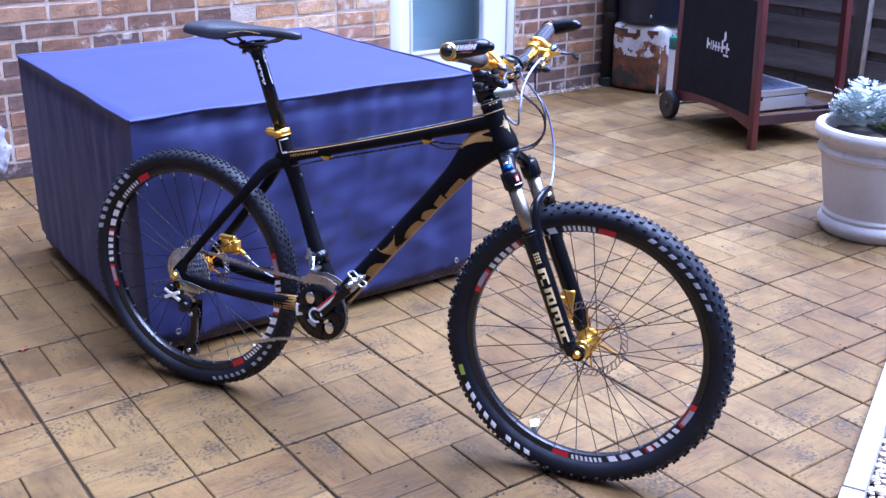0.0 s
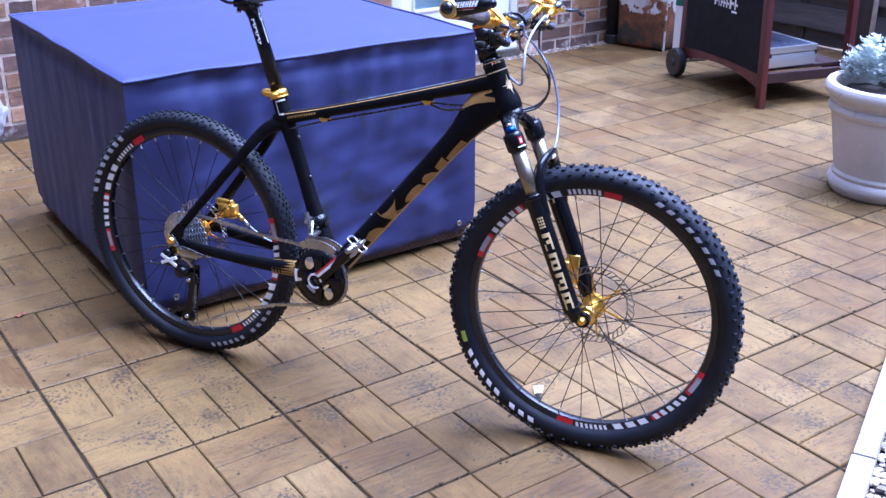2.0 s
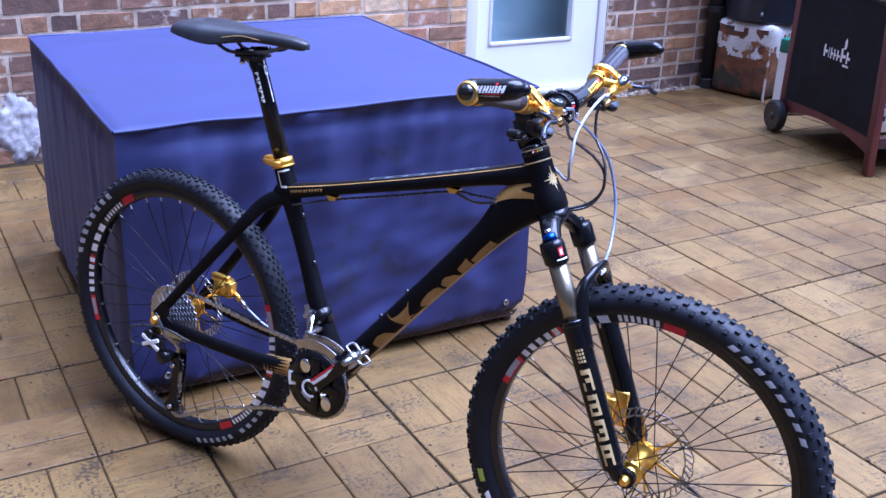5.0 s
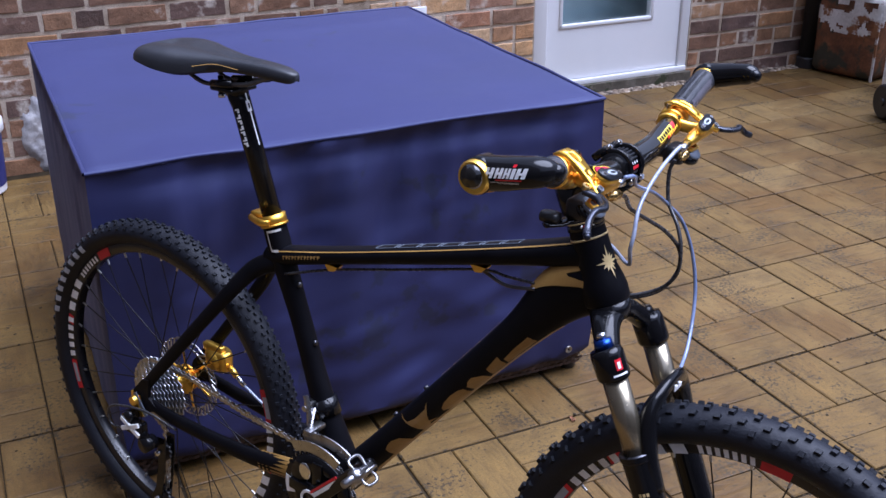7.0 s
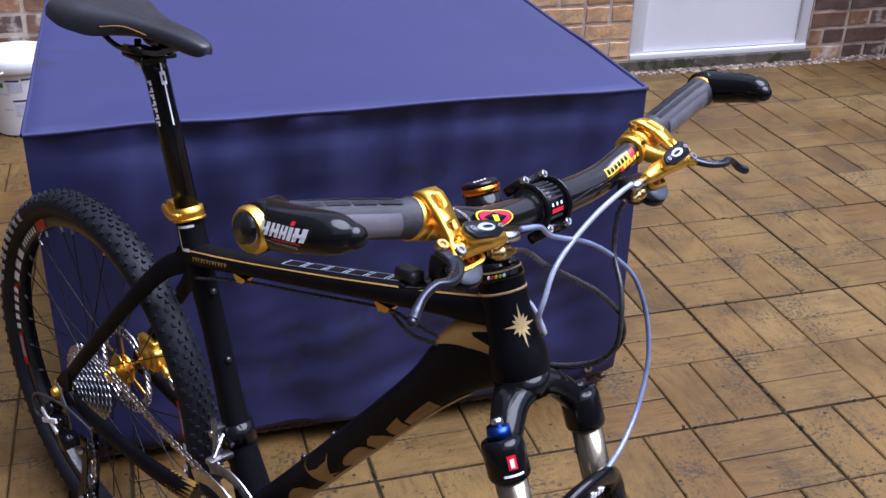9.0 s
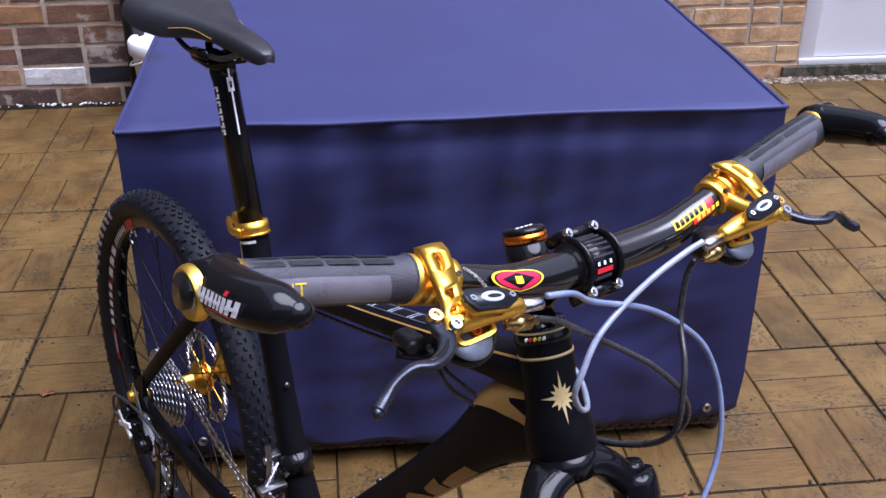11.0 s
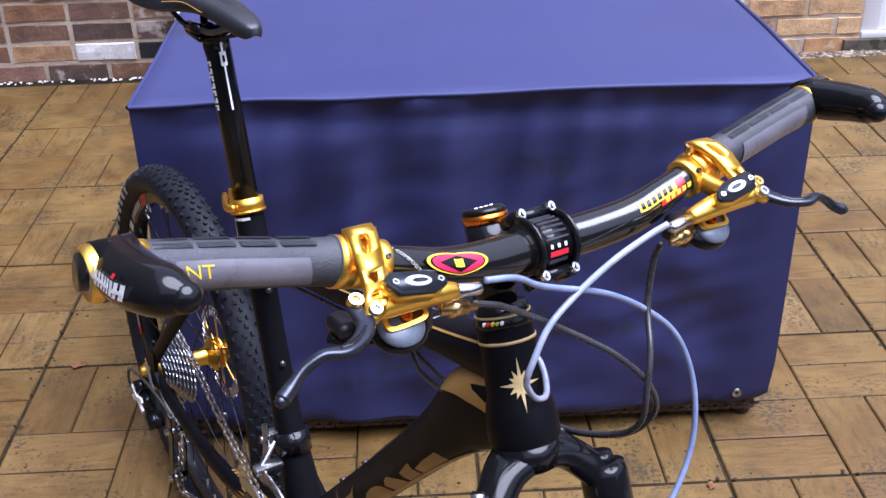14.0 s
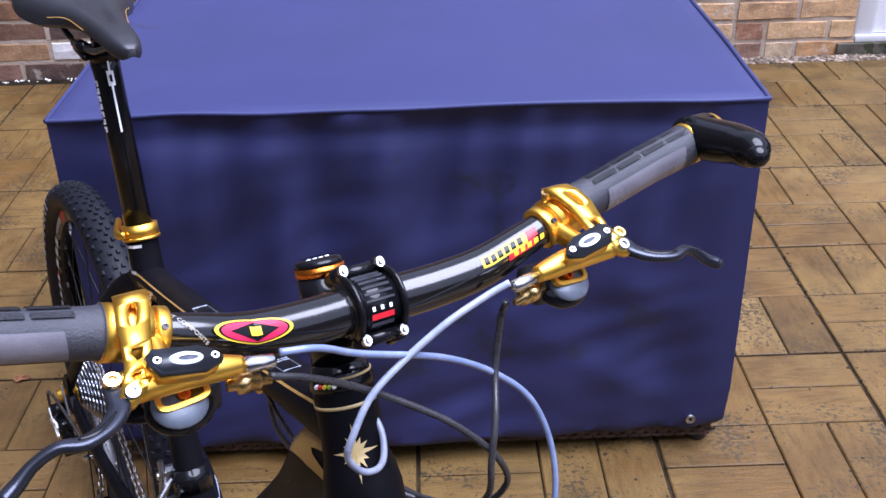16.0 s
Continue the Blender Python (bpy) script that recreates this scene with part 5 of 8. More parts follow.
def tyre(wheel, front):
    rng = random.Random(2 if front else 3)
    rc, w, h = 0.2985, 0.0265, 0.0255
    if not front:
        w, h = 0.0262, 0.0215
    prof = []
    for i in range(-17, 18):
        a = radians(i * 9.4)
        prof.append((rc + h * math.cos(a) * (0.955 if abs(i) < 9 else 1.0), w * math.sin(a)))
    t = part("tyre", lathe(prof, 120, axis="y", close=True), "tyre_rubber", wheel, "black knobbly mountain bike tyre", smooth=50)
    bm = bmesh.new()
    n = 66 if front else 84
    rows = ((-58, 0.0085, 0.0080, 0.5), (58, 0.0085, 0.0080, 0.5), (-33, 0.0070, 0.0095, 0.0), (33, 0.0070, 0.0095, 0.0), (-9.5, 0.0078, 0.0078, 0.5), (9.5, 0.0078, 0.0078, 0.5)) if front else \
        ((-56, 0.0062, 0.0072, 0.5), (56, 0.0062, 0.0072, 0.5), (-35, 0.0058, 0.0064, 0.0), (35, 0.0058, 0.0064, 0.0), (-12, 0.0056, 0.0070, 0.5), (12, 0.0056, 0.0070, 0.5), (0, 0.005, 0.006, 0.0))
    tall = 0.0048 if front else 0.0034
    for sec, wide, long, off in rows:
        for k in range(n):
            a = 2 * math.pi * (k + off) / n
            s = radians(sec)
            base = Vector((rc + h * math.cos(s) * 0.95, w * math.sin(s) * 0.97))
            nrm = Vector((math.cos(s), math.sin(s)))
            tan = Vector((-math.sin(s), math.cos(s)))
            skew = 0.10 * (1 if sec > 0 else -1) * (1 if k % 2 else 0.4)
            quad = []
            for lvl, shrink in ((-0.001, 1.0), (tall * rng.uniform(0.92, 1.05), 0.8)):
                for su, sv in ((-1, -1), (1, -1), (1, 1), (-1, 1)):
                    p = base + nrm * lvl + tan * (su * wide / 2 * shrink)
                    da = (sv * long / 2 * shrink + su * skew * long) / 0.32
                    quad.append(bm.verts.new((p.x * math.cos(a + da), p.y, p.x * math.sin(a + da))))
            lo, hi = quad[:4], quad[4:]
            bm.faces.new(hi)
            for i in range(4):
                bm.faces.new((lo[i], lo[(i + 1) % 4], hi[(i + 1) % 4], hi[i]))
    bmesh.ops.recalc_face_normals(bm, faces=bm.faces)
    tagged(part("tread", bm, "tread_rubber", wheel), kind="stuff")


def arc_marks(wheel, name, y, r0, r1, a0, a1, count, material, gap=0.42):
    """Plain leaning bars that stand for lettering along an arc of a wheel's drive side; y is the side's offset, or a function of the radius."""
    at = y if callable(y) else (lambda r: y)
    bm = bmesh.new()
    step = (a1 - a0) / count
    for k in range(count):
        b0 = a0 + step * k + step * gap / 2
        b1 = a0 + step * (k + 1) - step * gap / 2
        lean = step * 0.10
        mid = (r0 + r1) / 2
        n = max(1, int(abs(b1 - b0) / 1.5))
        for i in range(n):
            d0, d1 = b0 + (b1 - b0) * i / n, b0 + (b1 - b0) * (i + 1) / n
            for s0, s1, l0, l1 in ((r0, mid, -lean, 0), (mid, r1, 0, lean)):
                v = [bm.verts.new((r * math.cos(radians(d)), at(r), r * math.sin(radians(d)))) for r, d in ((s0, d0 + l0), (s1, d0 + l1), (s1, d1 + l1), (s0, d1 + l0))]
                bm.faces.new(v)
    bmesh.ops.remove_doubles(bm, verts=bm.verts, dist=1e-6)
    tagged(part(name, bm, material, wheel), kind="stuff")


def arc_band(wheel, name, y, r0, r1, a0, a1, material):
    at = y if callable(y) else (lambda r: y)
    bm = bmesh.new()
    n = max(2, int(abs(a1 - a0) / 2))
    rows = []
    for i in range(n + 1):
        a = radians(a0 + (a1 - a0) * i / n)
        rows.append([bm.verts.new((r * math.cos(a), at(r), r * math.sin(a))) for r in (r0, (r0 + r1) / 2, r1)])
    for p, q in zip(rows, rows[1:]):
        for k in range(2):
            bm.faces.new((p[k], q[k], q[k + 1], p[k + 1]))
    part(name, bm, material, wheel)


def wheel_base(name, bike, at, front):
    rim = lathe([(0.2835, -0.0112), (0.2815, -0.0122), (0.268, -0.0122), (0.2625, -0.0095), (0.2605, -0.004), (0.2605, 0.004), (0.2625, 0.0095), (0.268, 0.0122), (0.2815, 0.0122), (0.2835, 0.0112), (0.276, 0.007), (0.276, -0.007)], 96, axis="y", close=True)
    w = part(name, rim, "rim_black", bike, "black rim with red and white decals, knobbly tyre", smooth=35)
    w.matrix_basis = at
    tyre(w, front)
    start = -101 if front else 117
    for turn in (0, 180):
        a = start + turn
        yo = -0.0128
        arc_band(w, "red_decal", yo, 0.2635, 0.2795, a, a + 8, "red_decal")
        arc_marks(w, "small_white_decal", yo - 0.0004, 0.2655, 0.2765, a + 9, a + 25, 7, "white_decal")
        arc_marks(w, "white_decal", yo - 0.0002, 0.2630, 0.2800, a + 27, a + 46, 3, "white_decal", 0.34)
        arc_band(w, "red_shadow", yo, 0.2640, 0.2790, a + 47.5, a + 52, "red_decal")
        arc_marks(w, "white_decal", yo - 0.0004, 0.2635, 0.2795, a + 48, a + 68, 5, "white_decal", 0.42)
        arc_band(w, "red_decal", yo, 0.2635, 0.2795, a + 69, a + 82, "red_decal")
        arc_band(w, "grey_decal", yo - 0.0004, 0.2660, 0.2770, a + 70.5, a + 79, "grey_decal")

    def wall(r):
        c = max(-1, min(1, (r - 0.2985) / 0.0255))
        return -(0.0265 * math.sqrt(1 - c * c) + 0.0012)
    if front:
        arc_marks(w, "tyre_print", wall, 0.292, 0.303, 206, 232, 5, "white_decal")
        arc_marks(w, "tyre_print", wall, 0.292, 0.303, 236, 251, 3, "white_decal")
        arc_band(w, "tyre_badge", wall, 0.292, 0.303, 198, 203, "green_decal")
        arc_marks(w, "tyre_print", wall, 0.294, 0.303, 66, 26, 8, "grey_decal", 0.45)
    else:
        arc_marks(w, "tyre_print", wall, 0.291, 0.305, 126, 166, 8, "grey_decal", 0.5)
        arc_marks(w, "tyre_print", wall, 0.292, 0.302, 282, 306, 6, "grey_decal", 0.5)
        arc_marks(w, "tyre_print", wall, 0.292, 0.302, 310, 335, 5, "grey_decal", 0.5)
    # spokes: laced two across, heads at the flanges, nipples at the rim
    flange = {1: (0.024, 0.030 if front else 0.033), -1: (0.020 if front else 0.022, -0.032 if front else -0.018)}
    mesh, nip = {}, None
    for side in (1, -1):
        fr, fy = flange[side]
        for k in range(16):
            a_rim = radians(22.5 * k + (0 if side > 0 else 11.25))
            twist = radians(62) * (1 if k % 2 else -1)
            a_hub = a_rim + twist
            p = Vector((fr * math.cos(a_hub), fy + (0.0015 if k % 2 else -0.0015), fr * math.sin(a_hub)))
            q = Vector((0.2615 * math.cos(a_rim), 0.0022 * side, 0.2615 * math.sin(a_rim)))
            if side not in mesh:
                b = tube([(0, 0, 0), ((q - p).length, 0, 0)], 0.00105, 6, up=(0, 0, 1), caps=False)
                mesh[side] = part("spoke", b, "spoke_black", w, smooth=80)
                mesh[side].matrix_basis = between(p, q)
            else:
                shared("spoke", mesh[side].data, between(p, q), w)
            m = between(q, p)
            if nip is None:
                nip = part("nipple", tube([(-0.002, 0, 0), (0.011, 0, 0)], 0.0020, 6, up=(0, 0, 1)), "nipple_metal", w)
                nip.matrix_basis = m
            else:
                shared("nipple", nip.data, m, w)
    rotor = bmesh.new()
    R1 = 0.0885 if front else 0.0785
    yr = 0.042 if front else 0.045
    n = 40
    for i in range(n):
        a0 = 360 / n * i
        ring_shape(R1 - 0.0022 + 0.0016 * (i % 2), R1 + 0.0016 * (i % 2), yr - 0.0009, yr + 0.0009, a0, a0 + 360 / n, 2, rotor)
        ring_shape(R1 - 0.0155 - 0.0012 * (i % 2), R1 - 0.0132, yr - 0.0009, yr + 0.0009, a0, a0 + 360 / n, 2, rotor)
        b = box_bm(-0.0075, 0.0075, -0.0009, 0.0009, -0.0014, 0.0014)
        join(rotor, b, Matrix.Rotation(radians(-a0), 4, "Y") @ Matrix.Translation((R1 - 0.0078, yr, 0)) @ Matrix.Rotation(radians(38), 4, "Y"))
    disc = part("brake_disc", rotor, "steel", w, "drilled steel brake disc on gold carrier")
    spider = bmesh.new()
    for k in range(6):
        b = box_bm(0.020, R1 - 0.016, -0.0008, 0.0008, -0.0022, 0.0022)
        join(spider, b, Matrix.Rotation(radians(60 * k + 12), 4, "Y") @ Matrix.Translation((0, yr, 0)) @ Matrix.Rotation(radians(9), 4, "Y"))
    ring_shape(0.010, 0.026, yr - 0.0016, yr + 0.0016, bm=spider, seg=32)
    part("disc_carrier", spider, "gold_anodised", w)
    if front:
        hub = [(0.006, -0.047), (0.010, -0.046), (0.0115, -0.040), (0.0135, -0.037), (0.021, -0.035), (0.0225, -0.031), (0.019, -0.028), (0.0145, -0.022), (0.013, 0), (0.0145, 0.02),
               (0.020, 0.026), (0.027, 0.028), (0.027, 0.032), (0.02, 0.036), (0.012, 0.046), (0.006, 0.047)]
    else:
        hub = [(0.008, -0.066), (0.011, -0.062), (0.014, -0.056), (0.0165, -0.025), (0.024, -0.021), (0.026, -0.017), (0.022, -0.013), (0.0145, -0.004), (0.0135, 0.006), (0.0145, 0.02),
               (0.023, 0.029), (0.029, 0.031), (0.029, 0.035), (0.02, 0.040), (0.013, 0.058), (0.008, 0.066)]
    part("hub", lathe(hub, 36, axis="y"), "gold_anodised", w, "gold anodised hub", smooth=35)
    return w


def gear(teeth, r, thick, y, inner, depth=0.0042):
    b = bmesh.new()
    out, inn = [], []
    for i in range(teeth * 4):
        a = 2 * math.pi * i / (teeth * 4)
        rr = r + (depth if i % 4 in (0,) else depth * 0.75 if i % 4 == 1 else -depth * 0.3)
        out.append((rr * math.cos(a), rr * math.sin(a)))
        inn.append((inner * math.cos(a), inner * math.sin(a)))
    n = len(out)
    rows = [[b.verts.new((x, yy, z)) for x, z in pts] for pts, yy in ((inn, y), (out, y), (out, y + thick), (inn, y + thick))]
    for k in range(4):
        p, q = rows[k], rows[(k + 1) % 4]
        for i in range(n):
            b.faces.new((p[i], p[(i + 1) % n], q[(i + 1) % n], q[i]))
    bmesh.ops.recalc_face_normals(b, faces=b.faces)
    return b


# tubes of the frame, as (points, radii across and in the frame's plane)
DT = ([(0.860, 0, 0.769), (0.805, 0, 0.740), (0.740, 0, 0.662), (0.600, 0, 0.499), (0.480, 0, 0.359), (0.432, 0, 0.306)], [(0.0230, 0.037), (0.0265, 0.039), (0.0275, 0.0265), (0.0265, 0.0235), (0.028, 0.025), (0.032, 0.028)])
TT = ([(0.279, 0, 0.656), (0.42, 0, 0.692), (0.60, 0, 0.7405), (0.75, 0, 0.782), (0.838, 0, 0.805)], [(0.019, 0.0165), (0.019, 0.0132), (0.020, 0.0140), (0.0225, 0.0165), (0.0215, 0.0215)])
STT = ([(0.428, 0, 0.315), (0.380, 0, 0.435), (0.338, 0, 0.560), (0.301, 0, 0.662), (0.283, 0, 0.7175)], [(0.027, 0.026), (0.0185, 0.0185), (0.0165, 0.0155), (0.0185, 0.0185), (0.0178, 0.0178)])


def along(tb, s):
    """Centre, direction and radii of a frame tube at s from 0 to 1, on the smooth path."""
    pts = smooth_path(tb[0], 12)
    rr = smooth_path([(a, b, 0) for a, b in tb[1]], 12)
    f = max(0, min(1, s)) * (len(pts) - 1)
    i = min(int(f), len(pts) - 2)
    k = f - i
    d = (pts[i + 1] - pts[i]).normalized()
    return pts[i].lerp(pts[i + 1], k), d, rr[i].lerp(rr[i + 1], k)


def tube_decal(name, tb, outline, material, parent, power=2.3, lift=0.0009, side=-1):
    """A printed shape on a frame tube's side. outline: (s along the tube, height in the plane as a share of the tube's half depth)."""
    bm = bmesh.new()
    f = bm.faces.new([bm.verts.new((s, v, 0)) for s, v in outline])
    bmesh.ops.triangulate(bm, faces=[f])
    for _ in range(3):
        long = [e for e in bm.edges if math.hypot((e.verts[0].co.x - e.verts[1].co.x) * 0.5, (e.verts[0].co.y - e.verts[1].co.y) * 0.03) > 0.012]
        if long:
            bmesh.ops.subdivide_edges(bm, edges=long, cuts=1)
            bmesh.ops.triangulate(bm, faces=bm.faces[:])
    for v in bm.verts:
        c, d, r = along(tb, v.co.x)
        up = Vector((-d.z, 0, d.x))
        if up.z < 0:
            up = -up
        t = max(-1.0, min(1.0, v.co.y))
        y = (r[0] + lift) * (1 - abs(t) ** power) ** (1 / power)
        v.co = c + up * (t * (r[1] + lift)) + Vector((0, side * y, 0))
    bmesh.ops.recalc_face_normals(bm, faces=bm.faces)
    part(name, bm, material, parent)


def letters(n, s0, s1, v0, v1):
    """Outlines of plain block strokes in a row."""
    out, w = [], (s1 - s0) / n
    for k in range(n):
        a, b = s0 + w * k + w * 0.12, s0 + w * (k + 1) - w * 0.12
        out.append([(a, v0), (a + (b - a) * 0.38, v0), (a + (b - a) * 0.38, v1), (a, v1)])
        out.append([(a + (b - a) * 0.38, v1 - (v1 - v0) * 0.3 * (1 + k % 2)), (b, v1 - (v1 - v0) * 0.3 * (1 + k % 2)), (b, v1), (a + (b - a) * 0.38, v1)])
    return out


def build_frame(bike):
    bm = bmesh.new()
    for pts, rad in (DT, TT, STT):
        tube(pts, [(b, a) for a, b in rad], 24, up=(0, 1, 0), smooth=12, bm=bm, power=2.3)
    # head tube, bottom bracket shell
    tube([on_axis(0.744), on_axis(0.749), on_axis(0.762), on_axis(0.772), on_axis(0.786), on_axis(0.805), on_axis(0.836)], [0.0275, 0.0300, 0.0302, 0.0285, 0.0248, 0.0236, 0.0232], 32, bm=bm)
    lathe([(0.022, -0.038), (0.026, -0.037), (0.027, 0), (0.026, 0.037), (0.022, 0.038)], 28, axis="y", centre=BB, bm=bm)
    # fillet webs under the top tube and behind the head tube
    tube([(0.30, 0, 0.655), (0.27, 0, 0.642)], [(0.024, 0.017), (0.018, 0.013)], 16, bm=bm)
    for s in (1, -1):
        tube([(0.296, 0.004 * s, 0.652), (0.255, 0.022 * s, 0.630), (0.205, 0.046 * s, 0.570), (0.10, 0.060 * s, 0.450), (0.012, 0.066 * s, 0.350)],
             [(0.017, 0.014), (0.015, 0.011), (0.0125, 0.008), (0.0115, 0.0075), (0.011, 0.007)], 14, smooth=6, bm=bm)
        tube([(0.425, 0.028 * s, 0.305), (0.36, 0.040 * s, 0.303), (0.25, 0.058 * s, 0.306), (0.10, 0.066 * s, 0.314), (0.015, 0.067 * s, 0.326)],
             [(0.021, 0.013), (0.020, 0.011), (0.0155, 0.0095), (0.0135, 0.008), (0.012, 0.0065)], 14, smooth=6, bm=bm)
        plate = prism([(-0.020, -0.018), (0.0, -0.022), (0.03, -0.016), (0.06, -0.006), (0.03, 0.012), (0.036, 0.05), (0.018, 0.046), (-0.008, 0.018)], 0.007)
        join(bm, plate, Matrix.Translation((0, 0.070 * s + 0.0035, WR)) @ Matrix.Rotation(radians(90), 4, "X"))
    bmesh.ops.recalc_face_normals(bm, faces=bm.faces)
    frame = part("frame", bm, "carbon_matt", bike, "matt black carbon hardtail frame with gold graphics", smooth=40)

    D = lambda name, tb, outline, m="gold_decal", **k: tube_decal(name, tb, outline, m, frame, **k)
    # thin gold line along the top tube's upper edge and round the seat junction
    D("pinstripe", TT, [(0.035, 0.60), (0.50, 0.62), (0.97, 0.72), (0.97, 0.80), (0.50, 0.70), (0.035, 0.70)])
    D("pinstripe", STT, [(0.790, -0.06), (0.925, -0.06), (0.925, 0.05), (0.790, 0.05)], "silver_line")
    D("pinstripe", STT, [(0.915, -0.06), (0.932, -0.06), (0.932, 0.97), (0.915, 0.97)], "silver_line")
    D("pinstripe", STT, [(0.782, -0.06), (0.797, -0.06), (0.790, 0.60), (0.775, 0.60)], "silver_line")
    for o in letters(12, 0.075, 0.215, -0.10, 0.28):
        D("small_print", TT, o, "gold_decal")
    # outlined word on the top tube's upper face: plain outlined bars
    bm = bmesh.new()
    for k in range(7):
        s0 = 0.36 + 0.053 * k
        c0, d0, r0 = along(TT, s0)
        c1, d1, r1 = along(TT, s0 + 0.045)
        for y in (-0.010, 0.006):
            p, q = c0 + Vector((0, y, r0[1] * 0.98 + 0.0006)), c1 + Vector((0, y, r1[1] * 0.98 + 0.0006))
            tube([p, q], 0.0006, 4, caps=False, bm=bm)
        for t in (0, 1):
            c = (c0, c1)[t] + Vector((0, 0, (r0, r1)[t][1] * 0.98 + 0.0006))
            tube([c + Vector((0, -0.010, 0)), c + Vector((0, 0.006, 0))], 0.0008, 4, up=(0, 0, 1), caps=False, bm=bm)
    part("outlined_print", bm, "slate_dome", frame)
    # gold lower edge and cut-off block letters along the down tube, from the head end (s=0) down
    D("gold_edge", DT, [(0.27, -0.93), (0.42, -0.90), (0.61, -0.87), (0.86, -0.84), (0.86, -0.975), (0.61, -0.985), (0.42, -0.985), (0.27, -0.985)])
    D("gold_edge", DT, [(0.27, 0.955), (0.55, 0.965), (0.55, 0.992), (0.27, 0.992)])
    D("gold_block", DT, [(0.437, -0.88), (0.434, -0.62), (0.428, -0.60), (0.405, -0.52), (0.362, -0.50), (0.360, -0.88)])
    D("gold_block", DT, [(0.470, -0.88), (0.467, -0.46), (0.460, -0.42), (0.438, -0.32), (0.441, -0.88)])
    D("gold_block", DT, [(0.510, -0.88), (0.511, -0.56), (0.504, -0.36), (0.495, -0.30), (0.488, -0.44), (0.480, -0.60), (0.476, -0.88)])
    D("gold_block", DT, [(0.571, -0.74), (0.567, -0.56), (0.556, -0.40), (0.540, -0.33), (0.526, -0.38), (0.518, -0.50), (0.516, -0.88), (0.562, -0.88)])
    D("gold_splash", DT, [(0.630, -0.88), (0.632, -0.62), (0.640, 0.10), (0.645, 0.86), (0.637, 0.10), (0.627, -0.48), (0.622, -0.54), (0.619, -0.05), (0.616, -0.54), (0.610, -0.52), (0.592, 0.0), (0.581, 0.28), (0.589, -0.06), (0.604, -0.66), (0.590, -0.84), (0.606, -0.78), (0.612, -0.88)])
    D("gold_block", DT, [(0.714, -0.86), (0.712, -0.34), (0.702, -0.20), (0.690, -0.15), (0.682, -0.30), (0.672, -0.34), (0.664, -0.62), (0.660, -0.86)])
    # leaping dog shape where the top and down tubes meet
    hound = [(0.205, 0.96), (0.165, 0.965), (0.130, 0.97), (0.080, 0.96), (0.035, 0.88), (0.010, 0.74), (0.018, 0.66), (0.050, 0.72), (0.085, 0.76), (0.108, 0.72), (0.122, 0.62), (0.116, 0.52), (0.080, 0.40), (0.035, 0.26), (0.010, 0.10),
             (0.006, -0.04), (0.014, -0.09), (0.038, 0.02), (0.070, 0.12), (0.105, 0.18), (0.145, 0.26), (0.170, 0.36), (0.205, 0.50), (0.245, 0.68), (0.275, 0.84), (0.262, 0.94), (0.235, 0.93)]
    D("gold_hound", DT, hound)
    # sunburst on the head tube's front
    bm = bmesh.new()
    c = on_axis(0.794)
    pts = []
    for k in range(24):
        a = 2 * math.pi * k / 24
        r = (0.0180, 0.0058, 0.0098, 0.0062, 0.0112, 0.0058)[k % 6]
        pts.append((r * math.sin(a), r * math.cos(a) * 1.25))
    centre = bm.verts.new((0, 0, 0))
    ring = [bm.verts.new((u, v, 0)) for u, v in pts]
    for k in range(24):
        bm.faces.new((centre, ring[k], ring[(k + 1) % 24]))
    bmesh.ops.subdivide_edges(bm, edges=bm.edges[:], cuts=2, use_grid_fill=True)
    rad = 0.0244
    for v in bm.verts:
        a = v.co.x / rad - 0.38
        out = Vector((math.cos(a) * 0.9205, math.sin(a), math.cos(a) * 0.3907))
        r = rad + 0.0004 + 0.0052 * max(0, min(1, (-v.co.y - 0.004) / 0.018)) - 0.012 * max(0, v.co.y)
        v.co = c + STEER_U * v.co.y + out * r
    bmesh.ops.recalc_face_normals(bm, faces=bm.faces)
    part("sunburst", bm, "cream_decal", frame)
    part("pinstripe", tube([on_axis(0.824), on_axis(0.8262)], 0.0241, 28), "cream_decal", frame, smooth=40)
    # gold panel with bars on the drive-side chainstay
    def stay_band(x0, x1, m):
        b = tube([(x0, -0.0395 - (0.36 - x0) * 0.16, 0.3032), (x1, -0.0395 - (0.36 - x1) * 0.16, 0.3032)], [(0.0205 - (0.36 - x0) * 0.035, 0.0118), (0.0205 - (0.36 - x1) * 0.035, 0.0118)], 16)
        part("stay_panel", b, m, frame, smooth=40)
    stay_band(0.312, 0.372, "gold_decal")
    for x in (0.304, 0.296, 0.288):
        stay_band(x, x + 0.0035, "gold_decal")
    # bottle bosses, cable guides
    for tb, s in ((DT, 0.59), (DT, 0.675), (STT, 0.42), (STT, 0.62)):
        c, d, r = along(tb, s)
        up = Vector((-d.z, 0, d.x))
        up = up if up.z > 0 else -up
        if tb is STT:
            up = Vector((abs(d.z), 0, -d.x * (1 if d.z > 0 else -1)))
        b = tube([c + up * (r[1] - 0.001), c + up * (r[1] + 0.004)], 0.0042, 12)
        part("bottle_bolt", b, "dark_steel", frame, smooth=40)
    for s in (0.24, 0.62):
        c, d, r = along(TT, s)
        p = c + Vector((0, -0.006, -r[1] - 0.004))
        part("cable_guide", prism([(-0.013, 0.004), (0.013, 0.004), (0.006, -0.004), (-0.005, -0.006)], 0.014, Matrix.Translation(p + Vector((0, 0.007, 0))) @ Matrix.Rotation(radians(90), 4, "X")), "gold_anodised", frame, "small gold cable guide")
    p0, p1, p2 = along(TT, 0.24)[0], along(TT, 0.62)[0], Vector((0.770, -0.016, 0.748))
    off = Vector((0, -0.008, -0.0215))
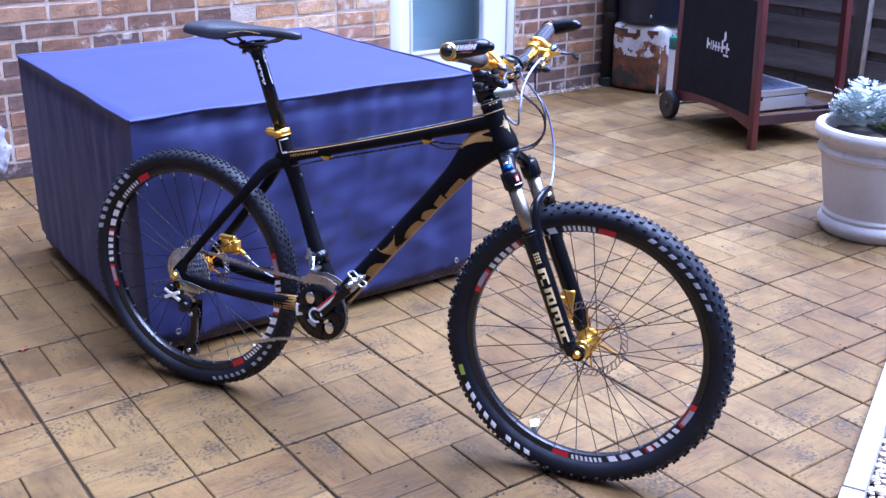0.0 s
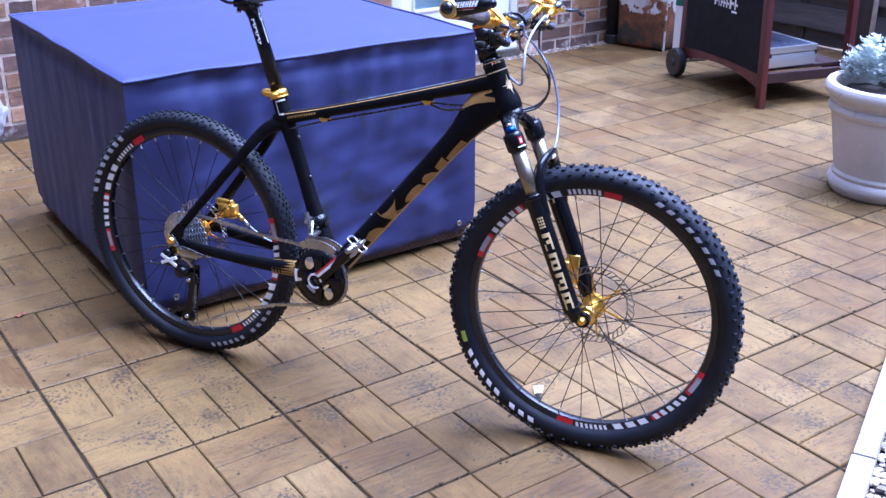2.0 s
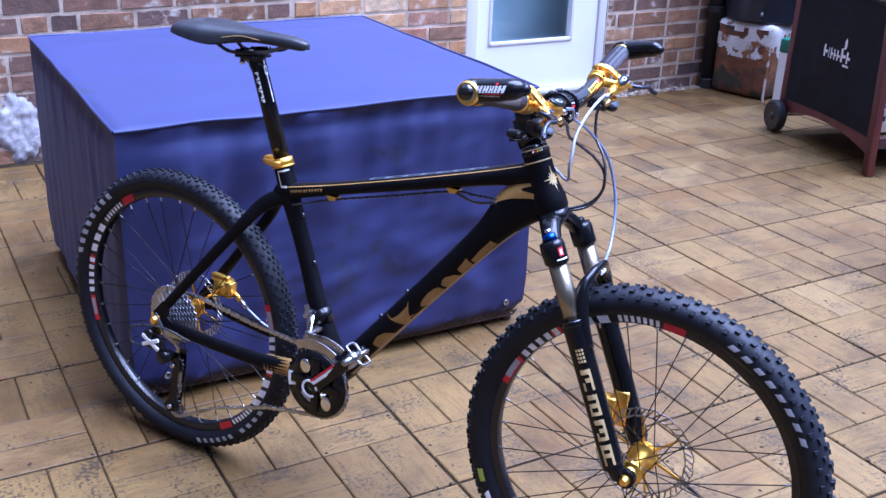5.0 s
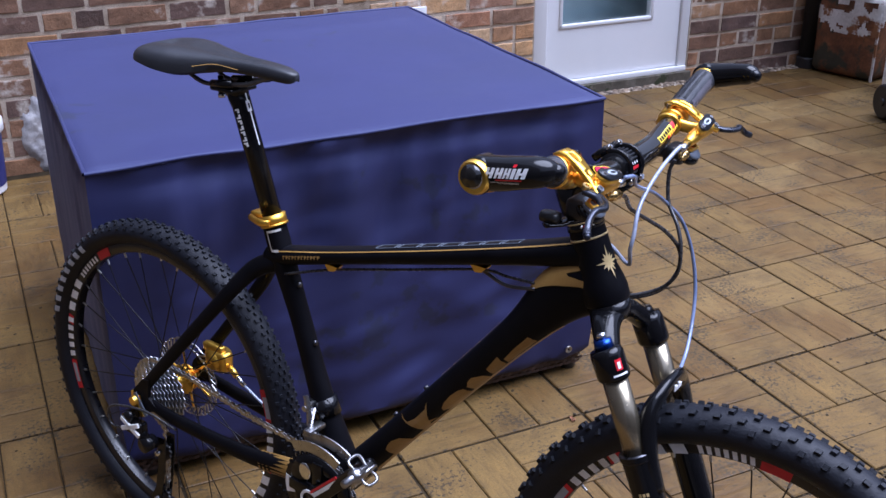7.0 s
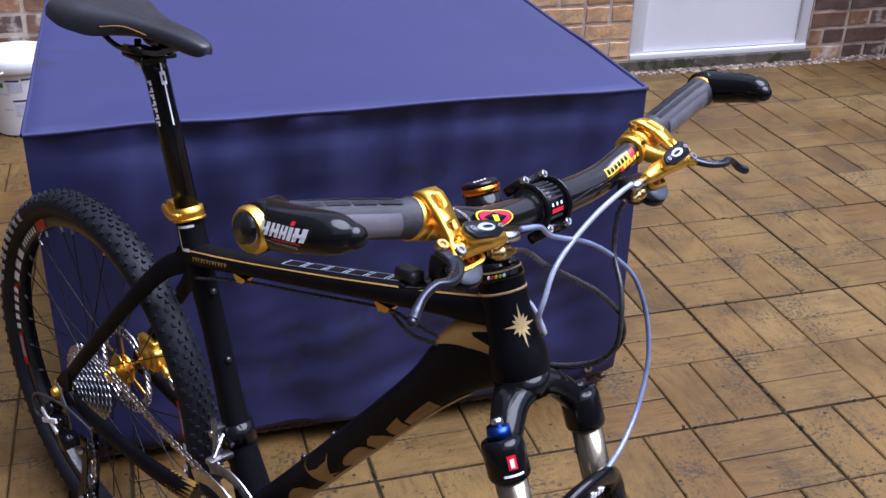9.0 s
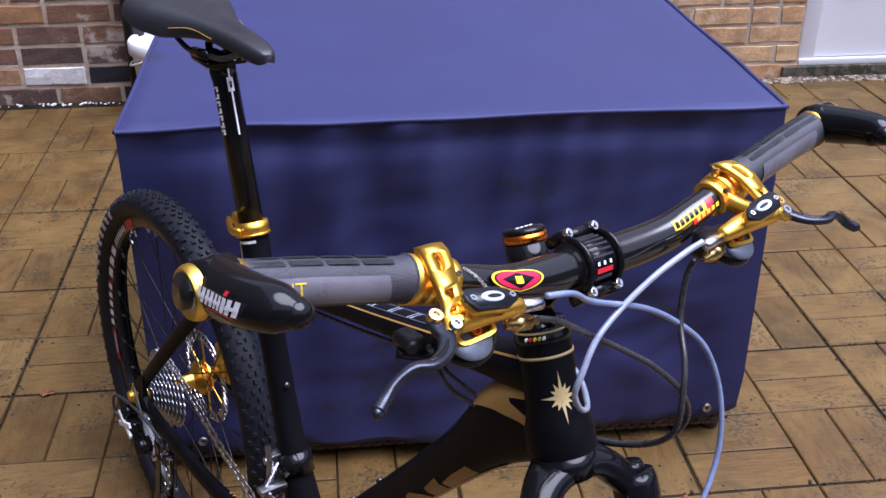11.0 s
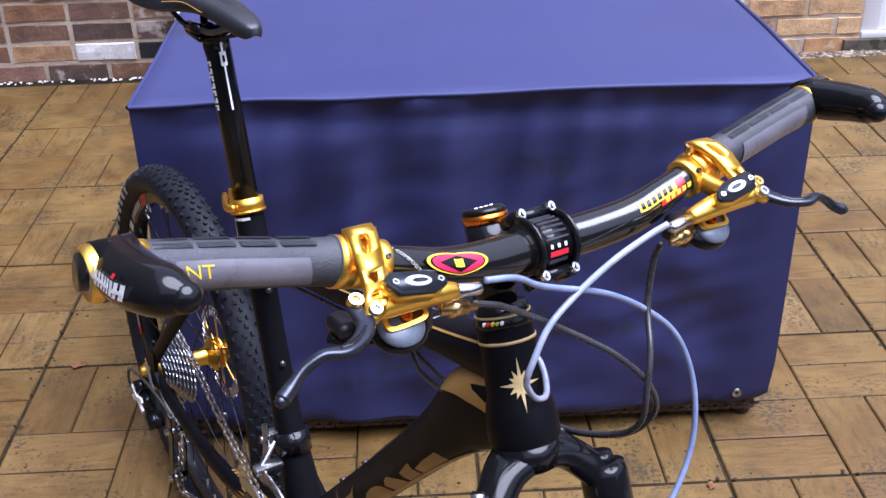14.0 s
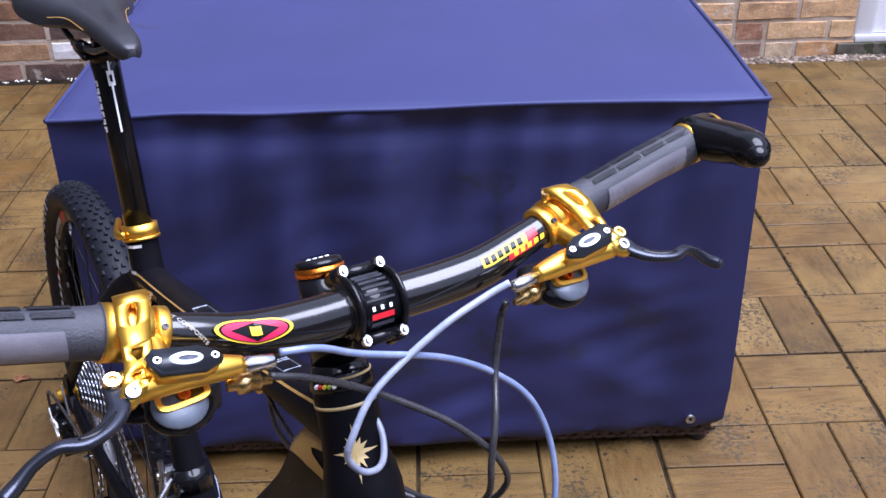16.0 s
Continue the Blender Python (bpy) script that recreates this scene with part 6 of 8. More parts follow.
    part("top_tube_cable", tube([Vector((0.325, -0.02, 0.642)), p0 + off, p0.lerp(p1, 0.5) + off, p1 + off, (p1 + off).lerp(p2, 0.5), p2], 0.0021, 8, smooth=8), "cable_black", frame, smooth=60)
    part("top_tube_hose", tube([p1 + off + Vector((0, 0.006, -0.002)), p1.lerp(p2, 0.5) + Vector((0, -0.006, -0.0225)), Vector((0.772, -0.020, 0.742))], 0.0026, 8, smooth=8), "dark_steel", frame, smooth=60)
    # small plate with a yellow stripe on the dropout beside the cassette
    for name, off, w, m in (("stay_plate", 0.0, 0.0050, "slate_dome"), ("yellow_stripe", 0.0048, 0.0016, "yellow_decal")):
        b = box_bm(0.0, 0.048, -0.0012, 0.0012, -w, w, bevel=0.0006)
        part(name, b, m, frame).matrix_basis = between((-0.001 - off * 0.8, -0.0772, 0.341 - off * 0.5), (0.026 - off * 0.8, -0.0772, 0.3015 - off * 0.5))
    hang = prism([(-0.014, 0.012), (0.012, 0.010), (0.016, -0.012), (0.012, -0.034), (-0.004, -0.040), (-0.014, -0.020)], 0.007)
    part("gear_hanger", join(bmesh.new(), hang, Matrix.Translation((-0.002, -0.0665, WR)) @ Matrix.Rotation(radians(90), 4, "X")), "gold_anodised", frame, "gold derailleur hanger")
    for s in (1, -1):
        part("skewer_end", lathe([(0.0, -0.007), (0.008, -0.006), (0.0105, 0.0), (0.008, 0.006), (0, 0.006)], 18, axis="y", centre=(0, 0.0795 * s, WR)), "gold_anodised" if s < 0 else "dark_steel", frame, smooth=40)
    return frame


def build_rear_drive(bike):
    rw = wheel_base("rear_wheel", bike, Matrix.Translation(REAR), False)
    cas = bmesh.new()
    for k in range(9):
        r = 0.0220 + 0.0046 * k + 0.00008 * k * k
        join(cas, gear(11 + 2 * k, r, 0.0018, -0.0535 + 0.0040 * k, 0.012 if k < 2 else r - 0.012, 0.003))
    part("cassette", cas, "cassette_steel", rw, "steel cassette of nine sprockets")
    part("cassette_core", lathe([(0.017, -0.056), (0.019, -0.054), (0.022, -0.02), (0.02, -0.018)], 24, axis="y"), "dark_steel", rw, smooth=40)
    # chainset
    ANG = radians(43)
    ring = bmesh.new()
    join(ring, gear(36, 0.0715, 0.0028, -0.062, 0.052))
    cr = part("chainset", ring, "gloss_black", bike, "black chainset with red and white stripes, arm raised forward", smooth=30)
    cr.matrix_basis = Matrix.Translation(BB)
    part("inner_ring", gear(26, 0.052, 0.0025, -0.053, 0.038), "steel", cr, "bright inner chainring")
    guard = ring_shape(0.030, 0.0700, -0.0680, -0.0640, seg=72)
    part("chain_guard", guard, "gloss_black", cr, smooth=30)
    part("teeth_rim", gear(38, 0.0725, 0.0016, -0.0605, 0.066, 0.003), "steel", cr)
    b = bmesh.new()
    for k in range(4):
        a = ANG + radians(45 + 90 * k)
        join(b, box_bm(0.012, 0.060, -0.0715, -0.060, -0.010, 0.010, bevel=0.003), Matrix.Rotation(-a, 4, "Y"))
    lathe([(0.006, -0.0785), (0.0165, -0.0780), (0.019, -0.074), (0.019, -0.045)], 24, axis="y", bm=b)
    part("spider", b, "gloss_black", cr, smooth=40)
    for k in (0, 2):
        a = ANG + radians(90 + 90 * k) - 0.1
        c = Vector((0.043 * math.cos(a), -0.0684, 0.043 * math.sin(a)))
        part("guard_window", ball(c, 0.0125, squash=(1, 0.16, 1.25), seg=16), "chrome", cr, "bright window in the guard", smooth=60)
    arm = bmesh.new()
    tube([(0, 0, 0), (0.03, -0.002, 0), (0.09, -0.006, 0), (0.155, -0.010, 0), (0.178, -0.010, 0)], [(0.0165, 0.009), (0.0145, 0.0085), (0.0125, 0.0075), (0.0135, 0.0075), (0.011, 0.007)], 18, up=(0, 1, 0), smooth=5, bm=arm)
    turn = Matrix.Rotation(-ANG, 4, "Y")
    a1 = part("crank_arm", arm, "gloss_black", cr, smooth=40)
    a1.matrix_basis = Matrix.Translation((0, -0.078, 0)) @ turn
    strp = box_bm(0.018, 0.085, -0.0900, -0.0888, 0.001, 0.0075)
    join(strp, ring_shape(0.0145, 0.0190, -0.0875, -0.0862, -40, 260, 30))
    part("white_stripe", strp, "white_decal", cr).matrix_basis = turn
    part("red_stripe", box_bm(0.016, 0.09, -0.0898, -0.0886, 0.0085, 0.0125), "red_decal", cr).matrix_basis = turn
    part("white_patch", ring_shape(0.050, 0.068, -0.0692, -0.0686, 168, 196, 8), "white_decal", cr)
    part("print_bars", ring_shape(0.030, 0.040, -0.0722, -0.0716, 215, 255, 8), "grey_decal", cr)
    arm = tube([(0, 0, 0), (0.03, 0.002, 0), (0.09, 0.006, 0), (0.155, 0.010, 0), (0.178, 0.010, 0)], [(0.0165, 0.009), (0.0145, 0.0085), (0.0125, 0.0075), (0.0135, 0.0075), (0.011, 0.007)], 18, up=(0, 1, 0), smooth=5)
    part("crank_arm", arm, "gloss_black", cr, smooth=40).matrix_basis = Matrix.Translation((0, 0.070, 0)) @ Matrix.Rotation(math.pi - ANG, 4, "Y")
    # clipless pedals made of bent bars round a spindle
    for side, a, y in ((-1, ANG, -0.088), (1, ANG + math.pi, 0.080)):
        pd = bmesh.new()
        tube([(0, 0, 0), (0, side * 0.062, 0)], [0.0085, 0.006], 14, up=(0, 0, 1), bm=pd)
        for turn2 in (35, 125):
            m = Matrix.Rotation(radians(turn2), 4, "Y")
            hoop = [m @ Vector(p) for p in ((0.0, side * 0.018, 0.008), (0.030, side * 0.016, 0.010), (0.036, side * 0.034, 0.010), (0.030, side * 0.052, 0.010), (0, side * 0.050, 0.009),
                                            (-0.030, side * 0.052, 0.010), (-0.036, side * 0.034, 0.010), (-0.030, side * 0.016, 0.010), (0.0, side * 0.018, 0.008))]
            tube([v * 0.68 for v in hoop], 0.0026, 8, up=(0.1, 0, 1), smooth=4, bm=pd)
        ball((0, side * 0.034, 0), 0.0125, pd, 14)
        p = part("pedal", pd, "steel", bike, "bright bare-metal clipless pedal", smooth=60)
        p.matrix_basis = Matrix.Translation(BB + Vector((0.172 * math.cos(a), y, 0.172 * math.sin(a))))
    # chain: outer and inner plates in turn round the whole loop
    loop = []
    rc, rr = 0.0725, 0.0635
    cas_c = REAR
    y0, y1 = -0.0600, -0.0220
    for k in range(13):
        a = radians(99 - k * 16)
        loop.append((BB.x + rc * math.cos(a), y0, BB.z + rc * math.sin(a)))
    low = Vector((0.030, -0.050, 0.112))
    loop += [(0.30, -0.056, 0.205), (0.15, -0.053, 0.152)]
    loop += [(low.x + 0.004, low.y, low.z - 0.022), (low.x - 0.018, low.y, low.z - 0.012), (low.x - 0.020, low.y, low.z + 0.008), (low.x + 0.006, low.y, low.z + 0.03),
             (0.040, -0.044, 0.205), (0.034, -0.036, 0.232), (0.010, -0.026, 0.258)]
    for k in range(9):
        a = radians(-100 - k * 21)
        loop.append((cas_c.x + rr * math.cos(a), y1, cas_c.z + rr * math.sin(a)))
    loop += [(0.10, -0.031, cas_c.z + rr + 0.001), (0.25, -0.046, 0.3755)]
    pts = [Vector(p) for p in loop] + [Vector(loop[0])]
    fine = []
    for p, q in zip(pts, pts[1:]):
        n = max(1, int((q - p).length / 0.002))
        fine += [p.lerp(q, i / n) for i in range(n)]
    bm = bmesh.new()
    acc, last, k = 0.0, fine[0], 0
    for p in fine[1:]:
        if (p - last).length >= 0.0123:
            d = (p - last).normalized()
            w = 0.0034 if k % 2 else 0.0022
            for s in (1, -1):
                o = prism([(-0.003, -0.0012), (0, -0.0038), (0.003, -0.0032), (0.0064, -0.0022), (0.0097, -0.0032), (0.0127, -0.0038), (0.0157, 0), (0.0127, 0.0038), (0.0097, 0.0032), (0.0064, 0.0022), (0.003, 0.0032), (0, 0.0038)], 0.0010)
                # plates lie in the plane of the chain run
                join(bm, o,
                     Matrix.Translation(last + Vector((0, s * w - 0.0005, 0))) @ Matrix.Rotation(-math.atan2(d.z, d.x), 4, "Y") @ Matrix.Rotation(radians(90), 4, "X"))
            last, k = p, k + 1
    part("chain", bm, "steel", bike, "bright bicycle chain")
    # rear derailleur
    body = bmesh.new()
    box_bm(-0.016, 0.026, -0.094, -0.074, 0.262, 0.290, bevel=0.006, bm=body)
    tube([(-0.006, -0.075, 0.296), (-0.006, -0.098, 0.296)], 0.011, 16, up=(0, 0, 1), bm=body)
    tube([(0.032, -0.070, 0.250), (0.032, -0.095, 0.250)], 0.014, 16, up=(0, 0, 1), bm=body)
    tube([(0.0, -0.085, 0.282), (0.03, -0.083, 0.252)], [(0.012, 0.010), (0.012, 0.010)], 12, bm=body)
    rd = part("rear_derailleur", body, "gloss_black", bike, "black and silver rear derailleur", smooth=35)
    x = bmesh.new()
    for ang in (28, -24):
        join(x, box_bm(-0.026, 0.026, -0.002, 0.002, -0.0042, 0.0042, bevel=0.001), Matrix.Translation((0.004, -0.0975, 0.281)) @ Matrix.Rotation(radians(ang), 4, "Y"))
    part("white_cross", x, "white_decal", rd, "white cross-shaped mark")
    cage = bmesh.new()
    for y in (-0.062, -0.040):
        join(cage, prism([(0.010, 0.02), (0.030, 0.022), (0.028, -0.02), (0.012, -0.10), (0.006, -0.128), (-0.010, -0.132), (-0.020, -0.118), (-0.006, -0.096), (0.008, -0.04)], 0.0022),
             Matrix.Translation((0.024, y, 0.235)) @ Matrix.Rotation(radians(90), 4, "X"))
    part("cage", cage, "gloss_black", rd)
    for c in (Vector((0.035, -0.0515, 0.222)), Vector((0.022, -0.0515, 0.118))):
        g = gear(11, 0.0175, 0.004, -0.002, 0.004, 0.003)
        bmesh.ops.translate(g, verts=g.verts, vec=c)
        part("jockey_wheel", g, "black_plastic", rd)
        part("pulley_bolt", tube([c + Vector((0, -0.018, 0)), c + Vector((0, 0.012, 0))], 0.005, 12, up=(0, 0, 1)), "chrome", rd, smooth=40)
    part("gear_cable", tube([(0.10, -0.074, 0.300), (0.03, -0.085, 0.318), (-0.055, -0.090, 0.300), (-0.062, -0.090, 0.262), (-0.02, -0.088, 0.262)], 0.0024, 8, smooth=8), "cable_black", rd, smooth=60)
    # front derailleur
    fd = bmesh.new()
    for y in (-0.072, -0.046):
        n = 12
        lo = []
        for i in range(n + 1):
            a = radians(58 + 62 * i / n)
            lo.append(a)
        outl = [(0.080 * math.cos(a), 0.080 * math.sin(a)) for a in lo] + [(0.098 * math.cos(a), 0.098 * math.sin(a)) for a in reversed(lo)]
        join(fd, prism(outl, 0.002), Matrix.Translation((BB.x, y, BB.z)) @ Matrix.Rotation(radians(90), 4, "X"))
    box_bm(BB.x - 0.036, BB.x - 0.020, -0.060, -0.022, BB.z + 0.095, BB.z + 0.104, bevel=0.003, bm=fd)
    tube([(BB.x - 0.040, -0.038, BB.z + 0.100), (BB.x - 0.046, -0.034, BB.z + 0.126), (BB.x - 0.054, -0.032, BB.z + 0.146)], [(0.007, 0.005), (0.0045, 0.004), (0.0055, 0.0045)], 12, bm=fd)
    tube([(BB.x - 0.030, -0.052, BB.z + 0.098), (BB.x - 0.044, -0.024, BB.z + 0.122)], [(0.005, 0.004), (0.005, 0.004)], 10, bm=fd)
    box_bm(BB.x - 0.060, BB.x - 0.044, -0.032, -0.004, BB.z + 0.116, BB.z + 0.134, bevel=0.004, bm=fd)
    lathe([(0.0, -0.006), (0.005, -0.005), (0.0055, 0.0), (0.005, 0.003)], 12, axis="y", centre=(BB.x - 0.052, -0.034, BB.z + 0.125), bm=fd)
    fdo = part("front_derailleur", fd, "steel", bike, "silver front derailleur on the seat tube", smooth=35)
    part("clamp_band", tube([(0.392, 0, 0.405), (0.381, 0, 0.432)], 0.0238, 22), "gloss_black", fdo, smooth=40)
    # rear brake on the far stay
    c = bmesh.new()
    box_bm(0.062, 0.112, 0.034, 0.060, 0.366, 0.404, bevel=0.007, bm=c)
    tube([(0.085, 0.030, 0.386), (0.085, 0.068, 0.386)], 0.016, 18, up=(0, 0, 1), bm=c)
    tube([(0.115, 0.047, 0.378), (0.132, 0.046, 0.366)], 0.006, 10, bm=c)
    box_bm(0.052, 0.100, 0.040, 0.054, 0.398, 0.414, bevel=0.004, bm=c)
    rb = part("rear_brake_caliper", c, "gold_anodised", bike, "gold rear disc brake caliper", smooth=35)
    part("hose_end", tube([(0.13, 0.046, 0.368), (0.150, 0.047, 0.352)], 0.0045, 10), "chrome", rb, smooth=40)
    part("brake_hose", tube([(0.15, 0.047, 0.352), (0.20, 0.056, 0.320), (0.28, 0.060, 0.314), (0.36, 0.040, 0.322)], 0.0026, 8, smooth=8), "hose_silver", rb, smooth=60)


def build_seat(bike):
    top = Vector((0.2185, 0, 0.910))
    low = Vector((0.293, 0, 0.690))
    ax = (top - low).normalized()
    post = part("seatpost", tube([low, top - ax * 0.012, top], [0.0157, 0.0157, 0.0150], 28), "gloss_black", bike, "gloss black seatpost with white markings", smooth=40)
    fwd = Vector((ax.z, 0, -ax.x))

    def on_post(t, ang, r=0.0161):
        a = radians(ang)
        return low + ax * t + fwd * (r * math.cos(a)) + Vector((0, r * math.sin(a), 0))

    def patch(name, t0, t1, a0, a1, m):
        bm = bmesh.new()
        n = max(1, int(abs(a1 - a0) / 12))
        for i in range(n):
            b0, b1 = a0 + (a1 - a0) * i / n, a0 + (a1 - a0) * (i + 1) / n
            bm.faces.new([bm.verts.new(on_post(t, a)) for t, a in ((t0, b0), (t1, b0), (t1, b1), (t0, b1))])
        bmesh.ops.recalc_face_normals(bm, faces=bm.faces)
        part(name, bm, m, post)

    for k in range(7):
        t = 0.208 - 0.0088 * k
        patch("side_print", t - 0.0066, t, -66, -80, "white_decal")
        patch("side_print", t - (0.0066 if k % 2 else 0.0025), t - (0.004 if k % 2 else 0.0), -80, -94, "white_decal")
    patch("front_line", 0.147, 0.201, -8, 0, "white_decal")
    patch("front_line", 0.217, 0.228, -8, 0, "white_decal")
    patch("badge", 0.200, 0.217, -18, 10, "white_decal")
    patch("badge_inner", 0.2045, 0.2125, -9, 1, "gloss_black")
    for o in post.children:
        if o.name.startswith("badge_inner"):
            for v in o.data.vertices:
                v.co += fwd * 0.0006
    head = bmesh.new()
    tube([top - ax * 0.006, top + Vector((-0.004, 0, 0.012))], [(0.0155, 0.0155), (0.020, 0.017)], 18, bm=head)
    tube([top - ax * 0.022, top - ax * 0.004 + Vector((-0.004, 0, 0)), Vector((0.202, 0, 0.9125)), Vector((0.186, 0, 0.914))], [(0.0155, 0.0155), (0.0165, 0.0165), (0.014, 0.0105), (0.011, 0.007)], 18, up=(0, 1, 0), smooth=5, bm=head)
    box_bm(0.184, 0.232, -0.027, 0.027, 0.9125, 0.9195, bevel=0.003, bm=head)
    for s in (1, -1):
        tube([(0.186, 0.022 * s, 0.9215), (0.230, 0.022 * s, 0.9275)], 0.0068, 12, bm=head)
    tube([(0.181, 0, 0.900), (0.181, 0, 0.930)], 0.0048, 10, bm=head)
    part("seat_clamp_head", head, "gloss_black", post, smooth=35)
    part("clamp_bolt", tube([(0.181, 0, 0.896), (0.181, 0, 0.902)], 0.0058, 10), "chrome", post, smooth=40)
    # saddle lofted from sections: x, half width, top height, side drop
    secs = [(0.036, 0.030, 0.958, 0.010), (0.041, 0.050, 0.963, 0.017), (0.054, 0.062, 0.968, 0.022), (0.080, 0.068, 0.971, 0.028), (0.112, 0.068, 0.972, 0.033), (0.145, 0.057, 0.970, 0.033), (0.185, 0.040, 0.968, 0.024),
            (0.225, 0.027, 0.966, 0.017), (0.275, 0.021, 0.965, 0.016), (0.312, 0.018, 0.963, 0.016), (0.334, 0.012, 0.959, 0.013), (0.342, 0.005, 0.955, 0.006)]
    prof = smooth_path([(s[0], s[1], s[2]) for s in secs], 4)
    drop = smooth_path([(s[3], 0, 0) for s in secs], 4)
    bm = bmesh.new()
    rows = []
    n = 15
    for p, dr in zip(prof, drop):
        row = []
        for k in range(n + 1):
            u = -1 + 2 * k / n
            y = p.y * math.sin(u * math.pi / 2) * (1.0 if abs(u) < 0.86 else 1.0)
            z = p.z - dr[0] * abs(u) ** 3.2 - 0.006 * math.exp(-(u / 0.16) ** 2) * (1 if 0.06 < p.x < 0.27 else 0)
            row.append(bm.verts.new((p.x, y, z)))
        for k in range(n, -1, -1):
            u = -1 + 2 * k / n
            row.append(bm.verts.new((p.x + 0.0 * u, p.y * 0.86 * math.sin(u * math.pi / 2), p.z - dr[0] * (0.78 + 0.22 * abs(u)) - 0.004)))
        rows.append(row)
    m = len(rows[0])
    for p, q in zip(rows, rows[1:]):
        for k in range(m):
            bm.faces.new((p[k], q[k], q[(k + 1) % m], p[(k + 1) % m]))
    bm.faces.new(rows[0])
    bm.faces.new(list(reversed(rows[-1])))
    bmesh.ops.recalc_face_normals(bm, faces=bm.faces)
    sad = part("saddle", bm, "saddle_vinyl", bike, "slim black racing saddle with carbon-look sides", smooth=55)
    for s in (1, -1):
        part("rail", tube([(0.312, 0.008 * s, 0.950), (0.290, 0.014 * s, 0.943), (0.262, 0.020 * s, 0.932), (0.232, 0.022 * s, 0.9275), (0.182, 0.022 * s, 0.921), (0.158, 0.024 * s, 0.924), (0.135, 0.030 * s, 0.938), (0.118, 0.036 * s, 0.950)], 0.0036, 10, smooth=6), "dark_steel", sad, smooth=60)
        bm = bmesh.new()
        tube([(0.170, 0.0470 * s, 0.950), (0.205, 0.0335 * s, 0.956), (0.245, 0.0250 * s, 0.952)], 0.0006, 4, smooth=4, bm=bm)
        part("gold_stitch", bm, "gold_decal", sad)
    c = low.lerp(top, 0.125)
    cl = bmesh.new()
    tube([c - ax * 0.008, c + ax * 0.008], 0.0212, 28, bm=cl)
    tube([c - ax * 0.0095, c - ax * 0.0065], 0.0222, 28, bm=cl)
    box_bm(c.x - 0.040, c.x - 0.015, -0.010, 0.008, c.z - 0.007, c.z + 0.008, bevel=0.003, bm=cl)
    tube([Vector((c.x - 0.034, -0.016, c.z)), Vector((c.x - 0.002, -0.027, c.z + 0.001)), Vector((c.x + 0.012, -0.022, c.z + 0.002))], [(0.004, 0.006), (0.0035, 0.006), (0.003, 0.005)], 10, up=(0, 0, 1), smooth=4, bm=cl)
    part("seat_collar", cl, "gold_anodised", bike, "gold anodised quick-release seat collar", smooth=40)


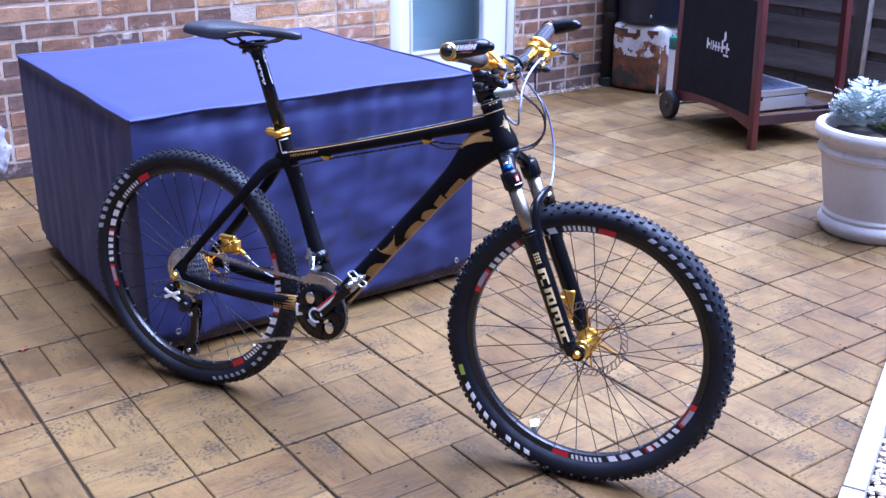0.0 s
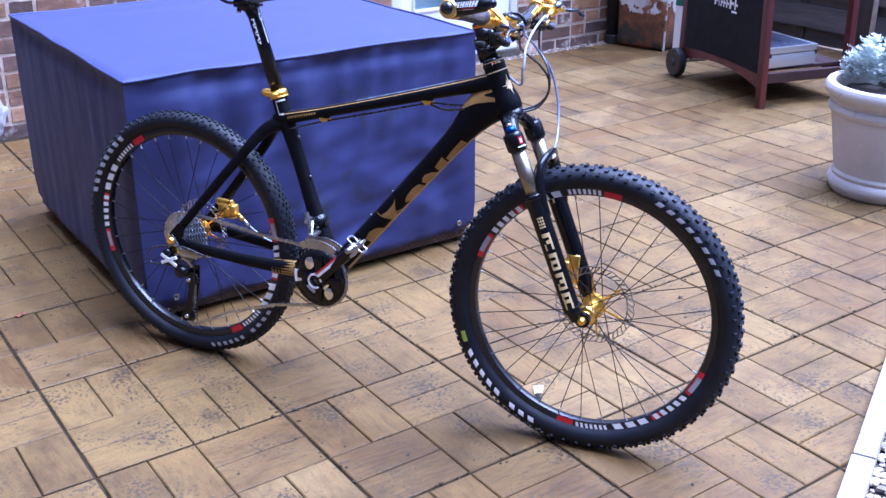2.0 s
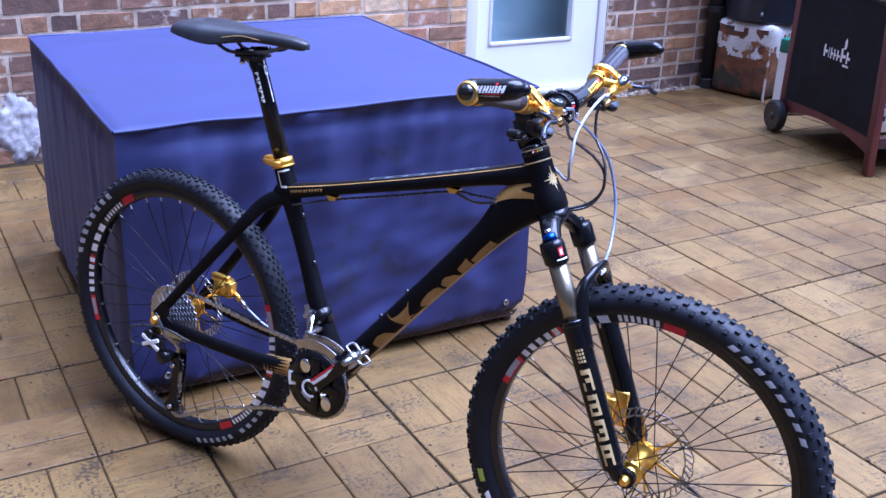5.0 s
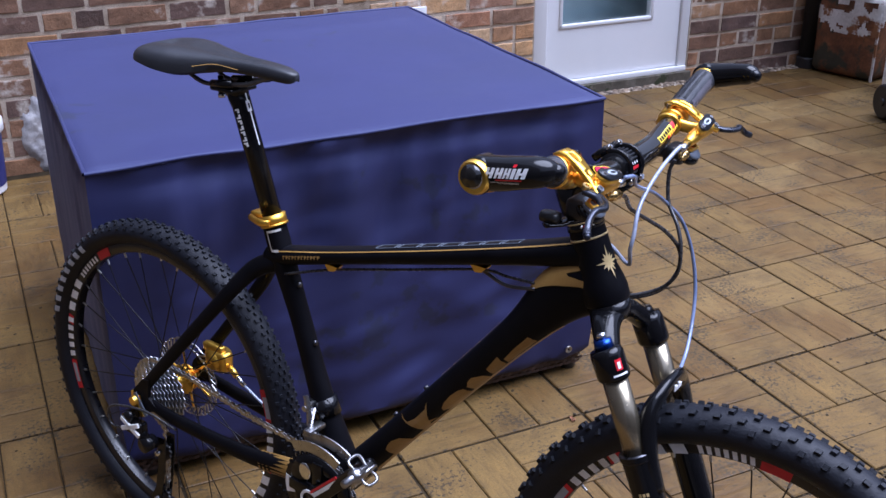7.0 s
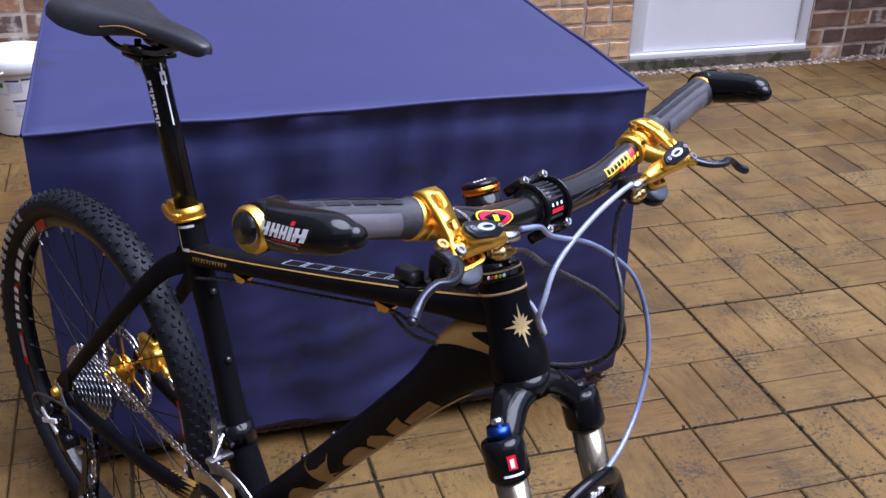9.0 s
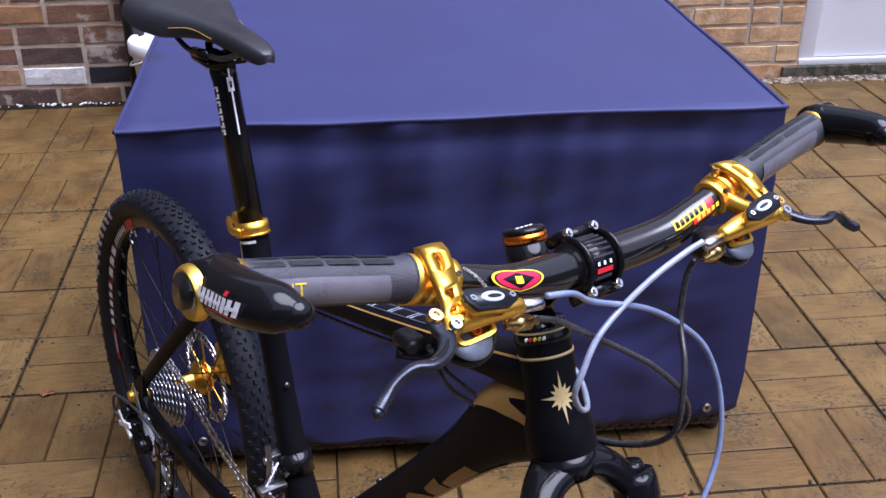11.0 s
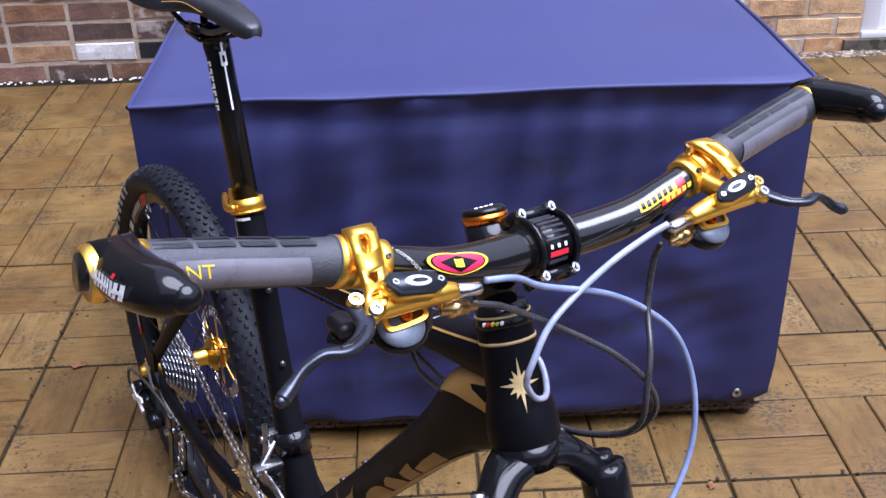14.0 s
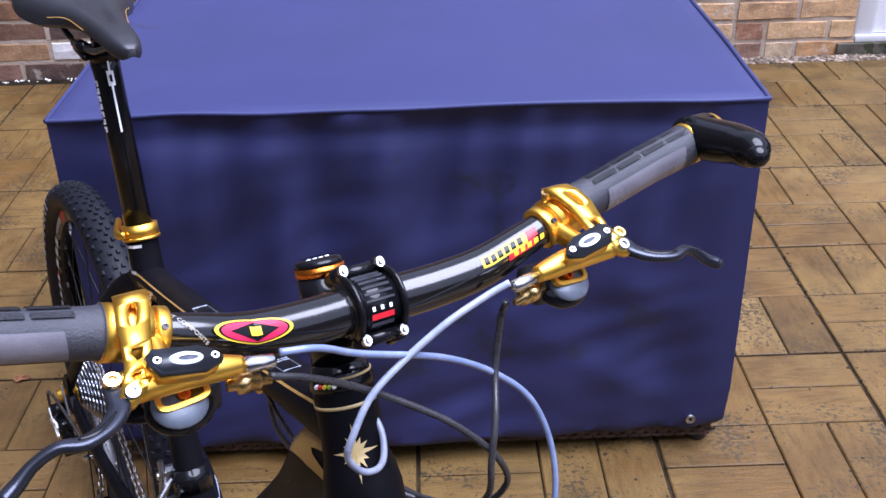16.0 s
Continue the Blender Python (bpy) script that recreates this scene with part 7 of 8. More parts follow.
def build_fork(bike):
    legs = {}
    y = 0.0635
    lo = bmesh.new()
    for s in (1, -1):
        t = on_axis(0.585, 0.016, y * s)
        b = on_axis(0.345, 0.016, y * s)
        tube([t, t.lerp(b, 0.04), t.lerp(b, 0.5), b], [0.0212, 0.0205, 0.0195, 0.0190], 24, bm=lo)
        tube([t + Vector((-0.0012, 0, 0.003)), t.lerp(b, 0.015)], 0.0222, 24, bm=lo)
        tube([b + Vector((-0.004, 0, 0.014)), Vector((FRONT.x - 0.012, 0.056 * s, FRONT.z - 0.004))], [(0.019, 0.019), (0.014, 0.009)], 16, bm=lo)
        lathe([(0.006, -0.006), (0.0165, -0.006), (0.0165, 0.006), (0.006, 0.006)], 22, axis="y", centre=(FRONT.x, 0.0545 * s, FRONT.z), bm=lo, close=True)
    arch = [on_axis(0.545, 0.030, -y), on_axis(0.590, 0.034, -y * 1.0), Vector((0.956, -0.052, 0.636)), Vector((0.960, -0.030, 0.656)), Vector((0.962, 0, 0.662)), Vector((0.960, 0.030, 0.656)), Vector((0.956, 0.052, 0.636)), on_axis(0.590, 0.034, y), on_axis(0.545, 0.030, y)]
    tube(arch, [(0.010, 0.010), (0.011, 0.011), (0.0105, 0.013), (0.0085, 0.0135), (0.008, 0.014), (0.0085, 0.0135), (0.0105, 0.013), (0.011, 0.011), (0.010, 0.010)], 16, up=(0.3, 0, 1), smooth=6, bm=lo)
    fork = part("fork", lo, "gloss_black", bike, "black suspension fork with champagne stanchions", smooth=45)
    fork.matrix_basis = STEER
    cb = bmesh.new()
    for s in (1, -1):
        st = tube([on_axis(0.686, 0.016, y * s), on_axis(0.560, 0.016, y * s)], 0.0160, 24)
        part("stanchion", st, "champagne", fork, "smooth champagne-coloured stanchion", smooth=50)
        tube([on_axis(0.678, 0.016, y * s), on_axis(0.681, 0.016, y * s), on_axis(0.706, 0.015, y * s), on_axis(0.713, 0.014, y * s)], [0.0195, 0.0208, 0.0208, 0.0190], 24, bm=cb)
        tube([on_axis(0.696, 0.013, y * s), on_axis(0.712, 0.012, y * 0.82 * s), on_axis(0.729, 0.006, y * 0.50 * s), on_axis(0.736, 0.0, 0.008 * s)], [(0.018, 0.014), (0.0165, 0.014), (0.0185, 0.0135), (0.024, 0.013)], 16, up=(0, 0, 1), smooth=5, bm=cb)
        part("wiper_ring", tube([on_axis(0.588, 0.016, y * s), on_axis(0.580, 0.016, y * s)], 0.0215, 24), "dark_steel", fork, smooth=40)
    tube([on_axis(0.745), on_axis(0.724)], [0.0285, 0.024], 24, bm=cb)
    part("crown", cb, "gloss_black", fork, smooth=45)
    k = on_axis(0.713, 0.014, -y)
    knob = part("damper_knob", tube([k, on_axis(0.724, 0.014, -y)], [0.0125, 0.0110], 20), "blue_anodised", fork, "blue anodised damper knob", smooth=40)
    part("knob_bolt", tube([on_axis(0.724, 0.014, -y), on_axis(0.731, 0.014, -y)], 0.0058, 12), "chrome", fork, smooth=40)
    part("air_cap", tube([on_axis(0.713, 0.014, y), on_axis(0.722, 0.014, y)], [0.013, 0.010], 18), "gloss_black", fork, smooth=40)

    def leg_patch(name, z0, z1, a0, a1, m, r, side=-1, lift=0.0):
        bm = bmesh.new()
        n = max(1, int(abs(a1 - a0) / 12))
        fw = Vector((0.9205, 0, 0.3907))
        for i in range(n):
            b0, b1 = radians(a0 + (a1 - a0) * i / n), radians(a0 + (a1 - a0) * (i + 1) / n)
            vs = []
            for z, a in ((z0, b0), (z1, b0), (z1, b1), (z0, b1)):
                c = on_axis(z, 0.016, y * side)
                vs.append(bm.verts.new(c + fw * ((r + lift) * math.cos(a)) + Vector((0, side * (r + lift) * math.sin(a), 0))))
            bm.faces.new(vs)
        bmesh.ops.recalc_face_normals(bm, faces=bm.faces)
        part(name, bm, m, fork)
    # gold strokes down the outer face of the drive-side leg
    z = 0.512
    for k in range(4):
        z0 = z - 0.041 * k
        z1 = z0 - 0.034
        leg_patch("leg_print", z0, z1, 50, 62, "cream_decal", 0.0208)
        leg_patch("leg_print", z0, z0 - 0.008, 62, 98, "cream_decal", 0.0208)
        leg_patch("leg_print", z0 - 0.014, z0 - 0.021, 62, 98 if k in (1, 3) else 84, "cream_decal", 0.0208)
        leg_patch("leg_print", z0 - (0.0 if k == 3 else 0.021), z1, 90, 101, "cream_decal", 0.0208)
        if k in (1, 2):
            leg_patch("leg_print", z1 + 0.006, z1, 62, 98, "cream_decal", 0.0208)
    for i in range(4):
        for j in range(3):
            leg_patch("leg_badge", 0.545 - 0.006 * i, 0.541 - 0.006 * i, 58 + 13 * j, 67 + 13 * j, "cream_decal", 0.0211)
    leg_patch("crown_mark", 0.703, 0.690, 22, 46, "red_decal", 0.0212)
    leg_patch("crown_mark_core", 0.700, 0.692, 29, 40, "white_decal", 0.0212, lift=0.0006)
    leg_patch("crown_print", 0.686, 0.6838, 8, 62, "white_decal", 0.0212)
    # white mark on the arch
    mk = bmesh.new()
    for k in range(4):
        box_bm(0.9705, 0.9718, -0.012 + 0.006 * k, -0.008 + 0.006 * k, 0.656, 0.664 - 0.003 * (k % 2), bm=mk)
    part("arch_mark", mk, "white_decal", fork)
    cal = bmesh.new()
    q = on_axis(0.398, -0.022, 0.047)
    box_bm(q.x - 0.026, q.x + 0.020, q.y - 0.014, q.y + 0.014, q.z - 0.020, q.z + 0.020, bevel=0.006, bm=cal)
    tube([q + Vector((-0.004, -0.018, 0)), q + Vector((-0.004, 0.02, 0))], 0.015, 18, up=(0, 0, 1), bm=cal)
    box_bm(q.x + 0.01, q.x + 0.04, q.y - 0.004, q.y + 0.010, q.z - 0.034, q.z + 0.034, bevel=0.004, bm=cal)
    part("front_brake_caliper", cal, "gold_anodised", fork, "gold front disc brake caliper", smooth=35)
    part("axle_nut", lathe([(0, -0.010), (0.006, -0.009), (0.0085, -0.004), (0.0095, 0.004), (0.007, 0.006)], 18, axis="y", centre=(FRONT.x, -0.064, FRONT.z)), "gold_anodised", fork, smooth=40)
    lv = part("axle_lever", tube([(FRONT.x, 0.064, FRONT.z), (FRONT.x - 0.02, 0.074, FRONT.z + 0.012), (FRONT.x - 0.055, 0.072, FRONT.z + 0.022)], [(0.006, 0.008), (0.004, 0.007), (0.003, 0.006)], 10, up=(0, 1, 0), smooth=5), "gold_anodised", fork, smooth=50)
    wheel_base("front_wheel", bike, STEER @ Matrix.Translation(FRONT), True)


BAR = [(0.858, 0.314, 0.991), (0.862, 0.24, 0.977), (0.868, 0.165, 0.960), (0.873, 0.12, 0.947), (0.874, 0.085, 0.935), (0.872, 0.045, 0.9295), (0.869, 0.0, 0.928)]


def bar_at(y):
    """Centre of the handlebar y metres out, measured along its width."""
    s = 1 if y >= 0 else -1
    for p, q in zip(BAR, BAR[1:]):
        if q[1] <= abs(y) <= p[1]:
            t = (abs(y) - q[1]) / (p[1] - q[1])
            return Vector((q[0] + (p[0] - q[0]) * t, y, q[2] + (p[2] - q[2]) * t))
    p = BAR[0]
    return Vector((p[0], y, p[2]))


def build_cockpit(bike):
    def P(name, bm, m, parent=bike, label="", smooth=40):
        o = part(name, bm, m, parent, label, smooth=smooth)
        if parent is bike:
            o.matrix_basis = STEER if name == "headset" else STEER @ WIDE @ Matrix.Diagonal((1, 0.76 if name == "stem" else 1, 1, 1))
        return o

    left = [Vector(p) for p in BAR]
    right = [Vector((p.x, -p.y, p.z)) for p in reversed(left[:-1])]
    bm = tube(left + right, [0.0111, 0.0111, 0.0112, 0.0128, 0.0150, 0.0158, 0.0159, 0.0158, 0.0150, 0.0128, 0.0112, 0.0111, 0.0111], 24, up=(0, 0, 1), smooth=8)
    bar = P("handlebar", bm, "carbon_gloss", bike, "glossy black carbon riser handlebar")

    def bar_patch(name, y0, y1, t0, t1, m, r=None, shape=None):
        """A printed patch on the bar's front; angles in degrees up from straight ahead."""
        b = bmesh.new()
        nu, nv = 20, 8
        g = []
        for j in range(nv + 1):
            row = []
            for i in range(nu + 1):
                u, v = -1 + 2 * i / nu, -1 + 2 * j / nv
                if shape == "oval":
                    u = math.sin(u * math.pi / 2)
                    v *= math.sqrt(max(0.0, 1 - u * u))
                elif shape == "diamond":
                    v *= 1 - abs(u)
                y = (y0 + y1) / 2 + u * (y1 - y0) / 2
                a = radians((t0 + t1) / 2 + v * (t1 - t0) / 2)
                c = bar_at(y)
                rr = (r or 0.0158)
                row.append(b.verts.new(c + Vector((math.cos(a) * rr, 0, math.sin(a) * rr))))
            g.append(row)
        for j in range(nv):
            for i in range(nu):
                b.faces.new((g[j][i], g[j][i + 1], g[j + 1][i + 1], g[j + 1][i]))
        bmesh.ops.remove_doubles(b, verts=b.verts, dist=1e-6)
        bmesh.ops.recalc_face_normals(b, faces=b.faces)
        part(name, b, m, bar)

    bar_patch("oval_border", -0.1095, -0.0605, 6, 64, "yellow_decal", 0.0162, "oval")
    bar_patch("oval_black", -0.1070, -0.0630, 10, 60, "gloss_black", 0.0165, "oval")
    bar_patch("oval_field", -0.1055, -0.0645, 12, 58, "magenta_decal", 0.0168, "oval")
    bar_patch("oval_diamond", -0.100, -0.070, 15, 55, "gloss_black", 0.0171, "diamond")
    bar_patch("oval_core", -0.0885, -0.0815, 26, 45, "yellow_decal", 0.0175)
    bar_patch("bar_print", 0.078, 0.114, 30, 62, "yellow_decal", 0.0152)
    for k in range(6):
        bar_patch("bar_print_strokes", 0.080 + 0.0053 * k, 0.0835 + 0.0053 * k, 36, 56, "gloss_black", 0.0155)
    bar_patch("bar_print_red", 0.098, 0.120, 12, 34, "red_decal", 0.0150)
    bar_patch("bar_print_red", 0.112, 0.123, 34, 60, "red_decal", 0.0146)
    for k in range(5):
        bar_patch("bar_print_tail", 0.102 + 0.0055 * k, 0.1055 + 0.0055 * k, 16, 30, "yellow_decal", 0.0153)
    b = text_bm("CNT COMPOSITE", 0.0037)
    for v in b.verts:
        u, w = (v.co.x + v.co.y) * 0.64, (v.co.y - v.co.x) * 0.77
        p, a = bar_at(-0.1335 + u), radians(96) + w / 0.0132
        v.co = p + Vector((math.cos(a), 0, math.sin(a))) * (0.0120 + 0.0034 * min(1, u / 0.02) + 0.0006)
    part("bar_print_small", b, "grey_print", bar)

    # stem, spacers and cap
    root = on_axis(0.876)
    clamp = Vector((0.869, 0, 0.928))
    d = (clamp - root).normalized()
    n = Vector((-d.z, 0, d.x))
    st = bmesh.new()
    tube([root, root.lerp(clamp, 0.55), clamp - d * 0.012], [(0.019, 0.020), (0.016, 0.016), (0.018, 0.022)], 22, up=(0, 1, 0), bm=st)
    tube([on_axis(0.852), on_axis(0.898)], 0.0205, 26, bm=st)
    tube([clamp + Vector((0, -0.0235, 0)), clamp + Vector((0, 0.0235, 0))], 0.0195, 26, up=(0, 0, 1), bm=st)
    stem = P("stem", st, "gloss_black", bike, "black stem with four-bolt face plate")
    face = bmesh.new()
    for yy in (-0.0205, 0.0205):
        pts = [clamp + Vector((0, yy, 0)) + (d * math.cos(a) + n * math.sin(a)) * 0.0205 for a in [radians(v) for v in range(-80, 81, 20)]]
        tube(pts, [(0.0045, 0.003)] * len(pts), 8, up=(0, 1, 0), bm=face)
    for e in (-1, 1):
        tube([clamp + n * (0.0235 * e) + d * 0.002 + Vector((0, -0.021, 0)), clamp + n * (0.0235 * e) + d * 0.002 + Vector((0, 0.021, 0))], 0.0046, 12, up=(0, 0, 1), bm=face)
    part("face_plate", face, "gloss_black", stem, smooth=40)
    for e in (-1, 1):
        for yy in (-0.0175, 0.0175):
            c = clamp + n * (0.0245 * e) + Vector((0, yy, 0))
            part("bolt_boss", tube([c - d * 0.016, c + d * 0.005], 0.0052, 14), "gloss_black", stem, smooth=40)
            b = lathe([(0.0018, -0.002), (0.0024, 0.0), (0.0038, 0.0), (0.0040, 0.001), (0.0040, 0.006)], 14, axis="x")
            bmesh.ops.transform(b, matrix=Matrix.Translation(c + d * 0.0105) @ (-d).to_track_quat("X", "Z").to_matrix().to_4x4(), verts=b.verts)
            part("stem_bolt", b, "chrome", stem, smooth=40)
    for k in range(6):
        a = radians(66 - 14 * k)
        c = clamp + (d * math.cos(a) + n * math.sin(a)) * 0.0198
        part("face_rib", tube([c + Vector((0, -0.013, 0)), c + Vector((0, 0.013, 0))], 0.0011, 6, up=(0, 0, 1)), "dark_steel", stem)
    for a, h, m in ((-20, 0.004, "white_decal"), (-36, 0.005, "red_decal"), (-54, 0.004, "dark_steel")):
        r = radians(a)
        u = d * math.cos(r) + n * math.sin(r)
        w = -d * math.sin(r) + n * math.cos(r)
        b = bmesh.new()
        if m == "white_decal":
            for k in range(3):
                c = clamp + u * 0.0202 + Vector((0, -0.008 + 0.008 * k, 0))
                b.faces.new([b.verts.new(c + Vector((0, sy * 0.0014, 0)) + w * (sz * h * 0.38)) for sy, sz in ((-1, -1), (1, -1), (1, 1), (-1, 1))])
        else:
            c = clamp + u * 0.0203
            b.faces.new([b.verts.new(c + Vector((0, sy * 0.0105, 0)) + w * (sz * h * 0.42)) for sy, sz in ((-1, -1), (1, -1), (1, 1), (-1, 1))])
        part("face_print", b, m, stem)
    cap = P("headset", tube([on_axis(0.836), on_axis(0.840), on_axis(0.846), on_axis(0.852)], [0.0242, 0.0242, 0.0222, 0.0205], 26), "gloss_black", bike, "black headset with spacers and orange ring")
    part("headset_line", tube([on_axis(0.8440), on_axis(0.8455)], 0.0231, 26), "cream_decal", cap)
    part("spacer", tube([on_axis(0.886), on_axis(0.9135)], 0.0180, 26), "gloss_black", cap, smooth=40)
    part("orange_ring", tube([on_axis(0.9135), on_axis(0.9195)], 0.0186, 26), "orange_anodised", cap, "orange anodised spacer ring", smooth=40)
    part("top_cap", tube([on_axis(0.9195), on_axis(0.9225), on_axis(0.9245)], [0.0180, 0.0178, 0.0150], 26), "gloss_black", cap, smooth=40)
    for k in range(4):
        c = on_axis(0.9248) + Vector((0.004, -0.008 + 0.005 * k, 0.0004))
        part("cap_print", box_bm(c.x - 0.003, c.x + 0.003, c.y - 0.0015, c.y + 0.0015, c.z - 0.0006, c.z + 0.0002), "white_decal", cap)
    for k in range(5):
        a = radians(-75 + 9 * k)
        c = on_axis(0.841)
        q = c + Vector((0.9205 * math.cos(a), math.sin(a), 0.3907 * math.cos(a))) * 0.0244
        part("headset_print", ball(q, 0.0021, squash=(0.6, 1, 1), seg=8), ("white_decal", "red_decal", "yellow_decal", "green_decal", "white_decal")[k], cap)

    for s in (1, -1):
        def V(x, y, z):
            return Vector((x, y * s, z))
        # grip
        pts = [bar_at(s * yy) for yy in (0.168, 0.172, 0.20, 0.235, 0.266, 0.280)]
        grip = P("grip", tube(pts, [0.0178, 0.0160, 0.0156, 0.0158, 0.0165, 0.0168], 26, up=(0, 0, 1), smooth=4), "grip_rubber", bike, "grey rubber lock-on grip with gold rings")
        for a0 in (72, 100, 128):
            for seg in range(4):
                y0, y1 = 0.180 + 0.0245 * seg, 0.2015 + 0.0245 * seg
                q = []
                for yy in (y0, y1):
                    c = bar_at(s * yy)
                    q += [c + Vector((math.cos(radians(a)) * 0.0170, 0, math.sin(radians(a)) * 0.0170)) for a in (a0 - 8, a0 + 8)]
                b = bmesh.new()
                vs = [b.verts.new(v) for v in (q[0], q[1], q[3], q[2])]
                b.faces.new(vs)
                bmesh.ops.solidify(b, geom=b.faces[:], thickness=0.0014)
                part("grip_rib", b, "grip_rubber", grip)
        b = bmesh.new()
        g = []
        for i in range(13):
            yy = 0.188 + 0.078 * i / 12
            c = bar_at(s * yy)
            g.append([b.verts.new(c + Vector((math.cos(radians(a)) * 0.01665, 0, math.sin(radians(a)) * 0.01665))) for a in range(-35, 36, 10)])
        for p, q in zip(g, g[1:]):
            for k in range(len(p) - 1):
                b.faces.new((p[k], p[k + 1], q[k + 1], q[k]))
        bmesh.ops.recalc_face_normals(b, faces=b.faces)
        part("grip_panel", b, "grip_pale", grip, "paler smooth panel of the grip", smooth=60)
        if s < 0:
            b = text_bm("NT", 0.0125)
            for v in b.verts:
                c, a = bar_at(-0.2625 + v.co.x), radians(-4) + v.co.y / 0.0171
                v.co = c + Vector((math.cos(a) * 0.0171, 0, math.sin(a) * 0.0171))
            part("grip_print", b, "yellow_decal", grip)
        part("lock_ring", tube([bar_at(s * 0.157), bar_at(s * 0.168)], 0.0176, 26, up=(0, 0, 1)), "gold_anodised", grip, smooth=40)
        part("lock_ring", tube([bar_at(s * 0.2795), bar_at(s * 0.285)], 0.0172, 26, up=(0, 0, 1)), "gold_anodised", grip, smooth=40)
        # bar end: clamp on the bar, horn forward, gold plug
        e = V(0.859, 0.295, 0.9885)
        be = bmesh.new()
        tube([e + V(0, -0.013, 0), e + V(0, 0.010, 0)], 0.0180, 22, up=(0, 0, 1), bm=be)
        horn = [e + V(-0.004, -0.004, 0), e + V(0.020, -0.002, 0.004), e + V(0.043, -0.003, 0.009), e + V(0.062, -0.008, 0.012), e + V(0.073, -0.014, 0.012)]
        tube(horn, [(0.0165, 0.0175), (0.0170, 0.0172), (0.0160, 0.0158), (0.0140, 0.0140), (0.0075, 0.0080)], 20, up=(0, 0, 1), smooth=6, bm=be)
        ball(horn[-1] - V(0.002, -0.001, 0), 0.0095, be, 14, (1, 1, 0.95))
        horn_ob = P("bar_end", be, "gloss_black", bike, "gloss carbon stub bar end with gold plug", smooth=78)
        plug = lathe([(0.0, 0.0), (0.007, 0.0), (0.0075, 0.002), (0.0155, 0.003), (0.0172, 0.0), (0.0172, -0.004)], 24, axis="y")
        bmesh.ops.transform(plug, matrix=Matrix.Translation(e + V(0, 0.0135, 0)) @ Matrix.Rotation(0 if s > 0 else math.pi, 4, "X"), verts=plug.verts)
        part("end_plug", plug, "gold_anodised", horn_ob, "gold end plug", smooth=40)
        part("plug_bolt", ball(e + V(0, 0.0152, 0), 0.0118, squash=(1, 0.16, 1), seg=18), "plug_silver", horn_ob, smooth=60)
        side, red = bmesh.new(), bmesh.new()
        for k, (t, w) in enumerate(((0.012, 0.0085), (0.0222, 0.0075), (0.0312, 0.0062), (0.0386, 0.0038), (0.0436, 0.0095))):
            lo, hi = -0.0030, 0.0068
            for a, b in ((0.0, 0.36), (0.58, 1.0)) if w > 0.005 else ((0.0, 1.0),):
                prism([(e.x + t + w * a, lo), (e.x + t + w * b, lo), (e.x + t + w * b + 0.0026, hi), (e.x + t + w * a + 0.0026, hi)], 0.0004, Matrix.Rotation(radians(90), 4, "X"), side)
            if w > 0.005:
                prism([(e.x + t + 0.001, 0.0005), (e.x + t + w, 0.0005), (e.x + t + w + 0.001, 0.0030), (e.x + t + 0.002, 0.0030)], 0.0004, Matrix.Rotation(radians(90), 4, "X"), side)
        prism([(e.x + 0.024, -0.0056), (e.x + 0.050, -0.0056), (e.x + 0.0505, -0.0042), (e.x + 0.0245, -0.0042)], 0.0004, Matrix.Rotation(radians(90), 4, "X"), red)
        prism([(e.x + 0.0405, 0.0078), (e.x + 0.0440, 0.0078), (e.x + 0.0448, 0.0104), (e.x + 0.0413, 0.0104)], 0.0004, Matrix.Rotation(radians(90), 4, "X"), red)
        small = text_bm("CARBON ENGINEERING", 0.0029)
        for v in small.verts:
            v.co = Vector((e.x + 0.016 + v.co.x, 0, -0.0086 + v.co.y))
        for b, m in ((side, "white_decal"), (red, "red_decal"), (small, "white_decal")):
            if s > 0:
                b.free()
                continue
            for v in b.verts:
                t = v.co.x - e.x
                yc = -0.002 - max(0, t - 0.045) * 0.25
                rz = v.co.z
                v.co = Vector((v.co.x, s * (0.295 + yc + math.sqrt(max(0, 0.0172 ** 2 - rz * rz)) * (1 - max(0, t - 0.02) * 1.6) + 0.0009), e.z + rz + 0.004 + t * 0.14))
            part("side_print", b, m, horn_ob)
        # brake lever: hinged clamp, pierced gold arm, cylinder, reservoir cover, dark blade
        c = bar_at(s * 0.147)
        lb = bmesh.new()
        tube([bar_at(s * 0.1425), bar_at(s * 0.1435), bar_at(s * 0.1565), bar_at(s * 0.1575)], [0.0158, 0.0174, 0.0174, 0.0165], 28, up=(0, 0, 1), bm=lb)
        tube([bar_at(s * 0.1335), bar_at(s * 0.1345), bar_at(s * 0.1400), bar_at(s * 0.1410)], [0.0152, 0.0163, 0.0163, 0.0152], 28, up=(0, 0, 1), bm=lb)
        spine = [(0.859, 0.149, 0.9770), (0.8705, 0.150, 0.9815), (0.8865, 0.1545, 0.9775), (0.9044, 0.1600, 0.9643), (0.9163, 0.1640, 0.9562), (0.9285, 0.1712, 0.9470)]
        curve = smooth_path(spine, 10)

        def on_arm(u, v, h):
            f = max(0.0, min(0.9999, u)) * (len(curve) - 1)
            i = min(int(f), len(curve) - 2)
            d = curve[i + 1] - curve[i]
            n = Vector((-d.z, 0, d.x)).normalized()
            n = n if n.z > 0 else -n
            p = curve[i].lerp(curve[i + 1], f - i) + n * h
            return Vector((p.x, s * (p.y + v), p.z))

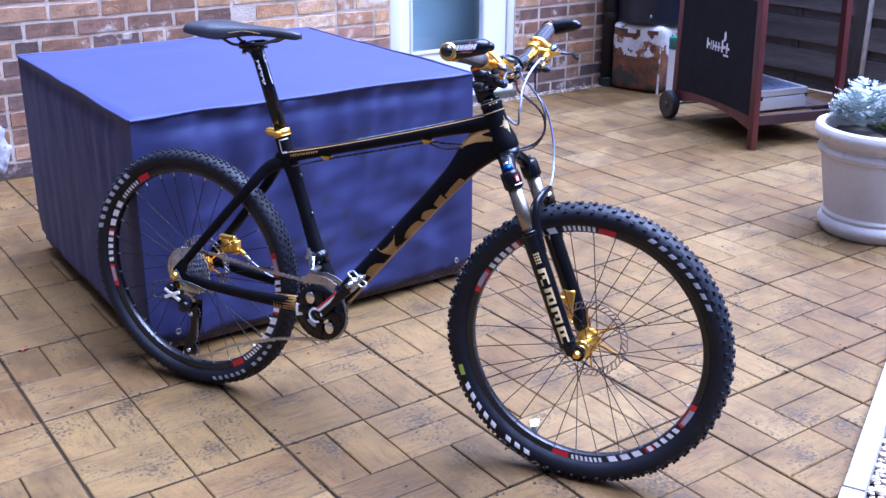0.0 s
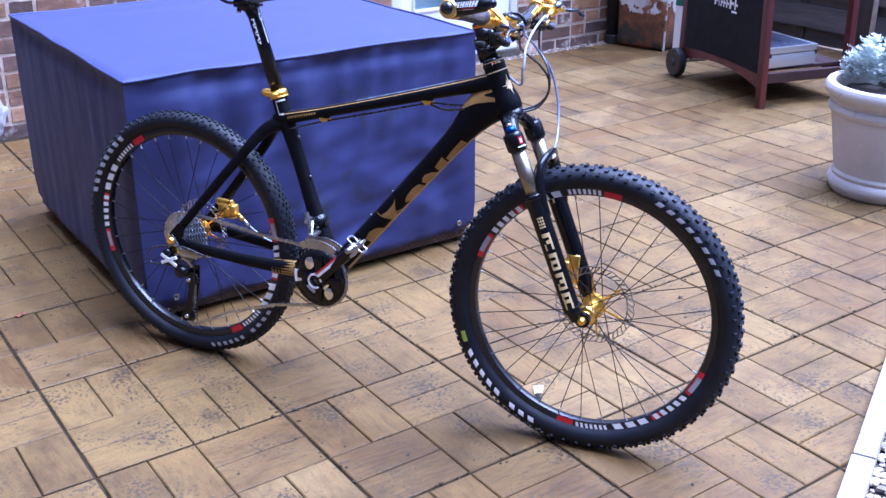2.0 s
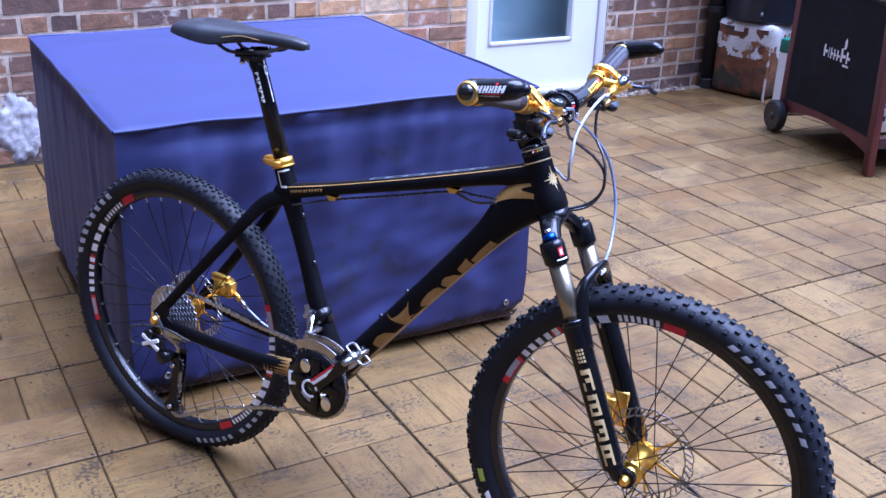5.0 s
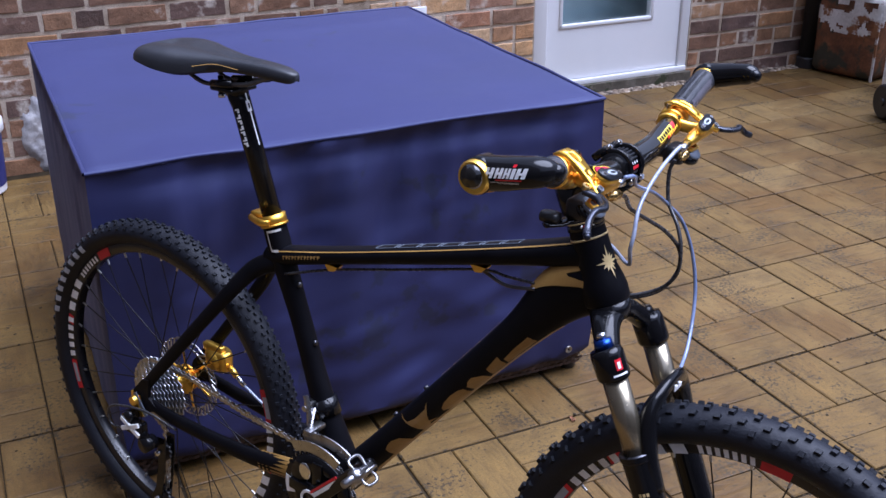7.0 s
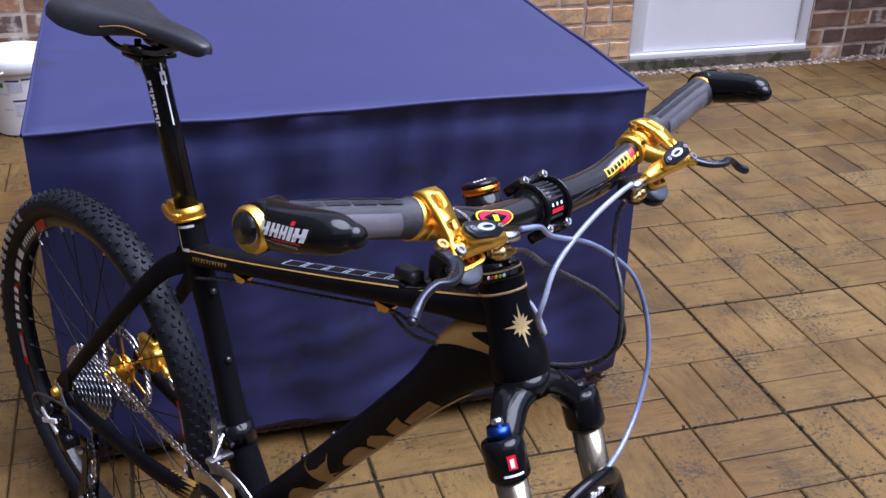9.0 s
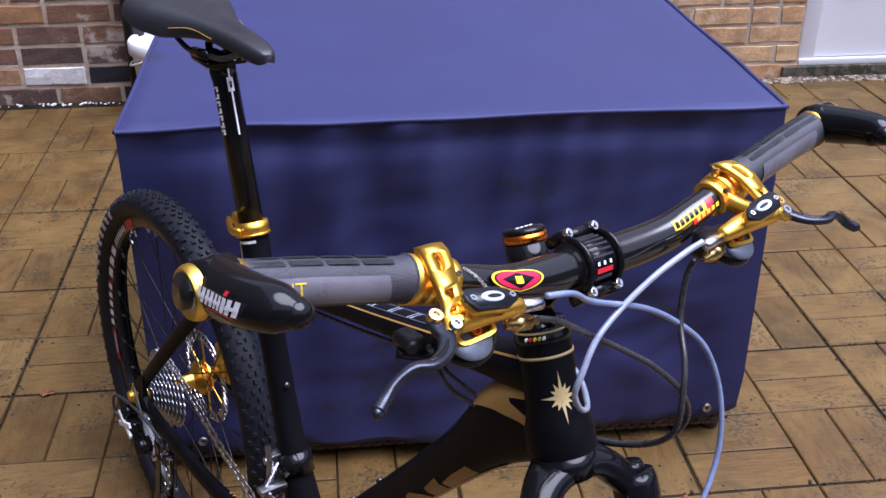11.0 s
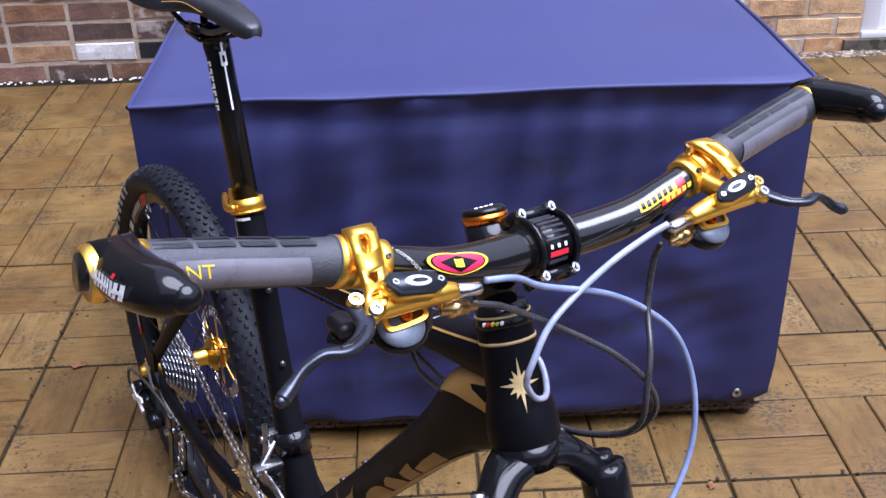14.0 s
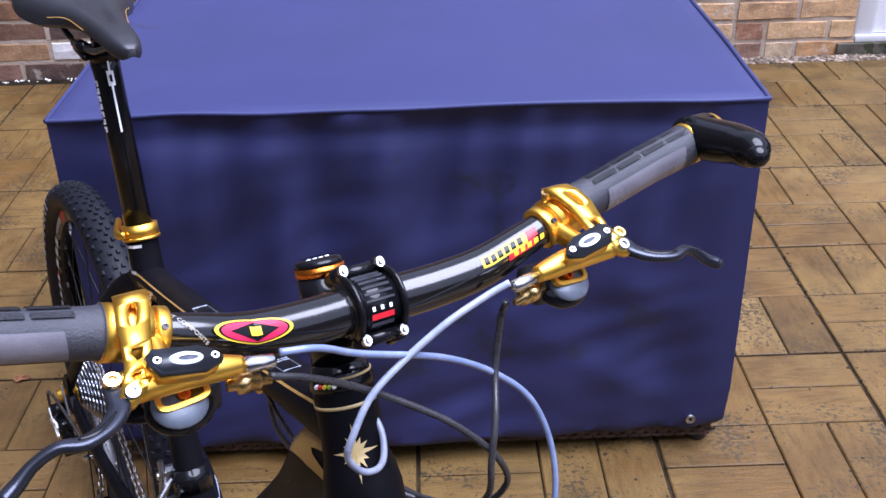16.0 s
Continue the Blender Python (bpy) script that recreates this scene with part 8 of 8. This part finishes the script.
        widths = ((0.0, 0.0060, 0.0066), (0.05, 0.0085, 0.0085), (0.16, 0.0100, 0.0092), (0.30, 0.0102, 0.0090), (0.44, 0.0098, 0.0082), (0.54, 0.0096, 0.0062), (0.64, 0.0098, 0.0052), (0.74, 0.0100, 0.0060), (0.82, 0.0086, 0.0070), (0.90, 0.0068, 0.0072), (0.96, 0.0052, 0.0056), (0.995, 0.0022, 0.0024))
        rim = [(u, a) for u, b, a in widths] + [(u, -b) for u, b, a in reversed(widths)]
        holes = [ellipse(0.37, -0.0005, 0.095, 0.0024), [(0.565, -0.0052), (0.640, -0.0040), (0.652, -0.0012), (0.590, 0.0022), (0.562, 0.0006)], [(0.742, -0.0036), (0.800, -0.0022), (0.806, 0.0006), (0.760, 0.0022), (0.738, 0.0006)]]
        join(lb, holed_plate(rim, holes, 0.0055, on_arm))
        # dark floor seen through the holes keeps to the clamp and the cylinder below
        tube([V(0.9145, 0.1640, 0.9480), V(0.9125, 0.1480, 0.9470), V(0.9115, 0.1300, 0.9455), V(0.9115, 0.1150, 0.9430), V(0.9112, 0.1040, 0.9408)], [(0.0085, 0.0080), (0.0092, 0.0088), (0.0090, 0.0086), (0.0076, 0.0076), (0.0056, 0.0056)], 18, up=(0, 0, 1), smooth=4, bm=lb)
        tube([c + V(0.008, -0.004, -0.002), V(0.897, 0.146, 0.950), V(0.913, 0.148, 0.949)], [(0.009, 0.007), (0.008, 0.0065), (0.009, 0.008)], 14, smooth=4, bm=lb)
        lever = P("brake_lever", lb, "gold_anodised", bike, "gold disc brake lever with pierced arm and dark blade")
        bx = Vector((0.0022, -0.0306 * s, -0.0056)).normalized()
        up = Vector((0.46, 0, 0.88))
        by = up.cross(bx).normalized() * s
        up = bx.cross(by).normalized()
        if up.z < 0:
            up = -up
        mid = V(0.9205, 0.1385, 0.9618)
        mt = Matrix(((bx.x, by.x, up.x, mid.x), (bx.y, by.y, up.y, mid.y), (bx.z, by.z, up.z, mid.z), (0, 0, 0, 1)))
        shape = [(-0.0205, 0.0045), (-0.0165, 0.0082), (0.0075, 0.0082), (0.0145, 0.0058), (0.0205, -0.0002), (0.0195, -0.0034), (0.0105, -0.0080), (-0.0140, -0.0082), (-0.0200, -0.0010)]
        if by.x > 0:
            shape = [(x, -y) for x, y in shape]
        base = prism([(x * 0.97, y * 0.97) for x, y in shape], 0.0085)
        part("cylinder_body", join(bmesh.new(), base, mt @ Matrix.Translation((0, 0, -0.0105))), "gold_anodised", lever, smooth=35)
        cover = join(bmesh.new(), prism(shape, 0.0042, bevel=0.0012), mt @ Matrix.Translation((0, 0, -0.002)))
        part("reservoir_cover", cover, "dark_grey_plate", lever, "dark grey reservoir cover", smooth=35)
        ov = lathe([(0.0, 0.0027), (0.0050, 0.0027), (0.0054, 0.0021)], 22)
        bmesh.ops.transform(ov, matrix=mt @ Matrix.Diagonal((1.75, 0.80, 1, 1)), verts=ov.verts)
        part("oval_mark", ov, "pale_mark", lever)
        ov = lathe([(0.0, 0.0030), (0.0028, 0.0030)], 18)
        bmesh.ops.transform(ov, matrix=mt @ Matrix.Translation((0.001, 0, 0)) @ Matrix.Diagonal((2.0, 0.55, 1, 1)), verts=ov.verts)
        part("oval_core", ov, "lever_grey", lever)
        for u in (-0.0155, 0.0155):
            sc = lathe([(0.0009, 0.0018), (0.0012, 0.0030), (0.0022, 0.0030), (0.0025, 0.0018)], 12)
            bmesh.ops.transform(sc, matrix=mt @ Matrix.Translation((u, 0, 0)), verts=sc.verts)
            part("cover_screw", sc, "chrome", lever, smooth=40)

        def bolt(name, at, axis, r, h, m):
            b = lathe([(r * 0.42, h * 0.35), (r * 0.5, h), (r * 0.92, h), (r, h * 0.8), (r, -h)], 16)
            bmesh.ops.transform(b, matrix=Matrix.Translation(at) @ Vector(axis).to_track_quat("Z", "Y").to_matrix().to_4x4(), verts=b.verts)
            part(name, b, m, lever, smooth=35)

        bolt("clamp_bolt", V(0.8680, 0.1415, 0.9745), (0.1, -0.25 * s, 1), 0.0040, 0.0045, "brass")
        bolt("arm_bolt", on_arm(0.895, 0.0008, 0.001), (0.6, 0, 0.8), 0.0042, 0.0026, "steel")
        bolt("pivot_pin", V(0.9103, 0.1745, 0.9545), (0.45, 0, 0.9), 0.0050, 0.0028, "brass")
        bolt("hinge_pin", c + V(0.014, -0.0105, 0.0085), (0.8, 0, 0.6), 0.0020, 0.0016, "dark_steel")
        blade = bmesh.new()
        way = [V(0.9095, 0.1740, 0.9500), V(0.9180, 0.1748, 0.9485), V(0.9262, 0.1765, 0.9468), V(0.9359, 0.1848, 0.9450), V(0.9425, 0.1985, 0.9446), V(0.9403, 0.2110, 0.9452), V(0.9404, 0.2230, 0.9395), V(0.9432, 0.2325, 0.9325), V(0.9470, 0.2398, 0.9290)]
        tube(way, [(0.0064, 0.0036), (0.0062, 0.0036), (0.0058, 0.0036), (0.0054, 0.0034), (0.0048, 0.0032), (0.0036, 0.0031), (0.0030, 0.0034), (0.0038, 0.0040), (0.0042, 0.0044)], 14, up=(0, 0, 1), smooth=6, bm=blade, power=2.8)
        ball(V(0.9475, 0.2405, 0.9288), 0.0038, blade, 12)
        arm = part("lever_blade", blade, "lever_grey", lever, "dark grey satin brake lever blade", smooth=50)
        part("blade_slot", tube([V(0.9305, 0.1790, 0.9487), V(0.9368, 0.1858, 0.9476), V(0.9412, 0.1935, 0.9474), V(0.9425, 0.2015, 0.9474)], [(0.0008, 0.0012), (0.0019, 0.0013), (0.0019, 0.0013), (0.0008, 0.0012)], 10, up=(0, 0, 1), smooth=4), "gloss_black", arm, smooth=60)
        fe = tube([V(0.9112, 0.1050, 0.9408), V(0.9112, 0.1025, 0.9402), V(0.9113, 0.1020, 0.9400), V(0.9116, 0.0860, 0.9372), V(0.9117, 0.0840, 0.9368)], [0.0036, 0.0036, 0.0050, 0.0046, 0.0030], 14, up=(0, 0, 1))
        part("hose_ferrule", fe, "chrome", lever, "silver hose ferrule", smooth=40)
        # shifter under the lever
        sh = bmesh.new()
        box_bm(0.876, 0.903, min(s * 0.112, s * 0.152), max(s * 0.112, s * 0.152), 0.906, 0.929, bevel=0.006, bm=sh)
        box_bm(0.852, 0.876, min(s * 0.150, s * 0.166), max(s * 0.150, s * 0.166), 0.901, 0.914, bevel=0.006, bm=sh)
        shifter = P("shifter", sh, "black_plastic", bike, "black gear shifter pod under the bar")
        nrm = Vector((0.62, 0, 0.78))
        ax = Vector((0.05, -0.985 * s, 0.12)).normalized()
        ay = nrm.cross(ax).normalized()
        nrm = ax.cross(ay).normalized()
        if nrm.z < 0:
            nrm = -nrm
        hub_at = V(0.9070, 0.1372, 0.9300)

        def on_plate(u, v, h):
            return hub_at + ax * u + ay * v + nrm * h

        ring_out = [(0.0150 * math.copysign(abs(math.cos(a)) ** 0.45, math.cos(a)), 0.0070 * math.copysign(abs(math.sin(a)) ** 0.6, math.sin(a))) for a in [2 * math.pi * k / 28 for k in range(28)]]
        ring_in = [(x * 0.80, y * 0.58) for x, y in ring_out]
        part("bracket", holed_plate(ring_out, [ring_in], 0.0042, on_plate), "gold_anodised", shifter, "gold shifter bracket", smooth=40)
        part("bracket_floor", holed_plate([(x * 0.9, y * 0.8) for x, y in ring_out], [], 0.001, lambda u, v, h: on_plate(u, v, h - 0.0034)), "dark_gold", shifter)
        b = lathe([(0.0014, 0.0), (0.0018, 0.0022), (0.0036, 0.0022), (0.0042, 0.0012), (0.0042, -0.003)], 16)
        bmesh.ops.transform(b, matrix=Matrix.Translation(on_plate(0.001, 0, -0.002)) @ nrm.to_track_quat("Z", "Y").to_matrix().to_4x4(), verts=b.verts)
        part("bracket_bolt", b, "orange_anodised", shifter, smooth=40)
        dome = bmesh.new()
        ball((0, 0, 0), 0.0150, dome, 24, (1.0, 1.08, 0.34))
        bmesh.ops.transform(dome, matrix=Matrix.Translation(V(0.9045, 0.1385, 0.9215)) @ Matrix.Rotation(radians(36), 4, "Y"), verts=dome.verts)
        part("shift_paddle", dome, "slate_dome", shifter, "grey shifter cover", smooth=60)
        under = bmesh.new()
        ball((0, 0, 0), 0.0175, under, 24, (1.0, 1.15, 0.5))
        bmesh.ops.transform(under, matrix=Matrix.Translation(V(0.9000, 0.1370, 0.9165)) @ Matrix.Rotation(radians(36), 4, "Y"), verts=under.verts)
        part("pod_shell", under, "gloss_black", shifter, smooth=60)
        part("lower_paddle", tube([V(0.885, 0.1400, 0.9060), V(0.874, 0.1520, 0.9010), V(0.862, 0.1670, 0.9000)], [(0.010, 0.004), (0.010, 0.003), (0.006, 0.003)], 12, up=(0, 0, 1), smooth=4), "gloss_black", shifter, "black thumb paddle", smooth=50)
        part("barrel_adjuster", tube([V(0.9075, 0.1120, 0.9275), V(0.9085, 0.1060, 0.9268), V(0.9090, 0.1055, 0.9266), V(0.9095, 0.0985, 0.9256), V(0.9100, 0.0980, 0.9255), V(0.9110, 0.0935, 0.9250), V(0.9112, 0.0930, 0.9250), V(0.9120, 0.0870, 0.9242)], [0.0045, 0.0045, 0.0066, 0.0066, 0.0056, 0.0056, 0.0030, 0.0028], 14, up=(0, 0, 1)), "brass", shifter, "brassy barrel adjuster", smooth=30)

    # hoses and cables, from lever to fork and frame
    def run(name, pts, r, m, label):
        pts = [STEER @ WIDE @ Vector(p) for p in pts[:2]] + [Vector(p) - Vector((0.005, 0, 0.004 * (p[2] > 0.85))) for p in pts[2:]]
        part(name, tube(pts, r, 10, smooth=10, up=(0.2, 0.1, 1)), m, bike, label, smooth=70)
    run("front_brake_hose", [(0.912, -0.081, 0.942), (0.9125, -0.056, 0.9365), (0.904, -0.020, 0.915), (0.899, 0.045, 0.888), (0.901, 0.089, 0.861), (0.911, 0.117, 0.829), (0.924, 0.130, 0.787), (0.936, 0.127, 0.740), (0.946, 0.105, 0.700), (0.957, 0.068, 0.676), (0.966, 0.026, 0.664)], 0.0025, "hose_blue", "translucent blue brake hose from lever to fork")
    run("rear_brake_hose", [(0.912, 0.081, 0.942), (0.908, 0.066, 0.934), (0.903, 0.045, 0.918), (0.902, 0.012, 0.897), (0.906, -0.014, 0.880), (0.911, -0.030, 0.858), (0.910, -0.034, 0.836), (0.906, -0.022, 0.816), (0.898, -0.006, 0.805), (0.886, 0.006, 0.802), (0.872, 0.013, 0.808), (0.861, 0.014, 0.815), (0.851, 0.012, 0.818)], 0.0026, "hose_silver", "pale brake hose from lever into the frame's head")
    run("gear_cable", [(0.905, -0.085, 0.922), (0.906, -0.060, 0.912), (0.899, -0.018, 0.884), (0.909, 0.022, 0.859), (0.919, 0.047, 0.837), (0.928, 0.074, 0.808), (0.924, 0.090, 0.773), (0.906, 0.083, 0.742), (0.880, 0.058, 0.733), (0.852, 0.030, 0.738), (0.80, 0.022, 0.742)], 0.0026, "cable_black", "black gear cable looping before the head tube")
    run("gear_cable", [(0.905, 0.085, 0.922), (0.899, 0.086, 0.905), (0.900, 0.090, 0.866), (0.922, 0.077, 0.835), (0.933, 0.068, 0.808), (0.930, 0.069, 0.774), (0.907, 0.066, 0.748), (0.866, 0.044, 0.736), (0.80, 0.024, 0.735)], 0.0026, "cable_black", "black gear cable looping before the head tube")


def build_bike():
    bike = thing("mountain_bike", BIKE, "black hardtail mountain bike with gold parts, standing upright", "bicycle")
    build_frame(bike)
    build_rear_drive(bike)
    build_seat(bike)
    build_fork(bike)
    build_cockpit(bike)


build_bike()

# ---- scraps lying on the slabs ----
scrap("fallen_leaf", 1.02, -0.72, 0.022, "pale_scrap", "pale dry leaf scrap on the slabs", 30)
scrap("fallen_leaf", 0.995, -0.745, 0.013, "soil", "dark wet leaf scrap on the slabs", 70)
scrap("fallen_leaf", 0.07, 0.45, 0.020, "dead_leaf", "brown curled leaf on the slabs", 10)
scrap("fallen_leaf", 1.315, -0.015, 0.010, "dead_leaf", "small reddish leaf on the slabs", 50)
scrap("fallen_leaf", 1.70, -0.55, 0.010, "soil", "small dark leaf scrap on the slabs", 10)
scrap("fallen_leaf", 1.49, -0.87, 0.010, "soil", "small dark leaf scrap on the slabs", 70)
